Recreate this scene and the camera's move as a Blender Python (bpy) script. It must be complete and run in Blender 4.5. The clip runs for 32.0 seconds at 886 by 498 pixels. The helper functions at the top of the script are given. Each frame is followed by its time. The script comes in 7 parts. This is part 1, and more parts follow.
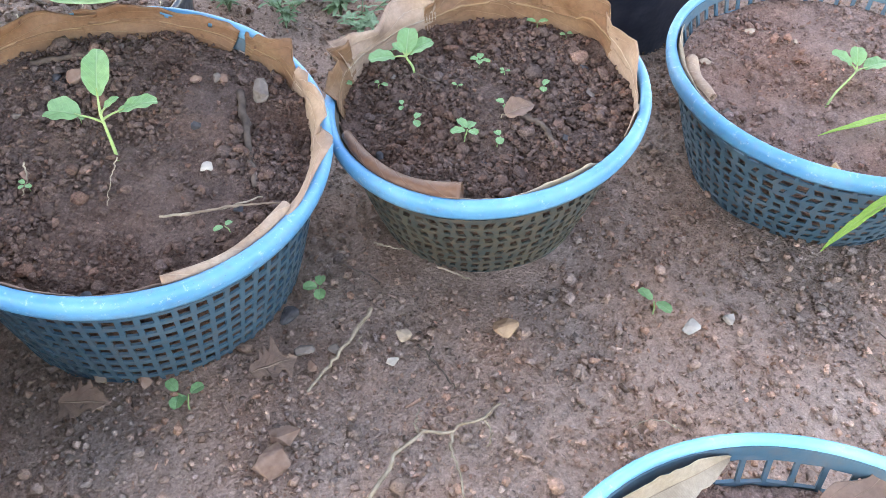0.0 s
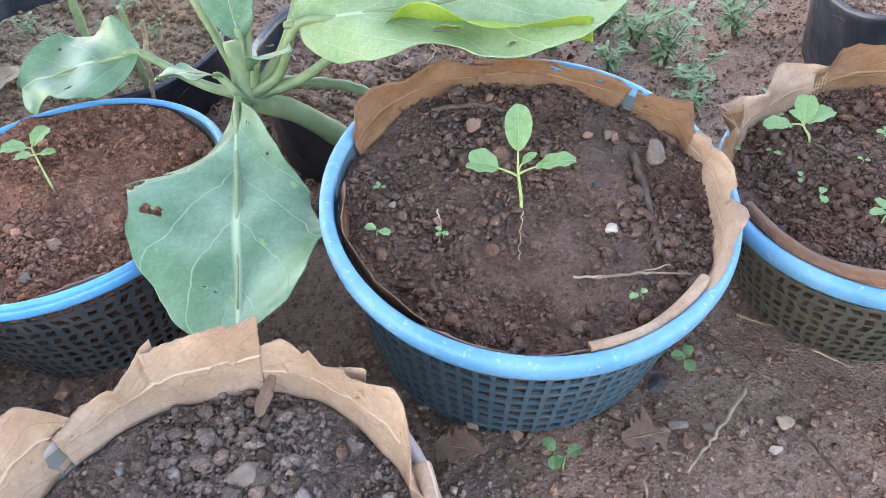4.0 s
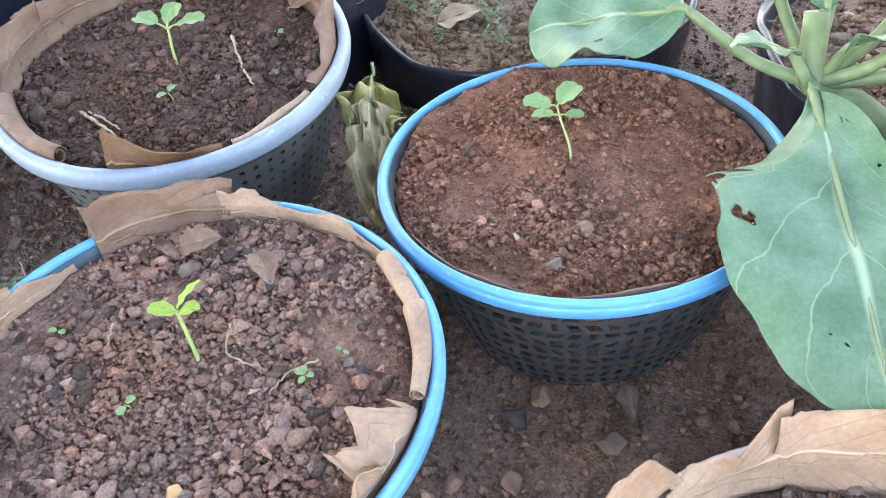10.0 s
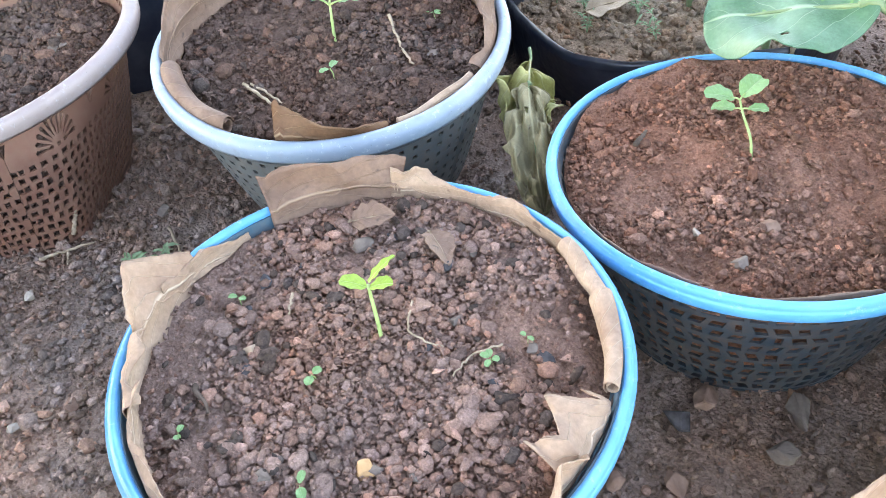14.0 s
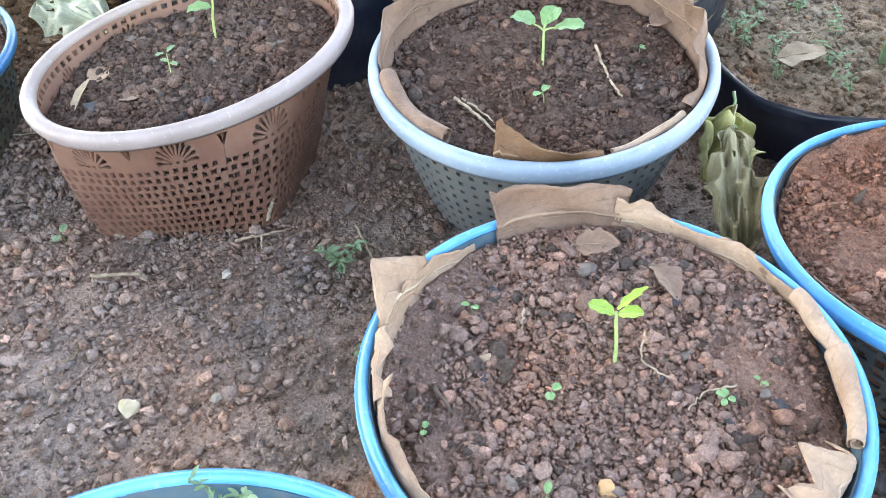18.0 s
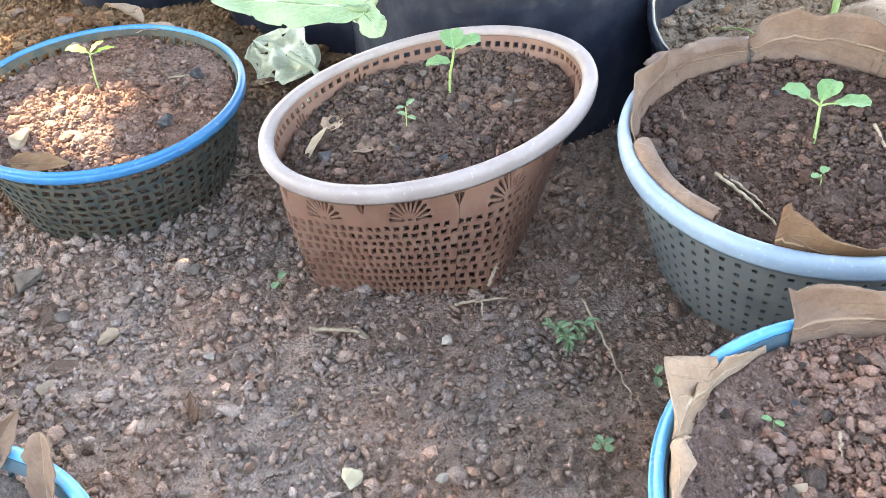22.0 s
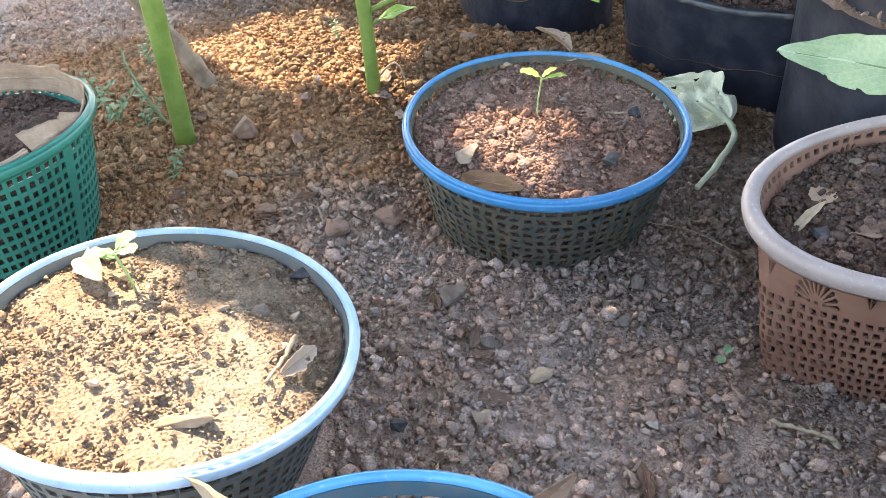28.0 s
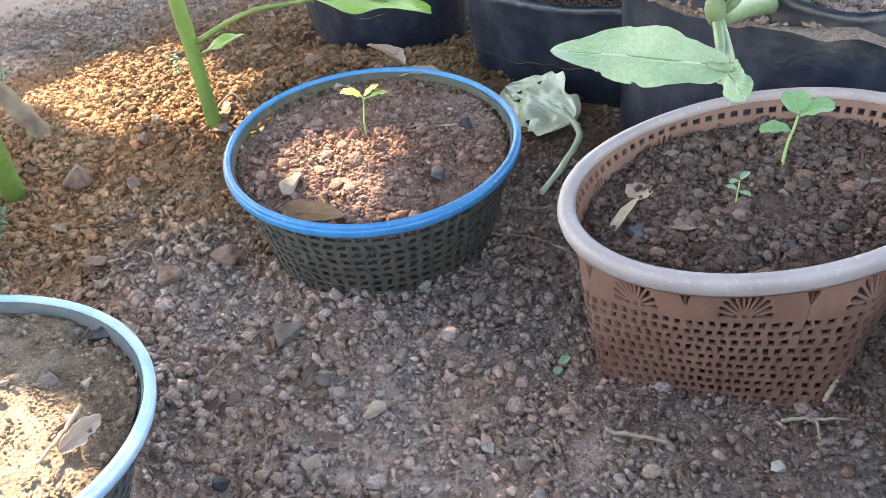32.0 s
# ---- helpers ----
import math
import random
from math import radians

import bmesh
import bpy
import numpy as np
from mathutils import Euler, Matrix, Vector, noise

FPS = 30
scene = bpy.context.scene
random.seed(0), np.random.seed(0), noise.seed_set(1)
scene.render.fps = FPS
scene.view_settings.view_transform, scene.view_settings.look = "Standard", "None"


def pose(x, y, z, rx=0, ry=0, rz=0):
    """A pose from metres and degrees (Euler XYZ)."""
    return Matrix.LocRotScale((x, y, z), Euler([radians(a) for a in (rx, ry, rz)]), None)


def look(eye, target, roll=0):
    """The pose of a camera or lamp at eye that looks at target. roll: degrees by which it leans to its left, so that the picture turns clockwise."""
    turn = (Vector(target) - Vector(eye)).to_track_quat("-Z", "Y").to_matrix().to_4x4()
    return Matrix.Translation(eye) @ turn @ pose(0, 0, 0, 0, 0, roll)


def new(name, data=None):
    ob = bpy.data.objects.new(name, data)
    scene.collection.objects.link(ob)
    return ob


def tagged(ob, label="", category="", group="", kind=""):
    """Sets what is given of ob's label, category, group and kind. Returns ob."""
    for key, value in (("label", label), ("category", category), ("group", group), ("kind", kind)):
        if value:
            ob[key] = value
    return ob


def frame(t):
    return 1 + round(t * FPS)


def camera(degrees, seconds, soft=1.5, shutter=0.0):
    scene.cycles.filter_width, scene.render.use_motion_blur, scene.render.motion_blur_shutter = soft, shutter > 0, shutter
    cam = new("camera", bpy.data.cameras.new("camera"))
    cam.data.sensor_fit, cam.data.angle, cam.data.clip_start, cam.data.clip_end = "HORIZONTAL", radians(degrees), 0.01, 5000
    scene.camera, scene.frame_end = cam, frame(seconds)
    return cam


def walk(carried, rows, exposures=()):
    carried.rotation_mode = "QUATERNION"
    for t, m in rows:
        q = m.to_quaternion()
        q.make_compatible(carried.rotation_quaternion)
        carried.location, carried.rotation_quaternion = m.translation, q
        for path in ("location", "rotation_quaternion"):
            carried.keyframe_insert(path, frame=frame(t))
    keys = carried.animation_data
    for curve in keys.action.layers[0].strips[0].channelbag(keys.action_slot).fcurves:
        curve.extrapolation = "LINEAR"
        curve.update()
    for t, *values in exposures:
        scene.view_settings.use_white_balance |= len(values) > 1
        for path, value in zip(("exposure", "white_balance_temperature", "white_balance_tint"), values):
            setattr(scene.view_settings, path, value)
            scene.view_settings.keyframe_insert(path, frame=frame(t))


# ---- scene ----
cam = camera(58.1, 32.0, 0.5)
METRES, EYE, TILT, LEAN, TURN = 1.3, 0.55, -46.2, -0.6, 0.0
ROWS = [
    (0.0, 0.0, 0.0, 0.0, -0.0, 0.0, -0.0),
    (0.5, -0.0117, -0.0064, -0.0009, 1.4, 0.81, -0.5),
    (1.0, -0.0318, -0.0099, -0.0005, 3.85, 1.29, -1.72),
    (1.5, -0.0589, -0.0073, 0.0, 6.52, 0.69, -3.17),
    (2.0, -0.0793, -0.015, -0.0008, 8.89, 0.51, -4.14),
    (2.5, -0.0847, -0.0154, 0.0094, 9.37, 0.43, -3.98),
    (3.0, -0.0905, -0.0108, 0.0158, 9.9, 0.83, -3.74),
    (3.5, -0.115, -0.008, 0.016, 11.25, 1.17, -4.52),
    (5.5, -0.2025, 0.0286, 0.0161, 11.26, 1.11, -9.23),
    (6.0, -0.2237, 0.0379, 0.0094, 12.58, -0.44, -9.4),
    (6.5, -0.2487, 0.0442, 0.0028, 14.38, -1.42, -10.1),
    (7.0, -0.2787, 0.045, 0.0029, 16.97, -1.23, -12.05),
    (7.5, -0.3068, 0.0486, -0.002, 19.05, -1.7, -14.45),
    (8.0, -0.3374, 0.0478, -0.0054, 22.03, -2.44, -15.72),
    (8.5, -0.3558, 0.0465, -0.0109, 23.93, -3.5, -16.13),
    (9.0, -0.3607, 0.041, -0.0073, 24.6, -3.44, -16.78),
    (9.5, -0.3647, 0.0375, -0.0047, 24.49, -3.21, -16.65),
    (10.0, -0.376, 0.035, -0.0059, 25.27, -3.26, -17.43),
    (10.5, -0.3856, 0.0334, -0.0102, 25.87, -3.54, -17.98),
    (11.0, -0.3966, 0.0353, -0.0155, 26.64, -4.28, -18.56),
    (11.5, -0.4059, 0.0342, -0.0158, 27.42, -4.44, -18.79),
    (12.0, -0.4103, 0.0343, -0.0193, 27.83, -4.82, -18.94),
    (12.5, -0.4177, 0.0309, -0.0211, 28.39, -4.95, -19.53),
    (13.0, -0.4228, 0.0245, -0.0246, 29.02, -5.01, -20.26),
    (13.5, -0.4237, 0.0206, -0.0256, 29.68, -5.04, -20.32),
    (15.5, -0.4499, -0.0004, -0.0513, 32.55, -7.01, -23.58),
    (16.0, -0.4576, -0.0131, -0.0523, 33.3, -7.19, -24.83),
    (16.5, -0.4673, -0.031, -0.049, 33.72, -5.97, -25.78),
    (17.0, -0.4795, -0.0378, -0.0556, 34.82, -6.39, -26.66),
    (17.5, -0.4843, -0.0403, -0.0563, 35.37, -6.42, -26.99),
    (18.0, -0.4876, -0.0399, -0.059, 35.83, -6.72, -27.13),
    (18.5, -0.4923, -0.041, -0.0618, 35.98, -6.9, -27.35),
    (19.0, -0.5026, -0.0429, -0.0677, 37.02, -7.63, -27.47),
    (19.5, -0.5191, -0.0432, -0.0722, 38.52, -8.69, -27.86),
    (20.0, -0.5332, -0.0436, -0.0772, 40.25, -9.77, -27.75),
    (20.5, -0.5484, -0.0546, -0.0753, 42.71, -8.84, -28.33),
    (21.0, -0.5539, -0.0518, -0.0773, 43.81, -7.21, -29.35),
    (21.5, -0.5632, -0.0565, -0.0791, 44.65, -7.46, -30.04),
    (22.0, -0.5739, -0.061, -0.0873, 45.81, -8.32, -30.93),
    (22.5, -0.5877, -0.073, -0.0981, 48.17, -9.34, -31.5),
    (23.0, -0.6067, -0.0813, -0.108, 51.06, -10.9, -33.26),
    (23.5, -0.6214, -0.0907, -0.1187, 53.9, -12.82, -34.98),
    (24.0, -0.6299, -0.0996, -0.1232, 55.21, -13.49, -35.84),
    (24.5, -0.6424, -0.1041, -0.132, 56.29, -14.13, -36.32),
    (26.5, -0.6733, -0.1274, -0.1539, 60.92, -16.02, -37.25),
    (27.0, -0.6819, -0.1411, -0.1612, 62.75, -16.44, -37.53),
    (27.5, -0.6867, -0.1504, -0.1689, 64.91, -17.36, -37.85),
    (28.0, -0.699, -0.1582, -0.179, 66.46, -18.3, -38.64),
    (28.5, -0.7032, -0.1738, -0.1831, 68.29, -19.01, -39.56),
    (29.0, -0.7076, -0.1766, -0.191, 69.18, -20.06, -39.31),
    (29.5, -0.7092, -0.1713, -0.1923, 69.18, -20.47, -39.23),
    (30.0, -0.7068, -0.1709, -0.1882, 68.68, -20.14, -38.8),
    (30.5, -0.7099, -0.1512, -0.1789, 65.55, -18.62, -37.93),
    (31.0, -0.7101, -0.1367, -0.1625, 62.52, -16.53, -36.63),
    (31.5, -0.7051, -0.1184, -0.1483, 60.77, -13.05, -35.11),
    (32.0, -0.6951, -0.088, -0.13, 59.0, -12.8, -33.76),
]
walk(cam, [(t, pose(0, 0, EYE, TILT, LEAN, TURN) @ pose(METRES * x, METRES * y, METRES * z, 90 + pitch, roll, yaw)) for t, x, y, z, yaw, pitch, roll in ROWS],
     exposures=[(0.0, 3.44, 8700.0, 15.0), (6.0, 3.38, 9000.0, 18.0), (9.0, 3.51, 9200.0, 18.0), (12.0, 3.79, 9200.0, 16.0), (16.0, 3.84, 9100.0, 13.0), (22.0, 3.82, 9300.0, 11.0), (24.5, 3.58, 9000.0, 11.0), (27.0, 3.2, 8600.0, 11.0), (30.0, 2.92, 8450.0, 11.0), (32.0, 3.22, 8500.0, 11.0)])

# ---- world and sun ----
SUN_EL, SUN_DIR = 52.0, Vector((-0.96, -0.28, 0)).normalized()
TO_SUN = Vector((SUN_DIR.x * math.cos(radians(SUN_EL)), SUN_DIR.y * math.cos(radians(SUN_EL)), math.sin(radians(SUN_EL))))
world = bpy.data.worlds.new("sky")
scene.world = world
world.use_nodes = True
wn = world.node_tree.nodes
sky = wn.new("ShaderNodeTexSky")
sky.sky_type, sky.sun_disc = "NISHITA", False
sky.sun_elevation, sky.sun_rotation = radians(SUN_EL), math.atan2(TO_SUN.x, TO_SUN.y)
wn["Background"].inputs["Strength"].default_value = 0.15
world.node_tree.links.new(sky.outputs[0], wn["Background"].inputs["Color"])
sun = new("sun", bpy.data.lights.new("sun", "SUN"))
sun.data.energy, sun.data.angle, sun.data.color = 3.6, radians(0.4), (1.0, 0.92, 0.8)
sun.matrix_world = look(TO_SUN * 10, (0, 0, 0))


# ---- node helpers ----
def material(name, rough=0.8, metal=0.0, spec=0.3):
    m = bpy.data.materials.new(name)
    m.use_nodes = True
    b = m.node_tree.nodes["Principled BSDF"]
    b.inputs["Roughness"].default_value, b.inputs["Metallic"].default_value = rough, metal
    b.inputs["Specular IOR Level"].default_value = spec
    return m, m.node_tree, b


def node(nt, kind, **values):
    n = nt.nodes.new(kind)
    for key, v in values.items():
        if key in n.inputs:
            n.inputs[key].default_value = v
    return n


def coords(nt, kind="Object"):
    return nt.nodes.new("ShaderNodeTexCoord").outputs[kind]


def noise_tex(nt, vec, scale, detail=4.0, rough=0.6):
    n = node(nt, "ShaderNodeTexNoise", Scale=scale, Detail=detail, Roughness=rough)
    nt.links.new(vec, n.inputs["Vector"])
    return n.outputs["Fac"]


def ramp(nt, fac, stops):
    r = nt.nodes.new("ShaderNodeValToRGB")
    e = r.color_ramp.elements
    while len(e) < len(stops):
        e.new(0.5)
    for el, (p, c) in zip(e, stops):
        el.position, el.color = p, (*c, 1)
    nt.links.new(fac, r.inputs["Fac"])
    return r.outputs["Color"]


def mix(nt, fac, a, b, kind="MIX"):
    n = nt.nodes.new("ShaderNodeMix")
    n.data_type, n.blend_type = "RGBA", kind
    for sock, v in ((n.inputs["Factor"], fac), (n.inputs["A"], a), (n.inputs["B"], b)):
        if isinstance(v, (int, float)):
            sock.default_value = v
        elif isinstance(v, tuple):
            sock.default_value = (*v, 1)
        else:
            nt.links.new(v, sock)
    return n.outputs["Result"]


def maths(nt, op, a, b=0.0):
    n = nt.nodes.new("ShaderNodeMath")
    n.operation = op
    for sock, v in zip(n.inputs, (a, b)):
        if isinstance(v, (int, float)):
            sock.default_value = v
        else:
            nt.links.new(v, sock)
    return n.outputs[0]


def bump(nt, bsdf, height, strength=0.5, distance=0.002):
    n = node(nt, "ShaderNodeBump", Strength=strength, Distance=distance)
    nt.links.new(height, n.inputs["Height"])
    nt.links.new(n.outputs[0], bsdf.inputs["Normal"])


FINE_SOIL = {}


def soil_material(name, dark, mid, pale, path=False, gritty=0.7, spread=0.66):
    """Loose crumbs, each with a tone of its own, and under the same name with _bed the fine soil between them."""
    for loose in (False, True):
        m, nt, b = material(name if loose else name + "_bed", 0.95, 0, 0.12)
        geo = nt.nodes.new("ShaderNodeNewGeometry")
        pos = geo.outputs["Position"]
        big, fine = noise_tex(nt, pos, 7, 3), noise_tex(nt, pos, 190, 6, 0.75)
        c = ramp(nt, fine, [(0.28, dark), (0.45, mid), (0.56, mid), (0.76, pale)] if loose else [(0.3, dark), (0.46, mid), (0.55, mid), (0.74, pale)])
        c = mix(nt, ramp(nt, big, [(0.38, (0, 0, 0)), (0.66, (1, 1, 1))]), c, mix(nt, 1.0, c, (0.98, 0.84, 0.76), "MULTIPLY"))
        if loose:
            isl = geo.outputs["Random Per Island"]
            tone = [(0.0, 0.36), (0.25, 0.7), (0.55, 1.0), (0.88, 1.14), (0.97, 1.3), (1.0, 2.1)]
            c = mix(nt, 1.0, c, ramp(nt, isl, [(p, (1 + (t - 1) * spread,) * 3) for p, t in tone]), "MULTIPLY")
            hue = maths(nt, "FRACT", maths(nt, "MULTIPLY", isl, 37.0))
            c = mix(nt, 1.0, c, ramp(nt, hue, [(0.0, (0.94, 0.99, 1.05)), (0.5, (1.0, 1.0, 1.0)), (0.9, (1.06, 0.97, 0.92)), (1.0, (1.14, 0.94, 0.84))]), "MULTIPLY")
        v = node(nt, "ShaderNodeTexVoronoi", Scale=330.0)
        nt.links.new(pos, v.inputs["Vector"])
        speck = ramp(nt, noise_tex(nt, pos, 420, 2), [(0.75, (0, 0, 0)), (0.79, (1, 1, 1))])
        c = mix(nt, speck, c, mix(nt, 0.5, c, (0.45, 0.38, 0.32)))
        grain = noise_tex(nt, pos, 620, 3, 0.8)
        c = mix(nt, 1.0, c, ramp(nt, grain, [(0.32, (1.15 - 0.5 * gritty,) * 3), (0.52, (1.15,) * 3), (0.7, (1.15 + 0.6 * gritty,) * 3)]), "MULTIPLY")
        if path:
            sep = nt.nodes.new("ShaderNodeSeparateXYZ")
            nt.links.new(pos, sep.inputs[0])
            # colour multiplied by about 1.7 on the low-y side of a slanting line
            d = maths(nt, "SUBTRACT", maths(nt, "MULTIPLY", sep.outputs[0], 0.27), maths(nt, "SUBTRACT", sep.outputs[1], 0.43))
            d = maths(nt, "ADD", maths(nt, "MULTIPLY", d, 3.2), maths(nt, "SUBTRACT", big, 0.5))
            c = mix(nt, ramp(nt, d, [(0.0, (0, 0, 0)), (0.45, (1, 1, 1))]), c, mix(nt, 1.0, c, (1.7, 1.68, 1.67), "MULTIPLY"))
            red = maths(nt, "ADD", maths(nt, "MULTIPLY", maths(nt, "ADD", sep.outputs[0], 1.25), 1.4), maths(nt, "MULTIPLY", maths(nt, "SUBTRACT", big, 0.5), 1.2))
            c = mix(nt, ramp(nt, red, [(0.0, (0, 0, 0)), (0.8, (1, 1, 1))]), c, mix(nt, 1.0, c, (1.02, 0.95, 0.9), "MULTIPLY"))
            dug = maths(nt, "ADD", maths(nt, "MULTIPLY", maths(nt, "ADD", sep.outputs[0], 1.62), -3.6), maths(nt, "MULTIPLY", maths(nt, "SUBTRACT", big, 0.5), 1.6))
            far = maths(nt, "MULTIPLY", maths(nt, "ADD", sep.outputs[0], 2.75), 2.6)
            dug = maths(nt, "MINIMUM", dug, maths(nt, "ADD", far, maths(nt, "SUBTRACT", big, 0.5)))
            for end in (maths(nt, "MULTIPLY", maths(nt, "ADD", sep.outputs[1], 1.5), 2.0), maths(nt, "MULTIPLY", maths(nt, "SUBTRACT", sep.outputs[1], 1.3), -2.0)):
                dug = maths(nt, "MINIMUM", dug, maths(nt, "ADD", end, maths(nt, "SUBTRACT", big, 0.5)))
            c = mix(nt, ramp(nt, dug, [(0.0, (0, 0, 0)), (0.8, (1, 1, 1))]), c, mix(nt, 1.0, c, (0.86, 0.68, 0.47), "MULTIPLY"))
        nt.links.new(c, b.inputs["Base Color"])
        h = maths(nt, "ADD", maths(nt, "MULTIPLY", fine, 1.2), maths(nt, "MULTIPLY", v.outputs["Distance"], 0.7))
        bump(nt, b, h, 1.0, 0.0024 if loose else 0.003)
        if loose:
            return m
        FINE_SOIL[name] = m


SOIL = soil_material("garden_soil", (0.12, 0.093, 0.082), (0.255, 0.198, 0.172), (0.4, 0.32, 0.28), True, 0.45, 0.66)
ASH_SOIL = soil_material("ashy_grey_soil", (0.075, 0.061, 0.056), (0.17, 0.14, 0.127), (0.36, 0.32, 0.3))
BROWN_SOIL = soil_material("brown_potting_soil", (0.09, 0.058, 0.049), (0.235, 0.155, 0.13), (0.37, 0.26, 0.222), spread=0.62)
CINDER_SOIL = soil_material("dark_cinder_soil", (0.03, 0.024, 0.022), (0.075, 0.057, 0.05), (0.16, 0.125, 0.11))
POT_SOIL = soil_material("dark_potting_soil", (0.046, 0.032, 0.028), (0.12, 0.081, 0.068), (0.225, 0.158, 0.135))
RED_SOIL = soil_material("red_potting_soil", (0.10, 0.053, 0.04), (0.225, 0.122, 0.09), (0.345, 0.205, 0.155), spread=0.75)
STRAW_SOIL = soil_material("ochre_dry_soil", (0.125, 0.095, 0.071), (0.235, 0.18, 0.136), (0.335, 0.262, 0.203), gritty=0.6, spread=0.35)


def plastic(name, base, faded, dust, rough=0.42, dust_amount=0.5, worn=0.0):
    m, nt, b = material(name, rough, 0, 0.45)
    pos = coords(nt)
    c = mix(nt, ramp(nt, noise_tex(nt, pos, 18, 4), [(0.35, (0, 0, 0)), (0.7, (1, 1, 1))]), base, faded)
    d = ramp(nt, noise_tex(nt, pos, 95, 6, 0.7), [(0.62 - 0.3 * dust_amount, (0, 0, 0)), (0.82, (1, 1, 1))])
    c = mix(nt, mix(nt, 1.0, d, (dust_amount,) * 3, "MULTIPLY"), c, dust)
    if worn:
        w = ramp(nt, noise_tex(nt, pos, 170, 5, 0.75), [(0.58, (0, 0, 0)), (0.68, (worn,) * 3)])
        c = mix(nt, w, c, (0.5, 0.57, 0.6))
        g = ramp(nt, noise_tex(nt, pos, 420, 3, 0.7), [(0.66, (0, 0, 0)), (0.72, (0.8 * worn + 0.2,) * 3)])
        c = mix(nt, g, c, (0.06, 0.05, 0.045))
    nt.links.new(c, b.inputs["Base Color"])
    nt.links.new(ramp(nt, d, [(0, (rough,) * 3), (1, (0.9,) * 3)]), b.inputs["Roughness"])
    bump(nt, b, noise_tex(nt, pos, 260, 3), 0.25, 0.0008)
    return m


DIRT = (0.2, 0.14, 0.1)
BLUE = plastic("blue_plastic", (0.03, 0.26, 0.53), (0.07, 0.35, 0.6), DIRT, 0.38, 0.2, 0.25)
PALE_BLUE = plastic("faded_blue_plastic", (0.04, 0.21, 0.38), (0.1, 0.3, 0.46), DIRT, 0.45, 0.4, 0.4)
# worn blue with the whitening of direct sun put into its colour
WORN_SUNLIT_BLUE = plastic("worn_sunlit_blue_plastic", (0.26, 0.42, 0.58), (0.44, 0.54, 0.64), DIRT, 0.45, 0.3, 0.6)
SKY_BLUE = plastic("light_blue_plastic", (0.12, 0.42, 0.58), (0.22, 0.5, 0.64), DIRT, 0.45, 0.2, 0.45)
DEEP_BLUE = plastic("deep_blue_plastic", (0.01, 0.15, 0.34), (0.03, 0.22, 0.42), DIRT, 0.35, 0.2, 0.25)
BLUE_WALL = plastic("dusty_slate_blue_plastic", (0.022, 0.07, 0.105), (0.045, 0.1, 0.135), (0.15, 0.12, 0.1), 0.5, 0.6)
TEAL_WALL = plastic("dusty_dark_teal_plastic", (0.015, 0.034, 0.05), (0.026, 0.046, 0.06), (0.15, 0.1, 0.07), 0.55, 0.75)
GREY_RIM = plastic("lilac_grey_plastic", (0.18, 0.25, 0.32), (0.25, 0.31, 0.38), DIRT, 0.4, 0.25, 0.45)
GREY_WALL = plastic("dusty_grey_plastic", (0.075, 0.09, 0.092), (0.115, 0.126, 0.124), DIRT, 0.55, 0.6)
PINK_RIM = plastic("pale_mauve_plastic", (0.25, 0.2, 0.195), (0.31, 0.255, 0.25), DIRT, 0.42, 0.3, 0.3)
RUSTY_WALL = plastic("dirt_stained_dark_plastic", (0.022, 0.045, 0.05), (0.055, 0.06, 0.048), (0.19, 0.115, 0.06), 0.6, 0.8)
BROWN_WALL = plastic("brown_dusty_plastic", (0.12, 0.05, 0.034), (0.18, 0.082, 0.055), (0.2, 0.125, 0.085), 0.55, 0.65)
GREEN_PL = plastic("green_plastic", (0.008, 0.13, 0.1), (0.02, 0.19, 0.15), DIRT, 0.4, 0.25)


def bag_material():
    m, nt, b = material("black_polythene", 0.3, 0, 0.5)
    pos = coords(nt)
    c = mix(nt, ramp(nt, noise_tex(nt, pos, 30, 5), [(0.45, (0, 0, 0)), (0.8, (1, 1, 1))]), (0.012, 0.016, 0.027), (0.045, 0.049, 0.062))
    nt.links.new(c, b.inputs["Base Color"])
    bump(nt, b, noise_tex(nt, pos, 13, 4, 0.55), 0.55, 0.012)
    return m


BAG = bag_material()


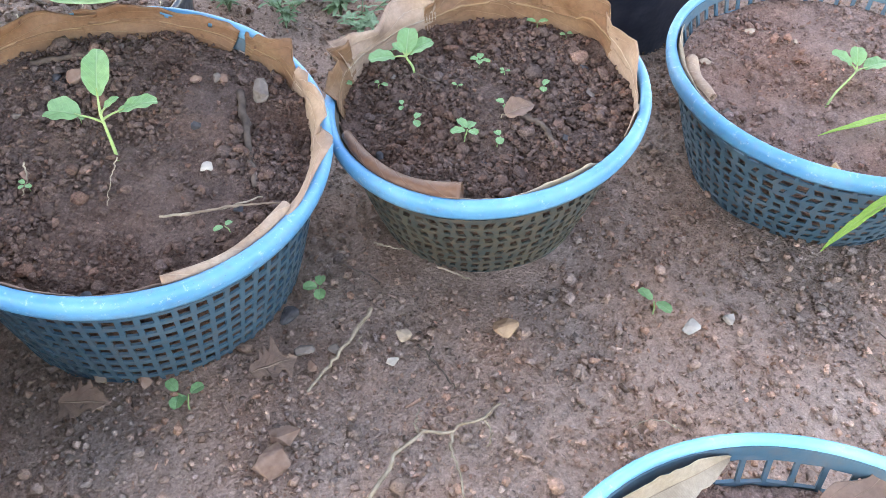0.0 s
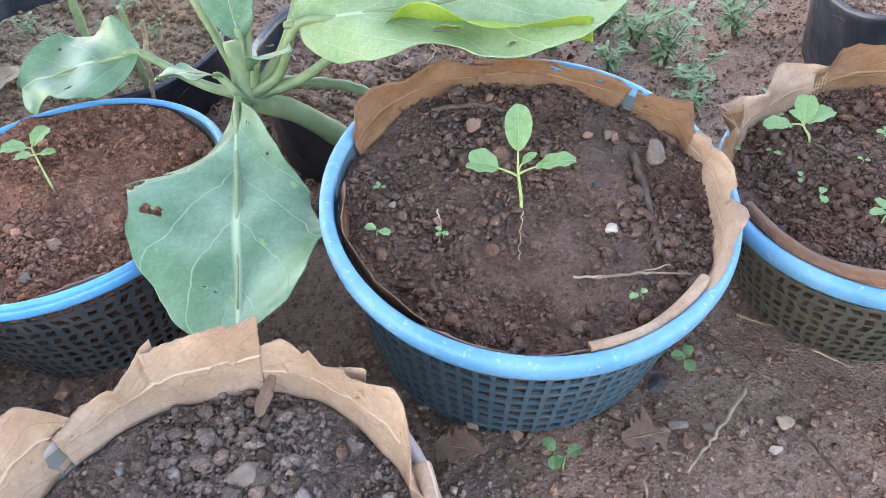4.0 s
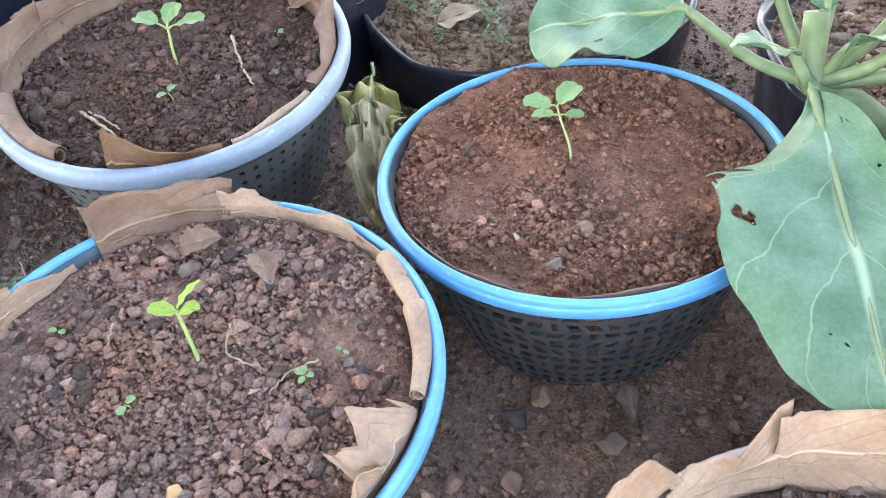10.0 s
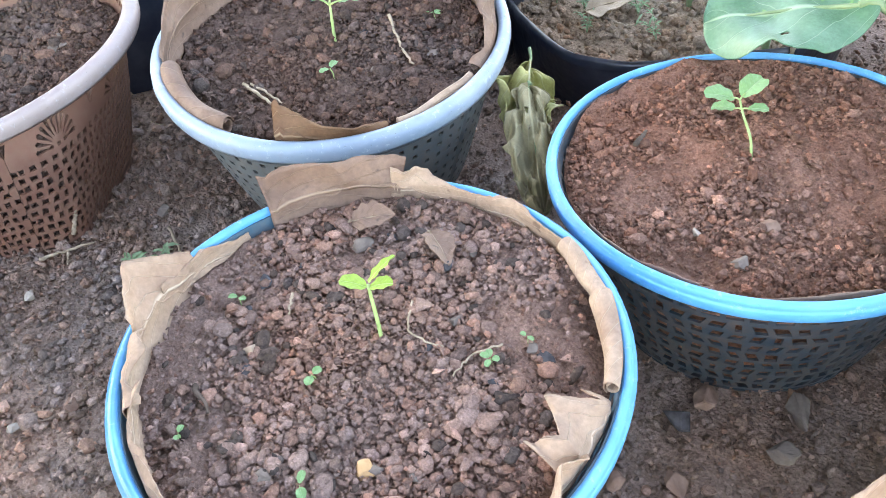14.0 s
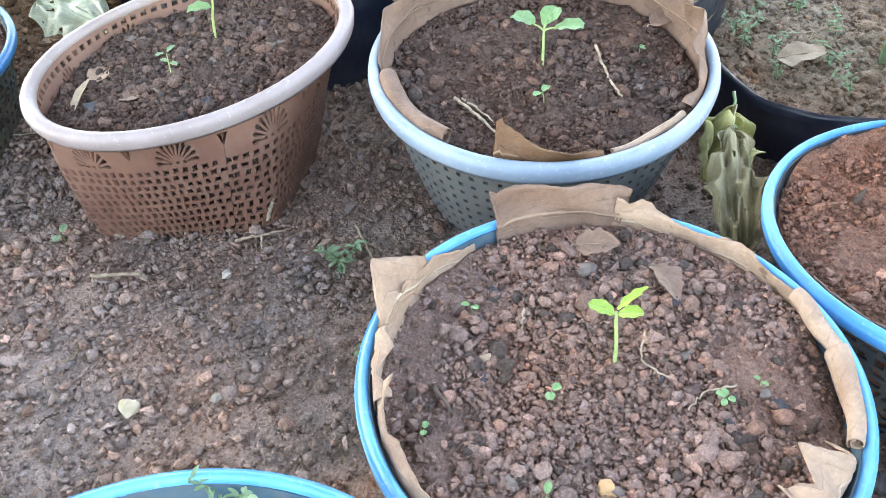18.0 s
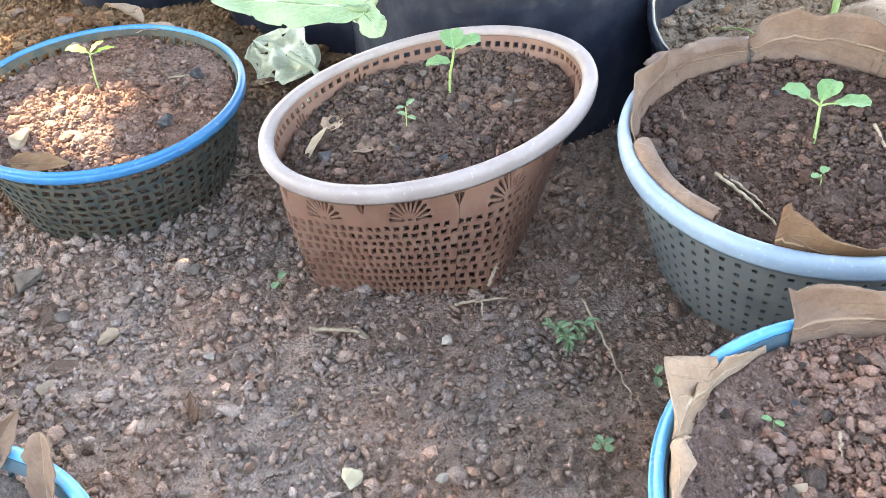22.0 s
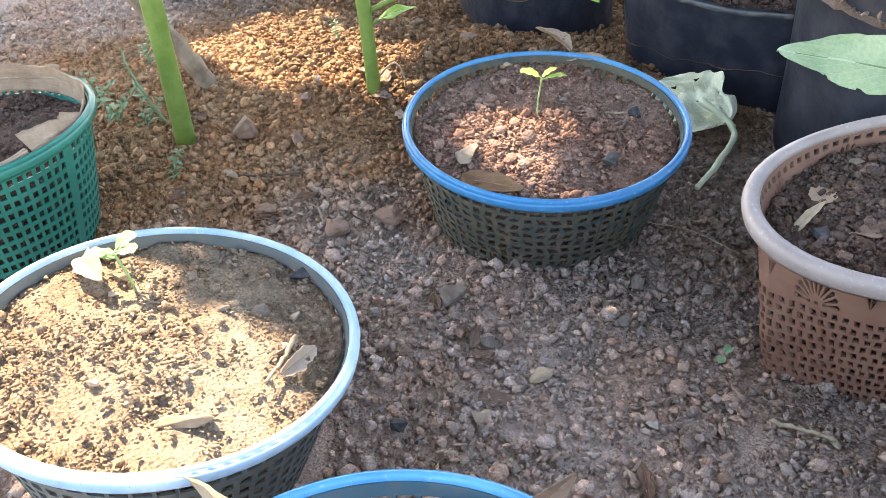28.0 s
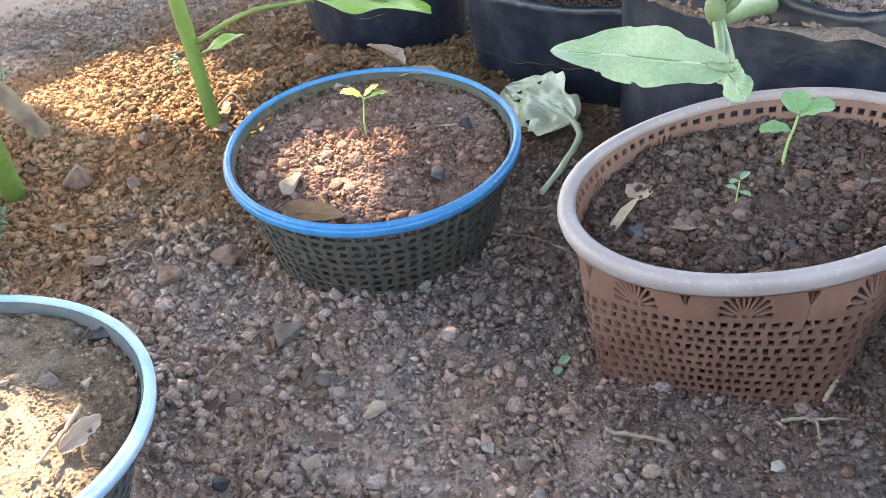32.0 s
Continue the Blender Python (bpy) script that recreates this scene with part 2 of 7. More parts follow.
def veined(name, base, patch, vein, rough, thin, count=9.0, vein_width=0.06, slant=0.55, spots=None, wrinkle=0.0):
    """A leaf's surface: u runs along the midrib, v across, 0.5 on the midrib."""
    m, nt, b = material(name, rough, 0, 0.35)
    uv = nt.nodes.new("ShaderNodeUVMap")
    uv.uv_map = "UVMap"
    sep = nt.nodes.new("ShaderNodeSeparateXYZ")
    nt.links.new(uv.outputs[0], sep.inputs[0])
    pos = coords(nt)
    across = maths(nt, "ABSOLUTE", maths(nt, "SUBTRACT", sep.outputs[1], 0.5))
    wob = maths(nt, "MULTIPLY", noise_tex(nt, pos, 22, 3), 0.12)
    lat = maths(nt, "FRACT", maths(nt, "MULTIPLY", maths(nt, "ADD", maths(nt, "SUBTRACT", sep.outputs[0], maths(nt, "MULTIPLY", across, slant)), wob), count))
    lat = maths(nt, "ABSOLUTE", maths(nt, "SUBTRACT", lat, 0.5))
    side = ramp(nt, lat, [(0.0, (1, 1, 1)), (vein_width, (0, 0, 0))])
    mid = ramp(nt, across, [(0.008, (1, 1, 1)), (0.03, (0, 0, 0))])
    v = mix(nt, 1.0, mix(nt, 1.0, side, (0.6, 0.6, 0.6), "MULTIPLY"), mid, "LIGHTEN")
    c = mix(nt, ramp(nt, noise_tex(nt, pos, 24, 5), [(0.36, (0, 0, 0)), (0.68, (1, 1, 1))]), base, patch)
    fine = noise_tex(nt, pos, 320, 5, 0.7)
    c = mix(nt, 1.0, c, ramp(nt, fine, [(0.3, (0.82, 0.82, 0.82)), (0.7, (1.12, 1.12, 1.12))]), "MULTIPLY")
    if spots:
        c = mix(nt, ramp(nt, noise_tex(nt, pos, 70, 2), [(0.69, (0, 0, 0)), (0.74, (1, 1, 1))]), c, spots)
    c = mix(nt, v, c, vein)
    nt.links.new(c, b.inputs["Base Color"])
    h = maths(nt, "ADD", maths(nt, "MULTIPLY", fine, 0.4), v)
    if wrinkle:
        vo = node(nt, "ShaderNodeTexVoronoi", Scale=46.0)
        nt.links.new(pos, vo.inputs["Vector"])
        h = maths(nt, "ADD", h, maths(nt, "MULTIPLY", vo.outputs["Distance"], wrinkle))
    bump(nt, b, h, 0.45 + 0.25 * (wrinkle > 0), 0.0015)
    if thin:
        tr = node(nt, "ShaderNodeBsdfTranslucent")
        nt.links.new(c, tr.inputs["Color"])
        mx = node(nt, "ShaderNodeMixShader")
        mx.inputs[0].default_value = thin
        nt.links.new(b.outputs[0], mx.inputs[1])
        nt.links.new(tr.outputs[0], mx.inputs[2])
        nt.links.new(mx.outputs[0], nt.nodes["Material Output"].inputs["Surface"])
    return m


TAN_LEAF = veined("tan_dry_leaf", (0.34, 0.215, 0.15), (0.48, 0.34, 0.25), (0.6, 0.46, 0.35), 0.65, 0.25, 5, 0.04, 0.9, (0.2, 0.125, 0.09), 3.0)
RUST_LEAF = veined("rust_brown_dry_leaf", (0.2, 0.1, 0.055), (0.31, 0.175, 0.1), (0.42, 0.27, 0.16), 0.55, 0.3, 5, 0.04, 0.9, (0.12, 0.05, 0.03), 3.0)
COCOA_LEAF = veined("dark_brown_glossy_dry_leaf", (0.11, 0.05, 0.03), (0.19, 0.095, 0.058), (0.26, 0.15, 0.1), 0.4, 0.15, 5, 0.04, 0.9, (0.07, 0.035, 0.025), 3.0)
DARK_LEAF = veined("grey_brown_dry_leaf", (0.18, 0.106, 0.077), (0.27, 0.172, 0.127), (0.35, 0.235, 0.17), 0.6, 0.2, 5, 0.04, 0.9, (0.09, 0.06, 0.05), 3.0)
STRAW_LEAF = veined("straw_dry_leaf", (0.4, 0.3, 0.21), (0.5, 0.4, 0.3), (0.33, 0.23, 0.155), 0.7, 0.25, 12, 0.16, 3.0)
DEAD_LEAF = veined("blotched_dead_leaf", (0.42, 0.31, 0.24), (0.55, 0.42, 0.35), (0.36, 0.26, 0.19), 0.7, 0.2, 5, 0.04, 0.9, (0.13, 0.085, 0.06), 3.0)
CABBAGE = veined("blue_green_cabbage_leaf", (0.062, 0.16, 0.085), (0.14, 0.262, 0.172), (0.28, 0.4, 0.26), 0.33, 0.15, 4.0, 0.022, 0.8, (0.15, 0.3, 0.11))
PALE_CABBAGE = veined("pale_green_cabbage_leaf", (0.27, 0.39, 0.22), (0.4, 0.5, 0.32), (0.5, 0.58, 0.42), 0.45, 0.3, 7, 0.05, 0.75, (0.45, 0.38, 0.2))
MID_CABBAGE = veined("fresh_green_cabbage_leaf", (0.2, 0.33, 0.16), (0.31, 0.44, 0.25), (0.44, 0.54, 0.36), 0.4, 0.3, 6, 0.035, 0.75, (0.35, 0.36, 0.16))
SEED_LEAF = veined("pale_green_seedling_leaf", (0.16, 0.32, 0.13), (0.22, 0.38, 0.18), (0.28, 0.42, 0.23), 0.5, 0.35, 6, 0.05, 0.7)
LIME_LEAF = veined("lime_green_seedling_leaf", (0.25, 0.42, 0.07), (0.32, 0.48, 0.11), (0.4, 0.54, 0.2), 0.5, 0.4, 6, 0.05, 0.7)
WEED_LEAF = veined("weed_leaf", (0.15, 0.25, 0.13), (0.24, 0.34, 0.21), (0.22, 0.36, 0.18), 0.6, 0.25, 5, 0.05, 0.7)
FALLEN = veined("pale_withering_leaf", (0.5, 0.51, 0.34), (0.72, 0.76, 0.62), (0.72, 0.76, 0.62), 0.5, 0.25, 7, 0.05, 0.75, (0.16, 0.11, 0.06))
OLIVE_LEAF = veined("olive_withered_leaf", (0.24, 0.2, 0.11), (0.35, 0.3, 0.18), (0.4, 0.35, 0.22), 0.65, 0.2, 6, 0.05, 0.8, (0.15, 0.11, 0.07), 2.0)
WILTED = veined("yellowed_wilted_leaf", (0.33, 0.31, 0.1), (0.5, 0.47, 0.23), (0.5, 0.46, 0.3), 0.6, 0.25, 6, 0.06, 0.8, (0.16, 0.11, 0.06))


def streaked(name, a, b2, rough=0.6, scale=60):
    m, nt, b = material(name, rough, 0, 0.08 if rough > 0.7 else 0.35)
    pos = coords(nt)
    c = ramp(nt, noise_tex(nt, pos, scale, 5), [(0.35, a), (0.65, b2)])
    nt.links.new(c, b.inputs["Base Color"])
    bump(nt, b, noise_tex(nt, pos, scale * 5, 4), 0.3, 0.001)
    return m


STALK = streaked("pale_green_stalk", (0.11, 0.175, 0.085), (0.175, 0.24, 0.13), 0.5)
PALE_STALK = streaked("whitish_green_stalk", (0.4, 0.46, 0.32), (0.52, 0.56, 0.42), 0.5)
GREEN_STEM = streaked("fresh_green_stem", (0.095, 0.155, 0.03), (0.155, 0.22, 0.055), 0.45, 40)
SEED_STEM = streaked("yellow_green_stem", (0.2, 0.3, 0.1), (0.29, 0.37, 0.16), 0.5, 120)
TWIG = streaked("dry_twig", (0.2, 0.15, 0.105), (0.38, 0.3, 0.22), 0.85, 90)
DARK_TWIG = streaked("dark_twig", (0.05, 0.038, 0.031), (0.11, 0.08, 0.065), 0.9, 90)
BARK = streaked("grey_brown_bark", (0.16, 0.11, 0.08), (0.3, 0.22, 0.16), 0.9, 35)
STONE_TAN = streaked("tan_stone", (0.3, 0.22, 0.16), (0.42, 0.32, 0.24), 0.8, 60)
STONE_GREY = streaked("grey_stone", (0.12, 0.093, 0.08), (0.21, 0.17, 0.145), 0.85, 70)
STONE_RED = streaked("reddish_stone", (0.17, 0.1, 0.074), (0.27, 0.175, 0.135), 0.9, 70)
STONE_OCHRE = streaked("ochre_pebble", (0.36, 0.2, 0.09), (0.46, 0.29, 0.15), 0.6, 60)
STONE_CREAM = streaked("cream_pebble", (0.46, 0.38, 0.24), (0.58, 0.5, 0.36), 0.6, 60)
STONE_PALE = streaked("pale_stone", (0.3, 0.25, 0.21), (0.42, 0.37, 0.32), 0.75, 60)
CHAR = streaked("charred_wood", (0.03, 0.028, 0.03), (0.09, 0.085, 0.09), 0.75, 80)
ASH_CLOD = streaked("ash_grey_clod", (0.1, 0.082, 0.072), (0.3, 0.27, 0.245), 0.95, 110)
WOOD = streaked("orange_brown_wood_chip", (0.27, 0.16, 0.1), (0.4, 0.26, 0.165), 0.85, 70)
CANOPY = streaked("tree_leaf", (0.05, 0.1, 0.03), (0.09, 0.16, 0.05), 0.6, 10)


# ---- mesh helpers ----
def mesh_of(name, verts, faces, uvs=None, smooth=True):
    """A mesh from numpy vertices and faces of one size; uvs are per vertex."""
    verts, faces = np.asarray(verts, np.float32), np.asarray(faces, np.int32)
    me = bpy.data.meshes.new(name)
    n, k = faces.shape
    me.vertices.add(len(verts))
    me.vertices.foreach_set("co", verts.ravel())
    me.loops.add(n * k)
    me.loops.foreach_set("vertex_index", faces.ravel())
    me.polygons.add(n)
    me.polygons.foreach_set("loop_start", np.arange(0, n * k, k, dtype=np.int32))
    me.polygons.foreach_set("use_smooth", np.full(n, smooth))
    if uvs is not None:
        layer = me.uv_layers.new(name="UVMap")
        layer.data.foreach_set("uv", np.asarray(uvs, np.float32)[faces.ravel()].ravel())
    me.update()
    me.validate()
    return me


def put(name, me, mat, parent=None, label=""):
    me.materials.append(mat)
    ob = new(name, me)
    if parent is not None:
        ob.parent = parent
    if label:
        ob["label"] = label
    return ob


def thing(name, m, label, category, group="", kind=""):
    ob = new(name)
    ob.empty_display_size = 0.02
    ob.matrix_world = m
    return tagged(ob, label, category, group, kind)


def grid_faces(nu, nv, wrap=False):
    i, j = np.meshgrid(np.arange(nu if wrap else nu - 1), np.arange(nv - 1), indexing="ij")
    i2 = (i + 1) % nu
    return np.stack([i * nv + j, i2 * nv + j, i2 * nv + j + 1, i * nv + j + 1], -1).reshape(-1, 4)


def lathe(profile, n=72, oval=1.0, wobble=0.0, seed=0, closed=True):
    """A ring of the closed profile (r, z)."""
    p = np.array(profile + [profile[0]] if closed else profile, float)
    rng = np.random.default_rng(seed)
    th = np.linspace(0, 2 * np.pi, n, endpoint=False)
    ph = rng.uniform(0, 6.28, 4)
    w = sum(np.sin(k * th + ph[k - 2]) / k for k in (2, 3, 5)) * wobble
    r = p[None, :, 0] + w[:, None]
    v = np.stack([r * np.cos(th)[:, None], r * np.sin(th)[:, None] * oval, np.repeat(p[None, :, 1], n, 0) + 0.5 * w[:, None]], -1)
    return v.reshape(-1, 3), grid_faces(n, len(p), True)


def value_noise(x, y, scale, seed):
    rng = np.random.default_rng(seed)
    tab = rng.random((256, 256))
    fx, fy = x * scale, y * scale
    ix, iy = np.floor(fx).astype(int), np.floor(fy).astype(int)
    u, v = fx - ix, fy - iy
    u, v = u * u * (3 - 2 * u), v * v * (3 - 2 * v)
    g = lambda a, b: tab[a % 256, b % 256]
    return (g(ix, iy) * (1 - u) + g(ix + 1, iy) * u) * (1 - v) + (g(ix, iy + 1) * (1 - u) + g(ix + 1, iy + 1) * u) * v - 0.5


def ico(sub):
    bm = bmesh.new()
    bmesh.ops.create_icosphere(bm, subdivisions=sub, radius=1.0)
    v = np.array([x.co[:] for x in bm.verts])
    f = np.array([[x.index for x in q.verts] for q in bm.faces])
    bm.free()
    return v, f


ICO1, ICO2 = ico(1), ico(2)


def lumpy(base, seed, amount=0.3):
    v, f = base
    rng = np.random.default_rng(seed)
    out = v.copy()
    for _ in range(7):
        d = rng.normal(size=3)
        d /= np.linalg.norm(d)
        cut = rng.uniform(0.45, 0.85)
        over = np.maximum(out @ d - cut, 0)
        out -= over[:, None] * d * 0.85
    ph = rng.uniform(0, 6.28, (3, 3))
    fr = rng.uniform(2, 5, (3, 3))
    out *= 1 + amount * 0.5 * np.sin(out @ fr + ph[0]).mean(1)[:, None]
    return out, f


def chip(n, seed):
    """A broken angular lump: the hull of a few scattered points."""
    rng = np.random.default_rng(seed)
    p = rng.normal(size=(n, 3))
    p /= np.linalg.norm(p, axis=1)[:, None]
    p *= rng.uniform(0.72, 1.15, (n, 1))
    bm = bmesh.new()
    vs = [bm.verts.new(q) for q in p]
    res = bmesh.ops.convex_hull(bm, input=vs)
    bmesh.ops.delete(bm, geom=[e for e in res["geom_interior"] if isinstance(e, bmesh.types.BMVert)], context="VERTS")
    bmesh.ops.triangulate(bm, faces=bm.faces[:])
    bm.verts.index_update()
    v = np.array([x.co[:] for x in bm.verts])
    f = np.array([[x.index for x in q.verts] for q in bm.faces])
    bm.free()
    return v, f


def lump(n, seed, rough=0.16):
    """A rounded irregular lump of n evenly spread points."""
    rng = np.random.default_rng(seed)
    i = np.arange(n) + 0.5
    z, a = 1 - 2 * i / n, i * 2.39996
    q = np.sqrt(1 - z * z)
    p = np.stack([q * np.cos(a), q * np.sin(a), z], -1) + rng.normal(size=(n, 3)) * 0.14
    p /= np.linalg.norm(p, axis=1)[:, None]
    p *= 1 + rng.uniform(-rough, rough, (n, 1))
    bm = bmesh.new()
    vs = [bm.verts.new(c) for c in p]
    res = bmesh.ops.convex_hull(bm, input=vs)
    bmesh.ops.delete(bm, geom=[e for e in res["geom_interior"] if isinstance(e, bmesh.types.BMVert)], context="VERTS")
    bmesh.ops.triangulate(bm, faces=bm.faces[:])
    bm.verts.index_update()
    v = np.array([x.co[:] for x in bm.verts])
    f = np.array([[x.index for x in c.verts] for c in bm.faces])
    bm.free()
    return v, f


FINES = [lump(6, 200 + s) for s in range(14)]
CRUMBS = [lump(9 + s % 3, s) for s in range(18)]
FLAKES = [(v * np.array([1.6, 1.0, 0.4]), f) for v, f in [chip(9, 230 + s) for s in range(8)]]
NODULES = [lumpy(ICO1, 80 + s, 0.9) for s in range(12)] + [chip(9, 95 + s) for s in range(4)]
CLODS = [lump(26, 40 + s, 0.14) for s in range(12)] + [lumpy(ICO2, 40 + s, 0.6) for s in range(4)]


def turn_matrices(rng, n):
    q = rng.normal(size=(n, 4))
    q /= np.linalg.norm(q, axis=1)[:, None]
    w, x, y, z = q.T
    return np.stack([1 - 2 * (y * y + z * z), 2 * (x * y - w * z), 2 * (x * z + w * y), 2 * (x * y + w * z), 1 - 2 * (x * x + z * z), 2 * (y * z - w * x),
                     2 * (x * z - w * y), 2 * (y * z + w * x), 1 - 2 * (x * x + y * y)], -1).reshape(n, 3, 3)


def crumbs_mesh(name, pts, sizes, seed, shapes, smooth=False, flat=0.75):
    """Many loose crumbs in one mesh, at pts, with radii sizes."""
    rng = np.random.default_rng(seed)
    vs, fs, off = [], [], 0
    which = rng.integers(0, len(shapes), len(pts))
    for k, (sv, sf) in enumerate(shapes):
        idx = np.where(which == k)[0]
        if not len(idx):
            continue
        R = turn_matrices(rng, len(idx))
        sc = sizes[idx, None, None] * rng.uniform(0.45, 1.4, (len(idx), 1, 3))
        v = np.einsum("nij,nvj->nvi", R, sv[None] * sc)
        v[..., 2] *= flat
        v += pts[idx][:, None]
        vs.append(v.reshape(-1, 3))
        fs.append((sf[None] + (np.arange(len(idx)) * len(sv))[:, None, None] + off).reshape(-1, 3))
        off += len(idx) * len(sv)
    return mesh_of(name, np.concatenate(vs), np.concatenate(fs), None, smooth)


def tube_mesh(name, pts, radii, sides=8, caps=True):
    """A round bar along pts."""
    P, n = np.array(pts, float), len(pts)
    T = np.gradient(P, axis=0)
    T /= np.linalg.norm(T, axis=1)[:, None] + 1e-12
    ref = np.array([0.13, 0.21, 0.97]) if abs(T[:, 2]).mean() < 0.8 else np.array([0.97, 0.13, 0.21])
    A = np.cross(T, ref)
    A /= np.linalg.norm(A, axis=1)[:, None]
    B = np.cross(T, A)
    th = np.linspace(0, 2 * np.pi, sides, endpoint=False)
    R = np.broadcast_to(np.asarray(radii, float), (n,))
    v = P[None] + R[None, :, None] * (np.cos(th)[:, None, None] * A[None] + np.sin(th)[:, None, None] * B[None])
    verts = v.reshape(-1, 3)
    faces = grid_faces(sides, n, True)
    if caps:
        k = len(verts)
        verts = np.concatenate([verts, P[:1], P[-1:]])
        a = np.arange(sides)
        b = (a + 1) % sides
        faces = np.concatenate([faces, np.stack([a * n, b * n, np.full(sides, k), np.full(sides, k)], -1)[:, [1, 0, 2, 2]], np.stack([a * n + n - 1, b * n + n - 1, np.full(sides, k + 1), np.full(sides, k + 1)], -1)])
        me = bpy.data.meshes.new(name)
        me.from_pydata(verts.tolist(), [], [tuple(dict.fromkeys(f)) for f in faces.tolist()])
        me.polygons.foreach_set("use_smooth", np.full(len(me.polygons), True))
        me.update()
        return me
    return mesh_of(name, verts, faces)


def bend(points, n=14):
    """A smooth line through a few points."""
    P = [Vector(p) for p in points]
    P = [2 * P[0] - P[1]] + P + [2 * P[-1] - P[-2]]
    out, seg = [], len(P) - 3
    for k in range(n):
        s = k / (n - 1) * seg
        i = min(int(s), seg - 1)
        u = s - i
        a, b, c, d = P[i:i + 4]
        out.append(tuple(0.5 * ((2 * b) + (c - a) * u + (2 * a - 5 * b + 4 * c - d) * u * u + (3 * b - a - 3 * c + d) * u ** 3)))
    return out


# ---- ground ----
MOUNDS = [(-2.12, -0.2, 0.33, 0.05), (-2.0, 0.06, 0.2, 0.03), (-1.93, 0.22, 0.14, 0.03), (-0.30, 0.56, 0.2, 0.008)]


def ground_z(x, y):
    z = value_noise(x, y, 3.1, 5) * 0.016 + value_noise(x, y, 9, 6) * 0.008
    z = z + value_noise(x, y, 30, 7) * 0.004
    for mx, my, s, h in MOUNDS:
        z = z + h * np.exp(-((x - mx) ** 2 + (y - my) ** 2) / (s * s))
    return z


def gz(x, y):
    return float(ground_z(np.array([float(x)]), np.array([float(y)]))[0])


def spaced(lo, hi, step, far, grow=1.35):
    a = list(np.arange(lo, hi, step))
    s, v = step, a[0]
    left = []
    while v > -far:
        s *= grow
        v -= s
        left.append(v)
    s, v = step, a[-1]
    right = []
    while v < far:
        s *= grow
        v += s
        right.append(v)
    return np.array(left[::-1] + a + right)


def build_ground():
    xs, ys = spaced(-3.0, 0.75, 0.012, 300), spaced(-0.85, 1.35, 0.012, 300)
    X, Y = np.meshgrid(xs, ys, indexing="ij")
    Z = ground_z(X, Y) - 0.003
    me = mesh_of("ground", np.stack([X, Y, Z], -1).reshape(-1, 3), grid_faces(len(xs), len(ys)))
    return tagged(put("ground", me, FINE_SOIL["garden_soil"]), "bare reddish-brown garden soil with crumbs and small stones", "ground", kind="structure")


# ---- baskets ----
# rim centre x, y, z, rim radius, slope of the rim in x and y
RIMS = {
    "A": (-0.243, 0.486, 0.166, 0.160, -0.094, 0.107),
    "B": (0.040, 0.569, 0.152, 0.139, 0.108, 0.057),
    "C": (0.390, 0.656, 0.124, 0.1677, 0.0, 0.04),
    "D": (0.186, 0.086, 0.148, 0.157, 0.005, -0.005),
    "E": (-0.392, 0.178, 0.126, 0.146, 0.0, 0.0),
    "F": (-0.660, 0.468, 0.132, 0.152, 0.049, -0.024),
    "G": (-0.787, 0.183, 0.140, 0.153, -0.013, -0.009),
    "H": (-1.040, 0.437, 0.150, 0.160, -0.06, 0.056),
    "I": (-1.314, 0.234, 0.152, 0.118, -0.067, 0.125),
    "J": (-0.777, -0.142, 0.168, 0.164, -0.034, -0.021),
    "K": (-1.085, -0.319, 0.140, 0.155, 0.022, -0.016),
    "L": (-1.414, -0.397, 0.146, 0.146, -0.02, -0.19),
    "M": (-1.640, 0.015, 0.126, 0.157, -0.102, -0.017),
    "N": (-1.851, -0.609, 0.165, 0.154, -0.008, -0.002),
}
TAPER = {"A": 0.84, "B": 0.75, "I": 0.62, "E": 0.72, "M": 0.83}
OVAL = {"I": (1.4, -22.0)}


def basket_frame(k):
    """The basket's pose at its base, its height and rim radius."""
    x, y, z, r, a, b = RIMS[k]
    n = Vector((-a, -b, 1)).normalized()
    lift = gz(x, y)
    h = z - lift + 0.006
    q = Vector((0, 0, 1)).rotation_difference(n).to_matrix().to_4x4()
    base = Vector((x, y, z)) - n * h
    turn = pose(0, 0, 0, 0, 0, OVAL[k][1]) if k in OVAL else Matrix()
    return Matrix.Translation(base) @ q @ turn, h, r, OVAL.get(k, (1.0, 0))[0]


BASE_AT = {"I": (-1.290, 0.203, 0.0), "B": (0.045, 0.60, 0.0)}

SQUARE_FOOT = {"I": 59.5}


def settle(k, v):
    """Shifts a basket's points sideways towards its foot, where the foot does not stand square under the rim."""
    if k not in BASE_AT:
        return v
    m, h, r, oval = basket_frame(k)
    o = np.array(m.inverted() @ Vector(BASE_AT[k])) * np.array([1, 1, 0])
    low = 1 - np.clip(v[..., 2:3] / h, 0, 1)
    if k in SQUARE_FOOT:
        th = np.arctan2(v[..., 1:2] / oval, v[..., 0:1]) - radians(SQUARE_FOOT[k])
        sq = 0.9 * np.minimum(1 / np.maximum(np.abs(np.cos(th)), np.abs(np.sin(th))), 1.33)
        v = v * np.concatenate([1 + (sq - 1) * low ** 0.8] * 2 + [np.ones_like(low)], -1)
    return v + low * o


def settled(k, me):
    if k in BASE_AT:
        v = np.empty(len(me.vertices) * 3, np.float32)
        me.vertices.foreach_get("co", v)
        me.vertices.foreach_set("co", settle(k, v.reshape(-1, 3).astype(float)).astype(np.float32).ravel())
        me.update()
    return me


def wall_radius(r, taper, s):
    return (r - 0.007) * (taper + (1 - taper) * s ** 0.85)


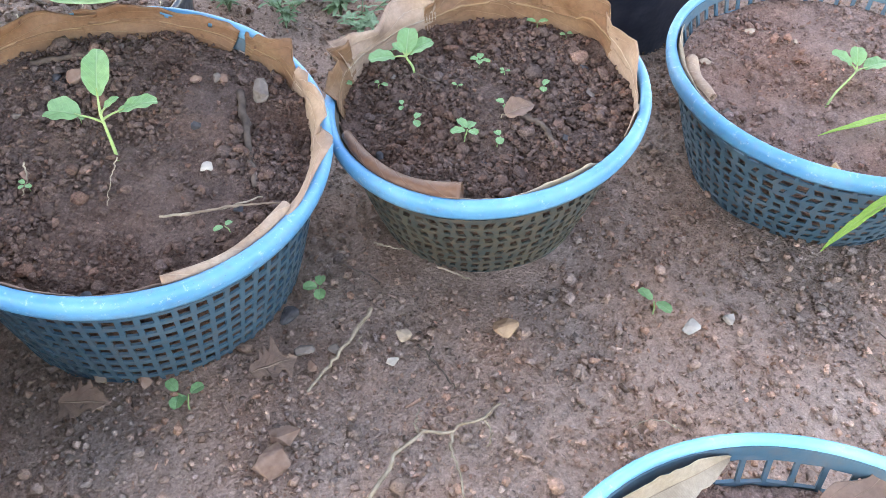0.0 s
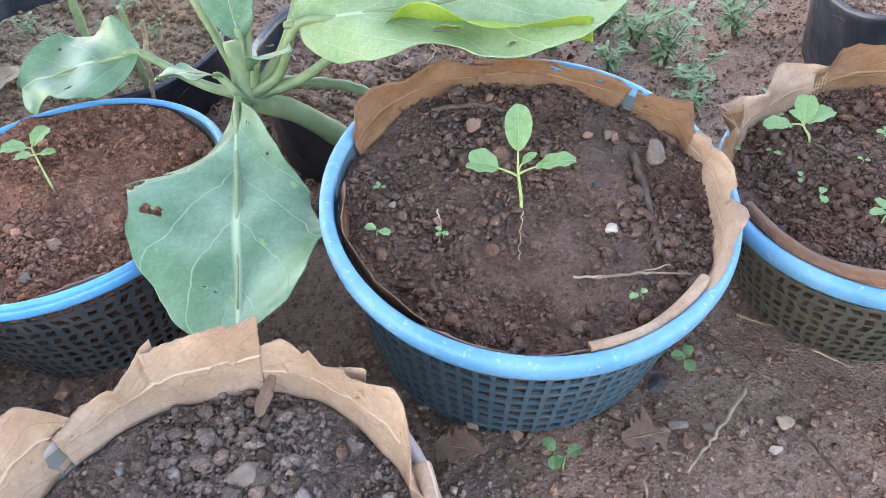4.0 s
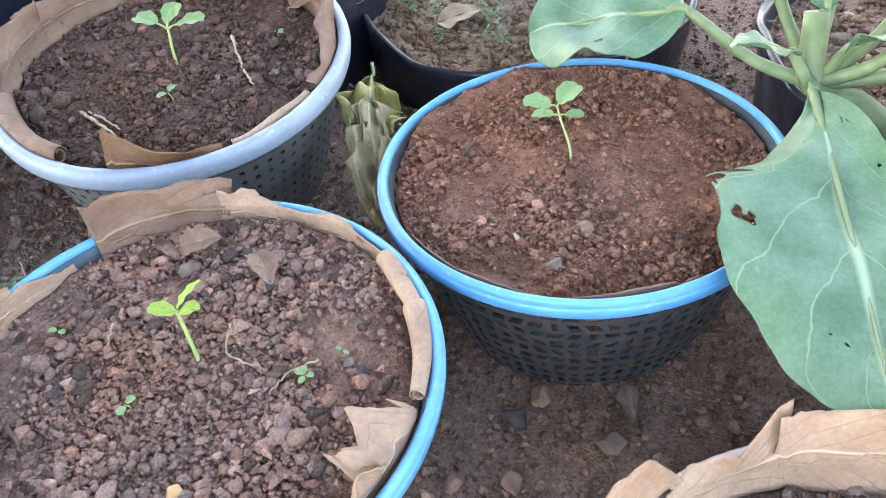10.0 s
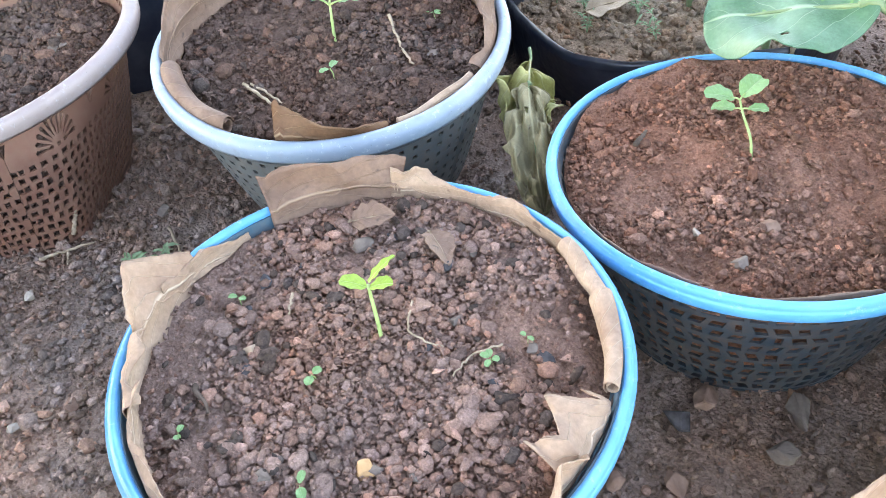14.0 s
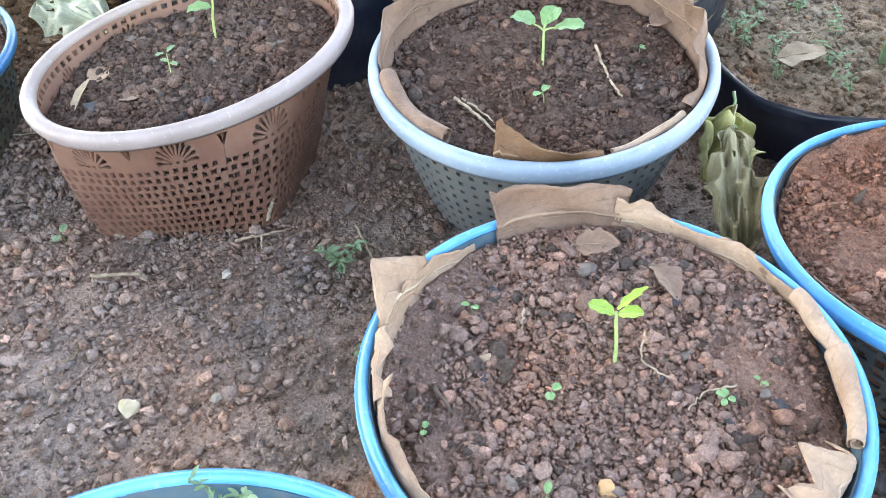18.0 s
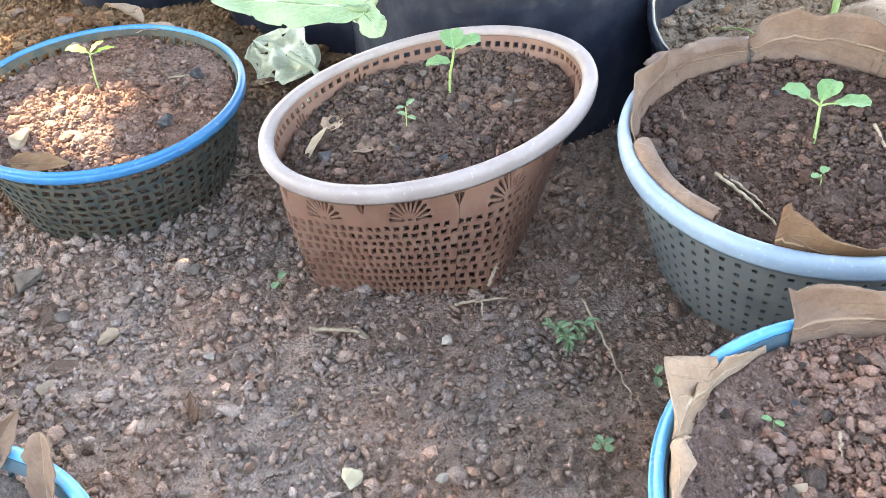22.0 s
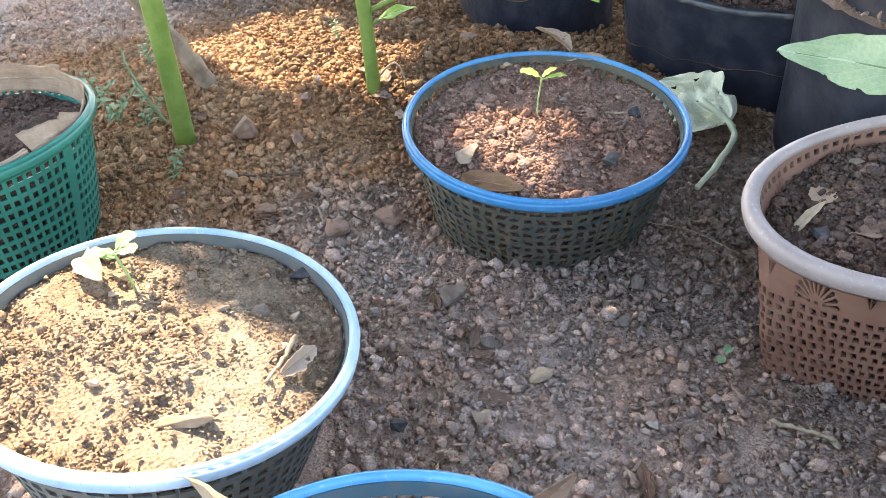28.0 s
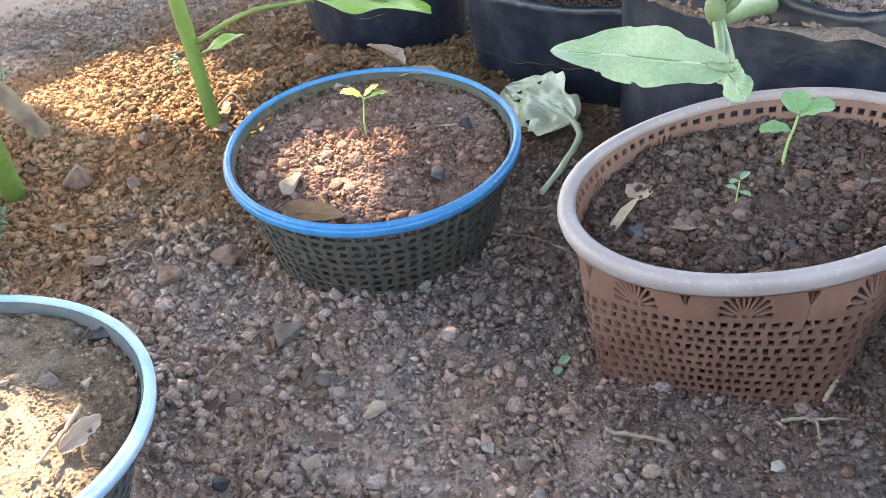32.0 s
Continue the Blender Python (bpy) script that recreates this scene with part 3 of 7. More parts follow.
def perforated(name, h, r, taper, oval, holes, extra, thick=0.0022):
    """A tapered wall with real openings: holes are outlines in (angle, height fraction)."""
    from mathutils.geometry import delaunay_2d_cdt
    pts, faces = [], []
    nu, nz = 96, 6
    outer = [(i / nu * 2 * math.pi, 0.0) for i in range(nu)] + [(2 * math.pi, 0.0)] + [((nu - i) / nu * 2 * math.pi, 1.0) for i in range(nu + 1)]
    R = 0.15
    pts += outer
    faces.append(list(range(len(outer))))
    for hole in holes:
        k = len(pts)
        area = sum(p[0] * q[1] - q[0] * p[1] for p, q in zip(hole, hole[1:] + hole[:1]))
        pts += hole if area > 0 else hole[::-1]
        faces.append(list(range(k, k + len(hole))))
    for p in extra:
        pts.append(p)
    res = delaunay_2d_cdt([Vector((a * R, s * h)) for a, s in pts], [], faces, 1, 1e-6, True)
    co, tri, orig = np.array([v[:] for v in res[0]]), res[2], res[5]
    keep = [f for f, o in zip(tri, orig) if list(o) == [0]]
    used = sorted({i for f in keep for i in f})
    remap = {i: n for n, i in enumerate(used)}
    keep = [[remap[i] for i in f] for f in keep]
    co = co[used]
    n = len(co)
    a, s = co[:, 0] / R, co[:, 1] / h

    def ring(inset):
        rr = wall_radius(r, taper, s) - inset
        return np.stack([rr * np.cos(a), rr * np.sin(a) * oval, s * h * 0.985], -1)
    verts = np.concatenate([ring(0), ring(thick)])
    count, quads = {}, []
    for f in keep:
        for i, j in zip(f, f[1:] + f[:1]):
            count[(i, j)] = 1
    for (i, j) in count:
        if (j, i) not in count:
            quads.append((j, i, i + n, j + n))
    allf = [tuple(f) for f in keep] + [tuple(i + n for i in f[::-1]) for f in keep] + quads
    me = bpy.data.meshes.new(name)
    me.from_pydata(verts.tolist(), [], allf)
    me.update()
    return me


def box_hole(a, s, da, ds, rng=None, jig=0.0):
    j = (lambda: rng.uniform(-jig, jig)) if rng else (lambda: 0.0)
    return [(a - da * (1 + j()), s - ds * (1 + j())), (a + da * (1 + j()), s - ds * (1 + j())), (a + da * (1 + j()), s + ds * (1 + j())), (a - da * (1 + j()), s + ds * (1 + j()))]


def holes_grid(cols, rows, fa, fs, lo=0.05, hi=0.95, skip=12, seed=0, jig=0.12):
    """Rows of squarish openings, with a plain upright bar every so many columns."""
    rng = np.random.default_rng(seed)
    out, step = [], (hi - lo) / rows
    da = math.pi / cols
    for i in range(cols):
        if skip and i % skip == skip - 1:
            continue
        for j in range(rows):
            out.append(box_hole((2 * i + 1) * da, lo + (j + 0.5) * step, da * fa, step * 0.5 * fs, rng, jig))
    return out


def holes_woven(cols, rows, seed):
    """An open weave: tall openings above, rings of short ones below, some leaning."""
    rng = np.random.default_rng(seed)
    out, da = [], math.pi / cols
    for i in range(cols):
        for j in range(rows):
            s = 0.05 + (j + 0.5) * 0.74 / rows
            lean = 0.3 * da * math.sin(i * 0.8 + j * 1.7)
            w, t = da * rng.uniform(0.5, 0.72), 0.37 / rows * rng.uniform(0.5, 0.78)
            if (i * 7 + j * 3) % 11 == 0:
                w *= 0.55
            a = (2 * i + 1) * da
            out.append([(a - w - lean, s - t), (a + w - lean, s - t), (a + w + lean, s + t), (a - w + lean, s + t)])
    return out


def holes_sunburst(suns, cols, rows):
    """Half-round fans of slits under the rim, a row of small squares over them and rows of squares below."""
    out, da = [], math.pi / 84
    for i in range(84):
        out.append(box_hole((2 * i + 1) * da, 0.957, da * 0.56, 0.015))
    for k in range(suns):
        ca = (k + 0.5) / suns * 2 * math.pi
        for i in range(11):
            ang = math.pi * (0.03 + 0.94 * i / 10)
            for r0, r1, w in ((0.036, 0.108, 0.1),):
                d, e = Vector((math.cos(ang), math.sin(ang))), Vector((-math.sin(ang), math.cos(ang)))
                q = [d * r0, d * r1 - e * r1 * w, d * (r1 + 0.01), d * r1 + e * r1 * w]
                out.append([(ca + p.x / 0.8, 0.765 + p.y * 1.45) for p in q])
        for i in range(3):
            out.append(box_hole(ca + (i - 1) * 0.05, 0.772, 0.012, 0.01))
        for sgn in (-1, 1):
            b = ca + sgn * math.pi / suns
            out.append([(b - 0.035 * (sgn > 0), 0.9), (b + 0.035 * (sgn < 0), 0.9), (b + 0.001 * -sgn, 0.82)] if sgn < 0 else [(b - 0.035, 0.9), (b - 0.004, 0.9), (b - 0.004, 0.82)])
    step = 0.67 / rows
    da = math.pi / cols
    rng = np.random.default_rng(4)
    for i in range(cols):
        for j in range(rows):
            out.append(box_hole((2 * i + 1 + (j % 2) * 0.5) * da % (2 * math.pi - 0.02) + 0.01, 0.07 + (j + 0.5) * step, da * 0.56, step * 0.33, rng, 0.3))
    return out


RIM_ROUND = [(-0.003, -0.013), (0.002, -0.016), (0.004, -0.012), (0.0055, -0.004), (0.004, 0.002), (0.0005, 0.0045), (-0.004, 0.005), (-0.008, 0.003), (-0.0095, -0.002), (-0.008, -0.006), (-0.005, -0.007)]
RIM_GROOVED = [(-0.004, -0.012), (0.001, -0.014), (0.0042, -0.011), (0.0048, -0.004), (0.0035, -0.0005), (0.0018, -0.0012), (0.0, 0.002), (-0.003, 0.0036), (-0.0062, 0.002), (-0.0078, -0.003), (-0.006, -0.006)]


def basket(k, rim_mat, wall_mat, label, pattern, rim=RIM_ROUND, fat=1.0):
    m, h, r, oval = basket_frame(k)
    taper = TAPER.get(k, 0.72)
    b = thing("basket", m, label, "basket", "plastic baskets used as planters")
    seed = ord(k)
    if pattern == "grid":
        holes = holes_grid(84, 11, 0.6, 0.58, 0.05, 0.93, 14, seed) if k == "N" else holes_grid(72, 9, 0.68, 0.64, 0.05, 0.93, 0, seed)
    elif pattern == "woven":
        holes = holes_woven(66, 8, seed) + holes_grid(60, 1, 0.74, 0.78, 0.8, 0.95, 0, seed, 0.06)
    elif pattern == "dots":
        holes = holes_grid(70, 10, 0.34, 0.34, 0.06, 0.93, 0, seed, 0.2)
    elif pattern == "diag":
        holes = holes_grid(64, 8, 0.66, 0.6, 0.05, 0.78, 16, seed) + holes_grid(58, 1, 0.8, 0.78, 0.8, 0.95, 0, seed, 0.06)
    else:
        holes = holes_sunburst(10, 92, 12)
    put("wall", settled(k, perforated("wall", h, r, taper, oval, holes, [])), wall_mat, b)
    v, f = lathe([(r - 0.003 + p * fat * 0.68, h + q * fat * 0.82) for p, q in rim], 88, oval, 0.0009, seed)
    put("rim", mesh_of("rim", v, f[:, ::-1]), rim_mat, b)
    rb = wall_radius(r, taper, 0.0)
    v, f = lathe([(0.0005, 0.0), (rb + 0.001, 0.0), (rb + 0.002, 0.004), (rb - 0.004, 0.006), (0.0005, 0.004)], 64, oval)
    put("base", settled(k, mesh_of("base", v, f[:, ::-1])), wall_mat, b)
    return b


SURFACE = {}
HEAP = {"F": (-0.055, 0.085), "G": (-0.02, 0.03)}


def soil_height(k, x, y, dome=0.004):
    """The height of the soil over the basket's base, at local x, y."""
    m, h, r, oval = basket_frame(k)
    drop, bulge, seed = SURFACE[k]
    rr = np.sqrt(x * x + (y / oval) ** 2) / r
    z = h - drop + bulge * (1 - rr ** 2) + value_noise(x, y, 28, seed) * 0.010 + value_noise(x, y, 75, seed + 1) * 0.006
    if k in HEAP:
        z = z + HEAP[k][0] * x + HEAP[k][1] * y
    return z


def potting_soil(k, mat, label, drop=0.016, bulge=0.004, crumbs=6500, coarse=620, big=0.0038, lumps=0):
    m, h, r, oval = basket_frame(k)
    SURFACE[k] = (drop, bulge, ord(k) * 3)
    taper = TAPER.get(k, 0.72)
    s = thing("potting_soil", m, label, "soil", "soil in the baskets", "stuff")
    nr, na = 34, 100
    fr = np.linspace(0, 1, nr)
    rim_r = wall_radius(r, taper, 1 - drop / h) - 0.0035
    th = np.linspace(0, 2 * np.pi, na, endpoint=False)
    rr = fr[None] * rim_r
    x, y = rr * np.cos(th)[:, None], rr * np.sin(th)[:, None] * oval
    z = soil_height(k, x, y) + value_noise(x, y, 160, 9) * 0.002 - 0.0022 * (fr[None] < 0.97)
    low = [(wall_radius(r, taper, q) - 0.0085, q * h) for q in (0.85, 0.65, 0.45, 0.25, 0.05)]
    low = [(min(a, rim_r), b) for a, b in low if b < h - drop - 0.01]
    xs = np.concatenate([x] + [(a * np.cos(th) * (1 + 0.012 * np.sin(9 * th)))[:, None] for a, b in low], 1)
    ys = np.concatenate([y] + [(a * np.sin(th) * oval * (1 + 0.012 * np.sin(9 * th)))[:, None] for a, b in low], 1)
    zs = np.concatenate([z] + [np.full((na, 1), b) for a, b in low], 1)
    me = mesh_of("soil_body", np.stack([xs, ys, zs], -1).reshape(-1, 3), grid_faces(na, xs.shape[1], True))
    put("soil_body", settled(k, me), FINE_SOIL[mat.name], s)
    rng = np.random.default_rng(ord(k))

    def spread(n, edge=0.985):
        a, q = rng.uniform(0, 6.283, n), np.sqrt(rng.random(n)) * rim_r * edge
        px, py = q * np.cos(a), q * np.sin(a) * oval
        bare = value_noise(px, py, 17, ord(k) + 5) + 0.5 * value_noise(px, py, 44, ord(k) + 6)
        keep = rng.random(n) < np.clip(0.75 + 2.2 * bare, 0.22, 1)
        return px[keep], py[keep]
    px, py = spread(int(crumbs * 1.3))
    sz = rng.gamma(1.2, 0.0006, len(px)) + 0.0006
    put("grains", crumbs_mesh("grains", np.stack([px, py, soil_height(k, px, py) + sz * 0.4], -1), sz, ord(k) + 2, FINES), mat, s)["kind"] = "stuff"
    px, py = spread(int(crumbs * 0.55))
    sz = rng.gamma(1.2, 0.0007, len(px)) + 0.0011
    put("crumbs", crumbs_mesh("crumbs", np.stack([px, py, soil_height(k, px, py) + sz * 0.45], -1), sz, ord(k), CRUMBS + FLAKES[:4], True), mat, s)["kind"] = "stuff"
    px, py = spread(int(coarse * 0.6), 0.95)
    sz = np.minimum(rng.gamma(0.9, big * 0.42, len(px)) + 0.0018, big * 2.0)
    put("clods", crumbs_mesh("clods", np.stack([px, py, soil_height(k, px, py) + sz * 0.3], -1), sz, ord(k) + 1, CLODS, True), mat, s)["kind"] = "stuff"
    for n, low, m2, nm in ((lumps, 0.0022, mat, "lumps"), (lumps // 3, 0.0026, CINDER_SOIL, "cinders")):
        if n:
            px, py = spread(n, 0.93)
            away = np.hypot(px - 0.012, (py + 0.022) * 1.1) / rim_r + 0.3 * value_noise(px, py, 30, ord(k) + 8)
            px, py = px[away > 0.42], py[away > 0.42]
            sz = np.minimum(low + rng.gamma(1.3, 0.0011, len(px)), 0.0078)
            put(nm, crumbs_mesh(nm, np.stack([px, py, soil_height(k, px, py) + sz * 0.35], -1), sz, ord(k) + n, CLODS, True), m2, s)["kind"] = "stuff"
    return s


def local_xy(k, x, y):
    """World x, y on the soil of a basket, as a world point."""
    m, h, r, oval = basket_frame(k)
    p = m.inverted() @ Vector((x, y, RIMS[k][2]))
    z = float(soil_height(k, np.array([p.x]), np.array([p.y]))[0])
    return m @ Vector((p.x, p.y, z))


# ---- dry leaves ----
def crumpled(name, V, nu, nv, mat, parent, u_range=(0, 1), thick=0.0007):
    s, v = np.meshgrid(np.linspace(u_range[0], u_range[1], nu), np.linspace(0, 1, nv), indexing="ij")
    ob = put(name, mesh_of(name, V.reshape(-1, 3), grid_faces(nu, nv), np.stack([s, v], -1).reshape(-1, 2)), mat, parent)
    mod = ob.modifiers.new("thickness", "SOLIDIFY")
    mod.thickness, mod.offset = thick, 0
    return ob


def liner(k, az0, az1, heights, mat, label, lean=0.2, below=0.02, seed=0, inset=0.010, folds=3, curl=0.0, gaps=()):
    """A dry leaf standing inside the rim from az0 to az1 (world degrees), its top edge at the given heights over the rim."""
    m, h, r, oval = basket_frame(k)
    x0, y0 = RIMS[k][:2]
    spin = radians(OVAL[k][1]) if k in OVAL else 0.0
    rng = np.random.default_rng(seed + ord(k) * 7)
    nu, nv = 40, 13
    s, v = np.meshgrid(np.linspace(0, 1, nu), np.linspace(0, 1, nv), indexing="ij")
    e0, e1 = rng.uniform(-0.1, 0.05), rng.uniform(-0.05, 0.1)
    az = np.radians(az0 + (az1 - az0) * (s + v * ((1 - s) * e0 + s * e1))) - spin
    top = np.interp(s, np.linspace(0, 1, len(heights)), heights)
    knots = np.sort(np.concatenate([[0, 1], rng.uniform(0.05, 0.95, 4)]))
    top = top + np.interp(s, knots, rng.uniform(-0.006, 0.003, 6)) + 0.001 * value_noise(s * 40 + seed, s * 0, 1.0, 33)
    z = -below + (top + below) * v
    kn = np.sort(np.concatenate([[0, 1], (np.arange(folds) + rng.uniform(0.15, 0.85, folds)) / folds]))
    tri = np.interp(s + rng.uniform(-0.3, 0.3) * (v - 0.5), kn, rng.uniform(0.3, 1.0, folds + 2) * np.where(np.arange(folds + 2) % 2, 1, -1))
    half = np.radians(abs(az1 - az0)) * 0.5 / folds
    cell = np.abs((s * folds) % 1.0 - 0.5) * 2
    chord = 1 - (1 - math.cos(half)) * (1 - cell ** 2)
    rad = (r - inset) * chord + lean * np.maximum(z, 0) + (0.006 + 0.005 * (max(heights) > 0.022)) * tri * v * np.clip(z / 0.012, 0.1, 1) + 0.003 * value_noise(s * 1.2 + seed, v, 2.2, 31)
    rad = np.minimum(rad, r - 0.0115 + np.maximum(z - 0.005, 0) * 1.6) if inset > 0.007 else rad
    rad = np.where(z < 0, np.minimum(rad, r - inset + 0.001) - 0.35 * np.maximum(-z - 0.006, 0) * (1 - RIMS[k][2]), rad)
    if curl:
        roll = np.clip((v - 0.7) / 0.3, 0, 1) * math.pi * abs(curl)
        rad = rad + np.sign(curl) * 0.006 * (1 - np.cos(roll))
        z = z - 0.007 * (roll - np.sin(roll)) * 0.5
    V = np.stack([rad * np.cos(az), rad * np.sin(az) * oval, h + z], -1)
    lf = thing("dry_leaf", m, label, "dry leaf", "dry leaves lining the baskets")
    ob = crumpled("blade", V, nu, nv, mat, lf, (0.1 + 0.3 * (seed % 3) / 2, 0.75))
    if gaps:
        bm = bmesh.new()
        bm.from_mesh(ob.data)
        bm.faces.ensure_lookup_table()
        bmesh.ops.delete(bm, geom=[bm.faces[i * (nv - 1) + j] for i, j in gaps], context="FACES")
        bm.to_mesh(ob.data)
        bm.free()
    j = np.clip((nv * (0.45 + 0.3 * np.linspace(-0.5, 0.5, nu) * (1 if seed % 2 else -1))).astype(int), 1, nv - 2)
    rib = V[np.arange(nu), j]
    put("midrib", tube_mesh("midrib", rib[2:-2:2].tolist(), np.linspace(0.0011, 0.0005, len(rib[2:-2:2])), 6), mat, lf)
    return lf


def rolled(k, az0, az1, mat, label, rad=0.007, lift=0.002, inset=0.014, turns=1.35, seed=0):
    """A dry leaf rolled into a tube along the inside of the rim."""
    m, h, r, oval = basket_frame(k)
    nu, nv = 36, 26
    s, v = np.meshgrid(np.linspace(0, 1, nu), np.linspace(0, 1, nv), indexing="ij")
    az = np.radians(az0 + (az1 - az0) * s)
    ph = v * turns * 2 * math.pi + seed
    rr = rad * (0.55 + 0.45 * v) * (0.85 + 0.25 * np.sin(s * 2.2 + seed)) 
    R = r - inset + rr * np.cos(ph)
    Z = h + lift + rr * np.sin(ph) * 1.15 + 0.002 * np.sin(s * 7 + seed)
    V = np.stack([R * np.cos(az), R * np.sin(az) * oval, Z], -1)
    lf = thing("dry_leaf", m, label, "dry leaf", "dry leaves lining the baskets")
    crumpled("blade", V, nu, nv, mat, lf, (0.0, 1.0))
    return lf


def flat_leaf(pos, length, width, yaw, pitch, mat, label, roll=0.0, arch=0.15, cup=0.3, seed=0, name="dry_leaf", cat="dry leaf", ragged=0.14, stalk=0.004, holes=0, stalk_mat=None, parent=None, peak=0.8, blunt=0.62, wave=0.03, nicks=(), res=1, crumple=0.0, outline=None):
    """A leaf blade from its stalk's end at pos, along yaw, rising by pitch; arch bends it down, cup folds it up along the midrib."""
    rng = np.random.default_rng(seed + 900)
    nu, nv = int(55 * res) + 1, int(36 * res) + 1
    s, v = np.meshgrid(np.linspace(0, 1, nu), np.linspace(-1, 1, nv), indexing="ij")
    w = width * 0.5 * np.sin(np.pi * np.clip(s, 0, 1) ** peak) ** (blunt + 0.28 * (peak > 1.5) * np.clip(1.3 - 2 * s, 0, 1)) * (1 + ragged * np.abs(v) ** 3 * 2.4 * (value_noise(s * 5 + seed, np.sign(v) * 3.3 + seed, 1.3, 51) + 0.5 * value_noise(s * 17 + seed, np.sign(v) * 5.1, 1.0, 52)))
    if outline:
        left, right = (np.array(side) for side in outline)
        rag = 1 + ragged * np.abs(v) ** 3 * 0.9 * value_noise(s * 17 + seed, np.sign(v) * 5.1, 1.0, 52)
        w = np.where(v < 0, np.interp(s, left[:, 0], left[:, 1]), np.interp(s, right[:, 0], right[:, 1])) * rag
    x, y = s * length, v * w
    z = -arch * length * s * s + cup * np.abs(y) * 0.8 + wave * width * np.sin(s * 9 + seed + 1.5 * np.sign(v)) * v * v + 0.02 * width * np.sin(s * 15 + 3 * v + seed)
    z = z + crumple * width * (value_noise(s * 3 + seed, v * 1.6 + seed, 1.5, 61) + 0.6 * value_noise(s * 6 + seed, v * 3.5, 1.5, 62))
    V = np.stack([x, y, z], -1)
    m = Matrix.Translation(pos) @ pose(0, 0, 0, 0, 0, yaw) @ pose(0, 0, 0, roll, -pitch, 0)
    top = thing(name, m, label, cat) if parent is None else parent
    ob = crumpled("blade" if parent is None else "leaf", V, nu, nv, mat, top, (0, 1), 0.0006)
    if parent is not None:
        ob.matrix_world = m
        ob["label"] = label
    if holes or nicks:
        bm = bmesh.new()
        bm.from_mesh(ob.data)
        bm.faces.ensure_lookup_table()
        dead = set()
        spots = list(nicks) + [(rng.uniform(0.12, 0.9), rng.uniform(-0.85, 0.85), rng.choice([0.6, 1.0, 1.6])) for _ in range(holes)]
        I, J = np.meshgrid(np.arange(nu - 1), np.arange(nv - 1), indexing="ij")
        for p, q, rad in spots:
            i, j, g = p * (nu - 1), (q * 0.5 + 0.5) * (nv - 1), rng.uniform(0, 6.28)
            a, b = (I - i) * math.cos(g) + (J - j) * math.sin(g), (J - j) * math.cos(g) - (I - i) * math.sin(g)
            th = np.arctan2(b, a)
            lim = rad * res * (1 + 0.35 * np.sin(2 * th + g) + 0.25 * np.sin(3 * th + 2 * g))
            hit = (a / 1.3) ** 2 + (b / 0.75) ** 2 <= lim ** 2
            dead |= set((I[hit] * (nv - 1) + J[hit]).tolist())
        bmesh.ops.delete(bm, geom=[bm.faces[i] for i in dead], context="FACES")
        for _ in range(2):
            edge = [(v, [e.other_vert(v).co.copy() for e in v.link_edges if e.is_boundary]) for v in bm.verts if v.is_boundary]
            for v, around in edge:
                if len(around) == 2:
                    v.co = v.co * 0.4 + (around[0] + around[1]) * 0.3
        bm.to_mesh(ob.data)
        bm.free()
    if stalk:
        stalk = max(stalk, 0.003)
        pts = bend([(-stalk, 0, -stalk * 0.1), (-stalk * 0.4, 0.002, 0), (0, 0, 0.0005), (length * 0.5, 0, -arch * length * 0.25 + 0.0005), (length * 0.9, 0, -arch * length * 0.81)], 22)
        put("stalk", tube_mesh("stalk", pts, np.linspace(0.035 * width, 0.006 * width, 22), 7), stalk_mat or TWIG, ob)
    return top


# ---- small plants ----
def heart_mesh(length, width, notch, cup, fold=0.25, na=30, nr=6):
    """A rounded seed leaf with a notch at its tip; its stalk end lies at the origin, its tip along +x."""
    th = np.linspace(-np.pi, np.pi, na, endpoint=False)
    fr = np.linspace(0, 1, nr)
    r = 1 - notch * np.exp(-(th / 0.42) ** 2) + 0.12 * np.exp(-((np.abs(th) - np.pi) / 0.5) ** 2)
    x = (np.cos(th) * r)[:, None] * fr[None] * length * 0.5 + length * 0.5
    y = (np.sin(th) * r)[:, None] * fr[None] * width * 0.5
    q = x / length
    z = fold * np.abs(y) - cup * length * (q - 0.3) ** 2 + 0.03 * length * np.sin(7 * th)[:, None] * fr[None] ** 2
    uv = np.stack([q, y / width + 0.5], -1).reshape(-1, 2)
    return np.stack([x, y, z], -1).reshape(-1, 3), grid_faces(na, nr, True), uv


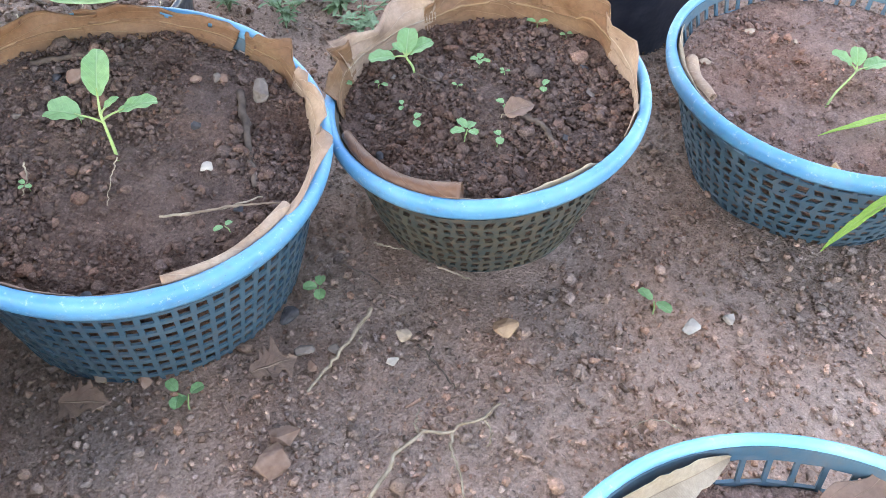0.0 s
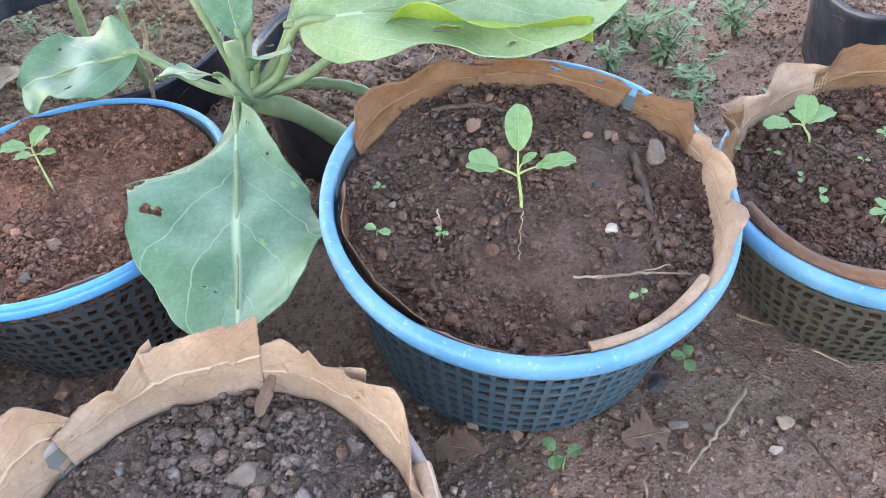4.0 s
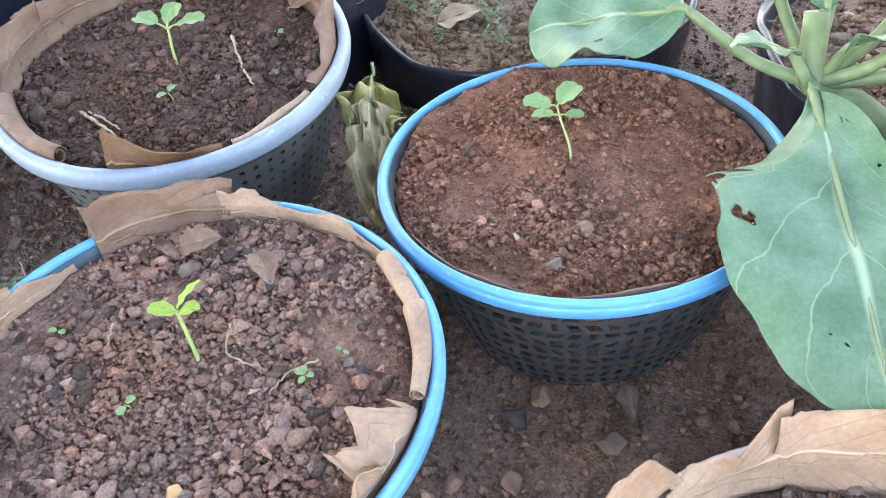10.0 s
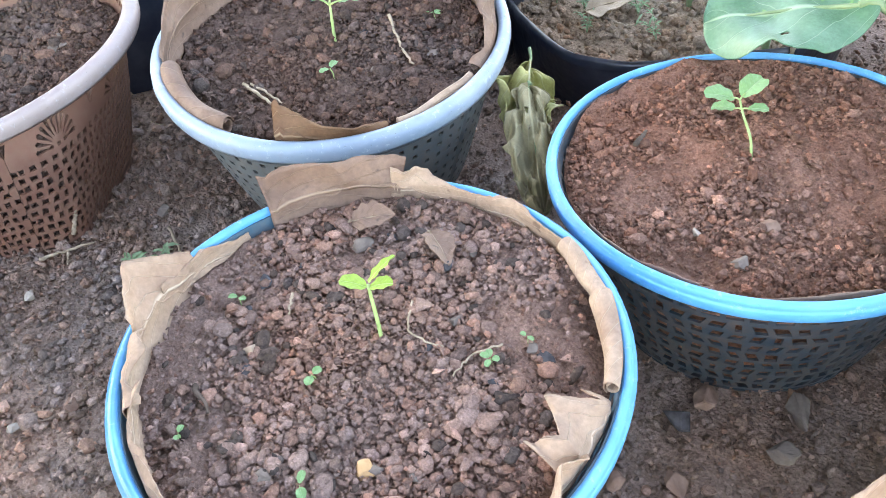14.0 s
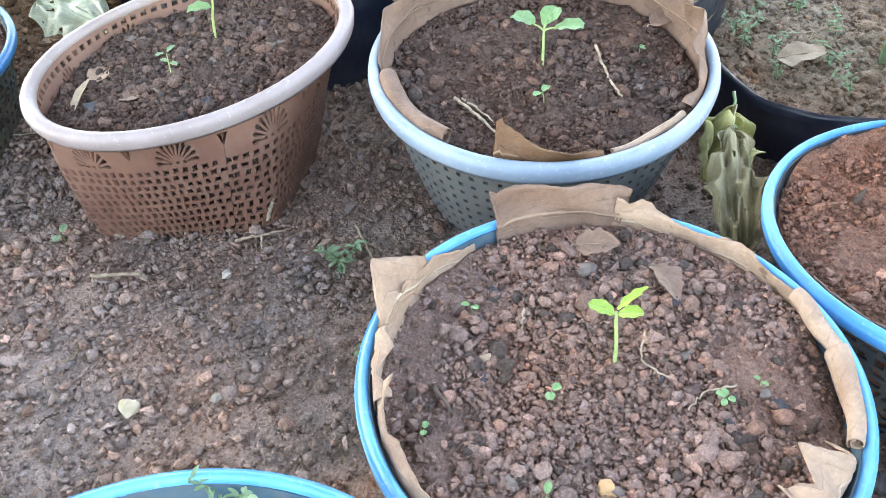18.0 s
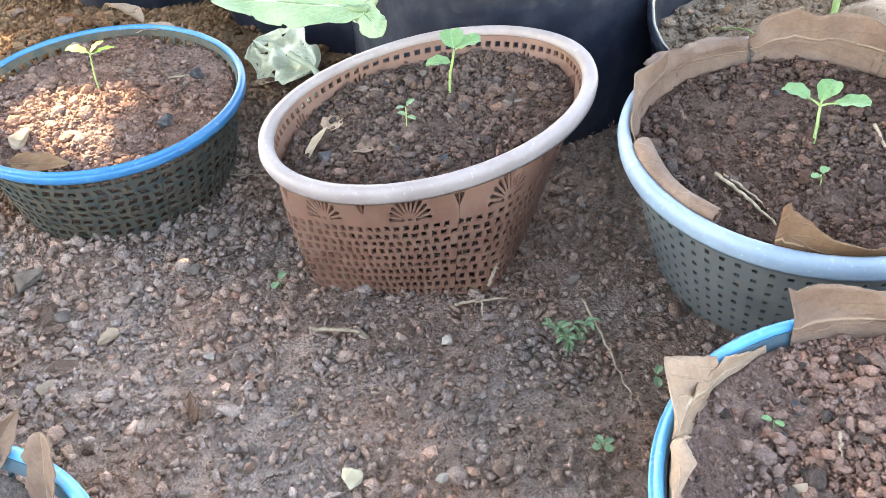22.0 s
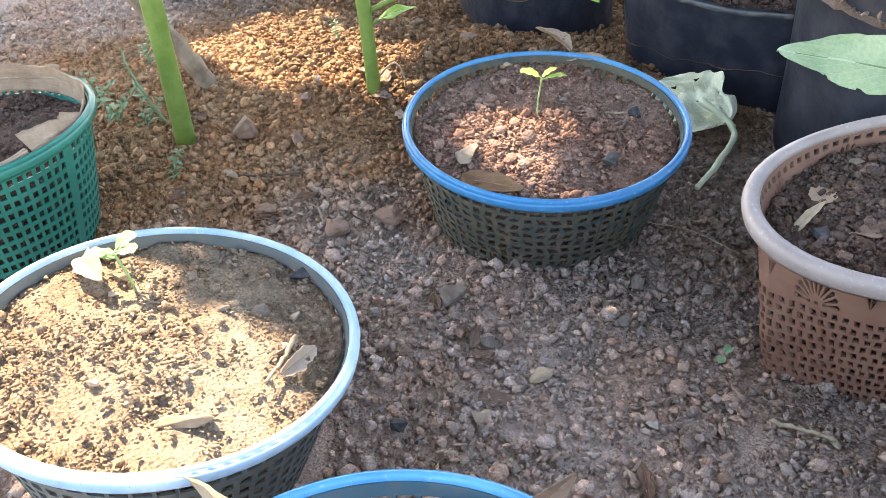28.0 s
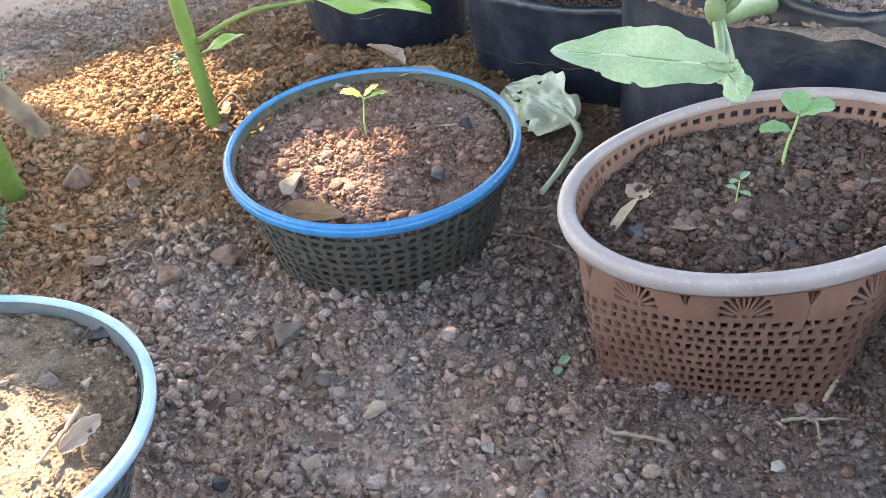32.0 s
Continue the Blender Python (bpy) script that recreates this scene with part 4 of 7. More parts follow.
def seedling(base, height, lean, leaves, label, leaf_mat, stem_r=0.0012, group="vegetable seedlings", stem_mat=None, kink=0.25, name="seedling", cat="seedling"):
    """A young plant: lean is the top's shift in x and y; leaves are (yaw, pitch, length, width, stalk, how far up the stem, notch)."""
    top = thing(name, Matrix.Translation(base), label, cat, group)
    mat = stem_mat or SEED_STEM
    pts = bend([(0, 0, -0.004), (lean[0] * kink, lean[1] * kink, height * 0.4), (lean[0] * 0.75, lean[1] * 0.75, height * 0.75), (lean[0], lean[1], height)], 14)
    put("stem", tube_mesh("stem", pts, np.linspace(stem_r * 0.85, stem_r * 0.62, 14), 7), mat, top)
    for yaw, pitch, ln, wd, st, up, notch in leaves:
        p = Vector(pts[min(13, int(round(up * 13)))])
        d = Vector((math.cos(radians(yaw)) * math.cos(radians(pitch)), math.sin(radians(yaw)) * math.cos(radians(pitch)), math.sin(radians(pitch))))
        end = p + d * st
        v, f, uv = heart_mesh(ln, wd, notch, 0.25)
        lf = put("leaf", mesh_of("leaf", v, f, uv), leaf_mat, top)
        lf.matrix_local = Matrix.Translation(end) @ pose(0, 0, 0, 0, 0, yaw) @ pose(0, 0, 0, 0, -pitch * 0.6, 0)
        if st > 0.003:
            put("leaf_stalk", tube_mesh("leaf_stalk", bend([p, p + d * st * 0.5 + Vector((0, 0, 0.0006)), end + d * ln * 0.12 - Vector((0, 0, 0.0006))], 8), np.linspace(stem_r * 0.65, stem_r * 0.32, 8), 6), mat, top)
    return top


def sprout(base, size, seed, label="tiny green two-leaved sprout on the soil", mat=None):
    rng = random.Random(seed)
    a = rng.uniform(0, 360)
    seedling(base, size * 0.7, (rng.uniform(-.3, .3) * size, rng.uniform(-.3, .3) * size),
             [(a + 180 * i + 90 * (i > 1) + rng.uniform(-25, 25), rng.uniform(0, 25), size * rng.uniform(0.55, 0.8), size * rng.uniform(0.45, 0.6), size * 0.15, 1.0, 0.12) for i in range(rng.choice([2, 2, 2, 3, 4]))],
             label, mat or SEED_LEAF, size * 0.05, "tiny sprouts", name="sprout", cat="sprout")


def weed(base, size, seed, n=10, label="small feathery green weed growing from the soil", mat=None):
    """A low weed: a few stems with many narrow leaves."""
    rng = random.Random(seed)
    top = thing("weed", Matrix.Translation(base), label, "weed", "weeds")
    for i in range(max(2, n // 4)):
        a = rng.uniform(0, 6.28)
        q = Vector((math.cos(a), math.sin(a), 0)) * size * rng.uniform(0.3, 0.8)
        hgt = size * rng.uniform(0.5, 1.0)
        pts = bend([(0, 0, -0.004), q * 0.3 + Vector((0, 0, hgt * 0.5)), q + Vector((0, 0, hgt))], 9)
        put("stem", tube_mesh("stem", pts, np.linspace(size * 0.022, size * 0.01, 9), 5), STALK, top)
        vs, fs, us, off = [], [], [], 0
        for j in range(7):
            p = Vector(pts[2 + j])
            for sgn in (0, 1):
                yaw = rng.uniform(0, 360)
                v, f, uv = heart_mesh(size * rng.uniform(0.2, 0.36), size * rng.uniform(0.07, 0.13), -0.1, 0.4, 0.25, 10, 3)
                M = Matrix.Translation(p) @ pose(0, 0, 0, 0, rng.uniform(-35, 10), yaw)
                v = v @ np.array(M.to_3x3()).T + np.array(M.translation)
                vs.append(v), fs.append(f + off), us.append(uv)
                off += len(v)
        put("leaves", mesh_of("leaves", np.concatenate(vs), np.concatenate(fs), np.concatenate(us)), mat or WEED_LEAF, top)
    return top


# ---- loose bits ----
def worn(base, seed):
    """A chip with its edges and corners worn off."""
    bm = bmesh.new()
    vs = [bm.verts.new(q) for q in base[0]]
    for f in base[1]:
        bm.faces.new([vs[i] for i in f])
    bmesh.ops.bevel(bm, geom=bm.verts[:] + bm.edges[:], offset=0.13, segments=1, affect="EDGES", clamp_overlap=True)
    bmesh.ops.triangulate(bm, faces=bm.faces[:])
    bmesh.ops.subdivide_edges(bm, edges=[e for e in bm.edges if e.calc_length() > 0.35], cuts=1, use_grid_fill=True)
    bmesh.ops.triangulate(bm, faces=bm.faces[:])
    bm.verts.index_update()
    v = np.array([x.co[:] for x in bm.verts])
    f = np.array([[x.index for x in q.verts] for q in bm.faces])
    bm.free()
    v = v * (1 + 0.09 * (value_noise(v[:, 0] + 5, v[:, 1] + v[:, 2] * 1.7 + 5, 2.6, seed) * 2))[:, None]
    return v, f


STONES = [worn(chip(12 + 3 * (i % 3), 700 + i), i) for i in range(24)]


def stone(x, y, size, mat, label, shape=(1.0, 0.8, 0.55), yaw=0, z=None, name="stone", cat="stone", seed=0):
    v, f = STONES[seed % len(STONES)]
    v = v * np.array(shape) * size * 0.62
    zz = (gz(x, y) if z is None else z) + shape[2] * size * 0.5 * (0.6 if z is not None else 0.85) + (0.001 if z is None else 0.0)
    ob = put(name, mesh_of(name, v, f, None, False), mat)
    ob.matrix_world = pose(x, y, zz, 0, 0, yaw)
    return tagged(ob, label, cat)


def stick(points, r0, r1, mat, label, name="twig", cat="twig", sides=7, jitter=0.0009, seed=0):
    rng = random.Random(seed)
    pts = [Vector(p) + Vector((rng.uniform(-1, 1), rng.uniform(-1, 1), 0)) * jitter for p in bend(points, 18)]
    rad = [r0 + (r1 - r0) * i / 17 + rng.uniform(-.1, .1) * r0 for i in range(18)]
    c = pts[0].copy()
    ob = put(name, tube_mesh(name, [tuple(p - c) for p in pts], rad, sides), mat)
    ob.matrix_world = Matrix.Translation(c)
    return tagged(ob, label, cat)


def lying(points, r0, r1, mat, label, z=None, **kw):
    """A twig that lies on the ground, or at height z."""
    return stick([(x, y, (gz(x, y) if z is None else z) + r0 * 1.2 + 0.005) for x, y in points], r0 * 0.72, r1 * 0.72, mat, label, jitter=0.0013, **kw)


# ---- bags ----
def grow_bag(x, y, r, h, label, seed, soil_mat, drop=0.03, oval=1.0, square=0.0, yaw=0, crumbs=2400, flare=0.06, wavy=1.0):
    """A black polythene planting bag with a creased wall and an uneven rim, filled with soil."""
    m = pose(x, y, gz(x, y) - 0.006, 0, 0, yaw)
    b = thing("grow_bag", m, label, "grow bag", "black grow bags")
    rng = np.random.default_rng(seed)
    na, nz = 120, 18
    th, q = np.meshgrid(np.linspace(0, 2 * np.pi, na, endpoint=False), np.linspace(0, 1, nz), indexing="ij")
    sq = 1 / np.maximum(np.abs(np.cos(th)), np.abs(np.sin(th)))
    ph = rng.uniform(0, 6.28, 6)
    crease = sum(np.sin(k * th + ph[i] + 2.0 * q * (i - 2)) / (k ** 0.7) for i, k in enumerate((3, 5, 7, 11, 17, 23)))
    base = r * (1 - square + square * np.minimum(sq, 1.25))
    edge = h * (1 + wavy * (0.07 * np.sin(2 * th + ph[0]) + 0.05 * np.sin(5 * th + ph[1])))

    def shell(inset):
        R = base * (0.93 + flare * q) + 0.0035 * crease * (0.3 + q) - inset
        return np.stack([R * np.cos(th), R * np.sin(th) * oval, q * edge], -1)
    out = shell(0.0)
    lip = shell(0.006)[:, ::-1][:, :7]
    roll = out[:, -1:] + np.array([0, 0, 0.004])
    put("wall", mesh_of("wall", out.reshape(-1, 3), grid_faces(na, nz, True)), BAG, b)
    over = out[:, -1:] + np.stack([0.0025 * np.cos(th[:, -1:]), 0.0025 * np.sin(th[:, -1:]), np.full((na, 1), -0.007)], -1)
    V = np.concatenate([over, over + np.array([0, 0, 0.006]), roll, lip], 1)
    put("folded_rim", mesh_of("folded_rim", V.reshape(-1, 3), grid_faces(na, V.shape[1], True)), BAG, b)
    s = thing("bag_soil", m, "crumbly brown soil filling a black grow bag", "soil", "soil in the bags", "stuff")
    fr = np.linspace(0, 1, 26)
    bb = r * (1 - square + square * np.minimum(1 / np.maximum(np.abs(np.cos(th[:, :1])), np.abs(np.sin(th[:, :1]))), 1.25))
    X, Y = bb * 0.965 * fr[None] * np.cos(th[:, :1]), bb * 0.965 * fr[None] * np.sin(th[:, :1]) * oval
    Z = h - drop + value_noise(X, Y, 24, seed) * 0.014 + value_noise(X, Y, 70, seed + 2) * 0.006
    put("soil_body", mesh_of("soil_body", np.stack([X, Y, Z], -1).reshape(-1, 3), grid_faces(na, 26, True)), FINE_SOIL[soil_mat.name], s)
    a, qq = rng.uniform(0, 6.28, crumbs), np.sqrt(rng.random(crumbs)) * r * 0.93
    px, py = qq * np.cos(a), qq * np.sin(a) * oval
    sz = rng.gamma(1.5, 0.0016, crumbs) + 0.0014
    pz = h - drop + value_noise(px, py, 24, seed) * 0.014 + value_noise(px, py, 70, seed + 2) * 0.006
    put("clods", crumbs_mesh("clods", np.stack([px, py, pz + sz * 0.3], -1), sz, seed, NODULES, True, 0.85), soil_mat, s)["kind"] = "stuff"
    return b


# ======== the place ========
GROUND = build_ground()

basket("A", PALE_BLUE, BLUE_WALL, "slate-blue plastic basket with light blue rim and dry leaf lining", "grid", fat=1.15)
basket("B", PALE_BLUE, RUSTY_WALL, "small dusty basket with a light blue rim and tiny seedlings", "woven")
basket("C", PALE_BLUE, BLUE_WALL, "round slate-blue plastic basket with a chipped light blue rim", "woven")
basket("D", SKY_BLUE, BLUE_WALL, "round light blue plastic basket holding straw-coloured dry leaves", "diag", RIM_GROOVED)
basket("E", PINK_RIM, GREY_WALL, "round pale mauve plastic basket lined with tall tan dry leaves", "grid")
basket("F", BLUE, TEAL_WALL, "round dark basket with a bright blue rim filled with red soil", "woven", RIM_GROOVED)
basket("G", BLUE, BLUE_WALL, "blue-rimmed round basket with curled dry leaves round its soil", "diag", RIM_GROOVED)
basket("H", GREY_RIM, GREY_WALL, "round grey basket with small square holes and a lilac-grey rim", "dots", fat=1.15)
basket("I", PINK_RIM, BROWN_WALL, "oval dusty brown basket with sunburst cut-outs and a pale mauve rim", "sun", fat=1.1)
basket("J", BLUE, BLUE_WALL, "bright blue-rimmed round basket holding soil and small sprouts", "diag", RIM_GROOVED)
basket("K", BLUE, BLUE_WALL, "round basket with a bright blue rim and upright curled dry leaves", "diag", RIM_GROOVED)
# rim and wall colours both raised for the sunlight on this basket
basket("L", WORN_SUNLIT_BLUE, GREY_WALL, "pale blue-rimmed round basket standing in a patch of sun", "diag", RIM_GROOVED)
basket("M", DEEP_BLUE, RUSTY_WALL, "round dark basket with a deep blue rim, half in sunlight", "woven", RIM_GROOVED)
basket("N", GREEN_PL, GREEN_PL, "round teal-green plastic basket lined with dry leaves", "grid", RIM_GROOVED)

potting_soil("A", POT_SOIL, "dark crumbly potting soil round a three-leaved seedling", 0.016)
potting_soil("B", POT_SOIL, "dark crumbly potting soil dotted with tiny seedlings", 0.014)
potting_soil("C", BROWN_SOIL, "pale brown fine potting soil in a blue basket", 0.022, coarse=200, crumbs=3200)
potting_soil("D", BROWN_SOIL, "dry crumbly brown soil with pale stones", 0.03, crumbs=3600)
potting_soil("E", ASH_SOIL, "coarse dark soil with ashy grey clods", 0.02, 0.006, big=0.0042, coarse=420, lumps=240)
potting_soil("F", RED_SOIL, "fine reddish soil heaped towards the back of the basket", 0.011, 0.006, crumbs=8500, coarse=120, big=0.003)
potting_soil("G", BROWN_SOIL, "dark crumbly soil round a lime-green seedling", 0.014, 0.008, crumbs=9500, coarse=330, big=0.0026, lumps=620)
potting_soil("H", POT_SOIL, "dark crumbly soil in the grey basket", 0.02, lumps=420)
potting_soil("I", POT_SOIL, "dark crumbly soil in the brown oval basket", 0.02, coarse=520, lumps=200)
potting_soil("J", BROWN_SOIL, "crumbly brown soil with a few sprouts", 0.02, crumbs=3600)
potting_soil("K", ASH_SOIL, "crumbly pale soil with dry leaf pieces", 0.016, crumbs=3600)
potting_soil("L", STRAW_SOIL, "dry ochre soil lit by the sun", 0.011, crumbs=3000, coarse=50, big=0.0028)
potting_soil("M", BROWN_SOIL, "brown crumbly soil with a small yellow-green seedling", 0.014)
potting_soil("N", POT_SOIL, "dark soil in the green basket", 0.025, crumbs=3600)

# black bags behind the baskets
grow_bag(-0.87, 0.81, 0.195, 0.085, "low wide black polythene bag with weeds on its soil", 1, STRAW_SOIL, 0.02)
grow_bag(-0.44, 0.80, 0.165, 0.10, "black polythene bag beside a cabbage plant", 2, SOIL, 0.02)
grow_bag(-1.19, 0.69, 0.19, 0.135, "black polythene bag with soil, grass and a dead leaf", 3, STRAW_SOIL, 0.03)
grow_bag(-1.556, 0.553, 0.23, 0.25, "tall creased black polythene bag holding a cabbage plant", 4, SOIL, 0.04, square=0.3, yaw=10, flare=-0.04)
grow_bag(-1.91, 0.475, 0.165, 0.148, "open square black polythene bag half full of soil", 5, POT_SOIL, 0.085, square=0.7, yaw=30, wavy=0.35)
grow_bag(-2.25, 0.27, 0.14, 0.12, "black polythene bag at the end of the row", 6, SOIL, 0.03, square=0.3)
grow_bag(0.2, 1.02, 0.165, 0.12, "black polythene bag standing behind the blue baskets", 7, SOIL, 0.03)

# ---- leaf linings ----
liner("A", 170, 112, [0.012, 0.024, 0.018, 0.012, 0.010], RUST_LEAF, "broad rust-brown dry leaf standing inside a blue basket rim", 0.12, seed=1)
liner("A", 116, 66, [0.010, 0.012, 0.012, 0.010, 0.010], RUST_LEAF, "rust-brown dry leaf with small holes inside a blue rim", 0.1, seed=2, folds=2, gaps=[(19, 9), (20, 9), (21, 9), (20, 8), (31, 9), (31, 8)])
liner("A", 60, 34, [0.004, 0.010, 0.020, 0.006], RUST_LEAF, "creased rust-brown dry leaf inside a blue rim", 0.25, seed=3)
liner("A", 36, 6, [0.012, 0.016, 0.006], TAN_LEAF, "tan dry leaf folded against a blue rim", 0.3, seed=4)
liner("A", 9, -26, [0.006, 0.020, 0.012, 0.004], TAN_LEAF, "tan dry leaf bent out over a blue rim", 0.65, seed=5, inset=0.012, curl=0.4)
rolled("A", -24, -66, TAN_LEAF, "tan dry leaf rolled along a blue rim", 0.0042, 0.0, 0.014, seed=1)
liner("A", -60, -114, [0.000, 0.003, 0.001, 0.002], DARK_LEAF, "dark dry leaf edge inside a blue rim", 0.1, seed=6)
liner("A", -108, -168, [0.005, 0.002, 0.003, 0.004], COCOA_LEAF, "narrow dark brown dry leaf along a blue rim", 0.05, seed=7, inset=0.014)
liner("B", 182, 156, [0.012, 0.030, 0.026], RUST_LEAF, "rust-brown dry leaf standing at a blue rim", 0.2, seed=1)
liner("B", 160, 110, [0.024, 0.018, 0.022, 0.016], TAN_LEAF, "tan dry leaf bent over the far rim of a basket", 0.35, seed=2, curl=0.3)
liner("B", 116, 62, [0.014, 0.032, 0.034, 0.026], RUST_LEAF, "tall rust-brown dry leaf at the far rim of a basket", 0.15, seed=3)
liner("B", 66, 24, [0.026, 0.026, 0.034, 0.022], RUST_LEAF, "pointed rust-brown dry leaf at a blue rim", 0.1, seed=4)
liner("B", 26, -30, [0.030, 0.016, 0.008, 0.002], TAN_LEAF, "tan dry leaf tapering along a blue rim", 0.1, seed=5)
rolled("B", -100, -158, COCOA_LEAF, "glossy rust-brown dry leaf rolled along a blue rim", 0.0075, 0.002, 0.014, seed=2)
liner("B", -46, -98, [0.001, 0.004, 0.002], STRAW_LEAF, "straw-coloured dry leaf strip along a blue rim", 0.1, seed=6)
liner("C", 156, 205, [0.004, 0.006, 0.003, 0.002], STRAW_LEAF, "frayed straw-coloured leaf strip inside a blue rim", 0.05, seed=1)
rolled("C", 178, 200, TAN_LEAF, "small curled tan dry leaf at a blue rim", 0.007, -0.002, 0.02, seed=2)
liner("E", 190, 153, [0.024, 0.028, 0.038, 0.054, 0.046, 0.012], TAN_LEAF, "large tan dry leaf folded over a mauve rim", 0.2, seed=1, folds=1, inset=0.004)
liner("E", 156, 124, [0.008, 0.014, 0.022, 0.034], TAN_LEAF, "tan dry leaf with fine veins inside a basket", 0.2, seed=2, folds=2)
liner("E", 128, 96, [0.030, 0.038, 0.046, 0.058], TAN_LEAF, "tall pale tan dry leaf standing in a basket", 0.2, seed=3, folds=1)
liner("E", 95, 61, [0.024, 0.030, 0.026, 0.032], TAN_LEAF, "creased tan dry leaf with strong veins in a basket", 0.15, seed=4, folds=2)
liner("E", 64, 24, [0.028, 0.028, 0.034, 0.030, 0.012], TAN_LEAF, "tan dry leaf falling away along the rim", 0.25, seed=5, folds=2)
rolled("E", 34, 8, TAN_LEAF, "tan dry leaf curled over a mauve rim", 0.009, 0.006, 0.006, seed=3)
liner("F", -30, -72, [-0.004, 0.001, -0.003], DARK_LEAF, "brown dry leaf edge showing under a blue rim", 0.0, seed=1)
liner("F", -76, -118, [-0.004, 0.002, -0.002], DARK_LEAF, "brown dry leaf edge beside red soil", 0.0, seed=2)
liner("G", 159, 122, [0.028, 0.032, 0.030, 0.018], DARK_LEAF, "broad grey-brown dry leaf standing at the rim", 0.15, seed=1, folds=2)
liner("G", 124, 94, [0.018, 0.012, 0.006, 0.004], TAN_LEAF, "pale tan dry leaf bent along a blue rim", 0.15, seed=2)
liner("G", 98, 64, [0.006, 0.009, 0.006, 0.006], TAN_LEAF, "narrow tan dry leaf along a blue rim", 0.1, seed=3)
rolled("G", 66, 44, TAN_LEAF, "tan dry leaf rolled tight inside a blue rim", 0.006, 0.002, 0.013, seed=1)
rolled("G", 46, 19, TAN_LEAF, "long tan dry leaf roll inside a blue rim", 0.0075, 0.002, 0.013, seed=2)
liner("G", 17, -6, [0.014, 0.026, 0.016], TAN_LEAF, "crumpled tan dry leaf leaning in over the soil", -0.55, seed=4, curl=-0.6, inset=0.012)
liner("G", -2, -18, [0.012, 0.018, 0.006], TAN_LEAF, "torn tan dry leaf at a blue rim", -0.2, seed=5, curl=0.4, inset=0.012)
liner("G", 196, 166, [0.010, 0.006, 0.002, -0.004], TAN_LEAF, "small tan dry leaf at a blue rim", 0.0, seed=6)
liner("G", -174, -148, [0.008, 0.026, 0.020], TAN_LEAF, "tan dry leaf sticking out over a blue rim", 0.45, seed=7, folds=1)
liner("G", -150, -128, [0.020, 0.014, 0.008], TAN_LEAF, "curled tan dry leaf at a blue rim", 0.0, seed=8, curl=-0.7)
liner("G", -130, -92, [0.010, 0.006, 0.008, 0.002], TAN_LEAF, "veined tan dry leaf lying in over the soil", -0.9, seed=9, inset=0.012)
liner("H", -122, -172, [0.004, 0.012, 0.020, 0.022], DARK_LEAF, "grey-brown dry leaf standing inside a lilac-grey rim", 0.15, seed=1)
liner("H", -168, -212, [0.018, 0.020, 0.012, 0.008], DARK_LEAF, "folded grey-brown dry leaf at a lilac-grey rim", 0.25, seed=2, curl=0.5)
liner("H", 146, 100, [0.012, 0.034, 0.030, 0.026], DARK_LEAF, "large grey-brown dry leaf at the far rim", 0.1, seed=3)
liner("H", 104, 58, [0.024, 0.030, 0.022, 0.026], DARK_LEAF, "creased grey-brown dry leaf at the far rim", 0.1, seed=4)
liner("H", 60, 12, [0.030, 0.034, 0.022, 0.008], DARK_LEAF, "grey-brown dry leaf curled upright at the rim", 0.0, seed=5, curl=-0.5)
rolled("H", -126, -84, DARK_LEAF, "grey-brown dry leaf rolled along a lilac rim", 0.0085, 0.000, 0.016, seed=1)
liner("H", -66, -32, [0.034, 0.020, 0.012, 0.002], RUST_LEAF, "pointed rust-brown dry leaf at a lilac rim", -0.25, seed=6, folds=1, inset=0.010)
rolled("H", -28, 4, TAN_LEAF, "slim tan dry leaf rolled inside the rim", 0.005, 0.001, 0.015, seed=4)
liner("N", 186, 132, [0.010, 0.016, 0.012, 0.018], TAN_LEAF, "pleated tan dry leaf inside a green rim", 0.05, seed=1, folds=4)
liner("N", 134, 76, [0.018, 0.012, 0.010, 0.004], TAN_LEAF, "pleated tan dry leaf along a green rim", 0.05, seed=2, folds=4)
liner("N", 74, 42, [0.004, 0.016, 0.020], TAN_LEAF, "tan dry leaf folded in over the soil", -0.9, seed=3, folds=1)
rolled("N", 40, 2, TAN_LEAF, "tan dry leaf rolled along a green rim", 0.008, -0.002, 0.016, seed=3)


def on(k, x, y, up=0.0):
    return local_xy(k, x, y) + Vector((0, 0, up))


# ---- seedlings ----
seedling(on("A", -0.246, 0.476), 0.036, (-0.004, 0.006), [(98, 58, 0.036, 0.021, 0.016, 1.0, -0.05), (182, 24, 0.026, 0.028, 0.018, 0.8, 0.42), (10, 26, 0.030, 0.018, 0.016, 0.85, 0.1), (40, 45, 0.013, 0.008, 0.006, 1.0, 0.0)],
         "pale green seedling with three round leaves", SEED_LEAF, 0.0017)
seedling(on("B", -0.022, 0.611), 0.013, (-0.008, 0.006), [(196, 10, 0.024, 0.019, 0.011, 1.0, 0.1), (85, 52, 0.026, 0.019, 0.004, 1.0, 0.1), (30, 30, 0.025, 0.019, 0.005, 1.0, 0.15), (150, 50, 0.012, 0.009, 0.006, 0.9, 0)],
         "leaning pale green seedling with three leaves", SEED_LEAF, 0.0015)
seedling(on("C", 0.367, 0.619), 0.032, (0.020, 0.010), [(150, 40, 0.022, 0.016, 0.008, 1.0, 0.1), (20, 10, 0.026, 0.018, 0.010, 1.0, 0.1), (80, 50, 0.02, 0.015, 0.006, 1.0, 0.1)],
         "pale green seedling leaning over brown soil", SEED_LEAF, 0.0015)
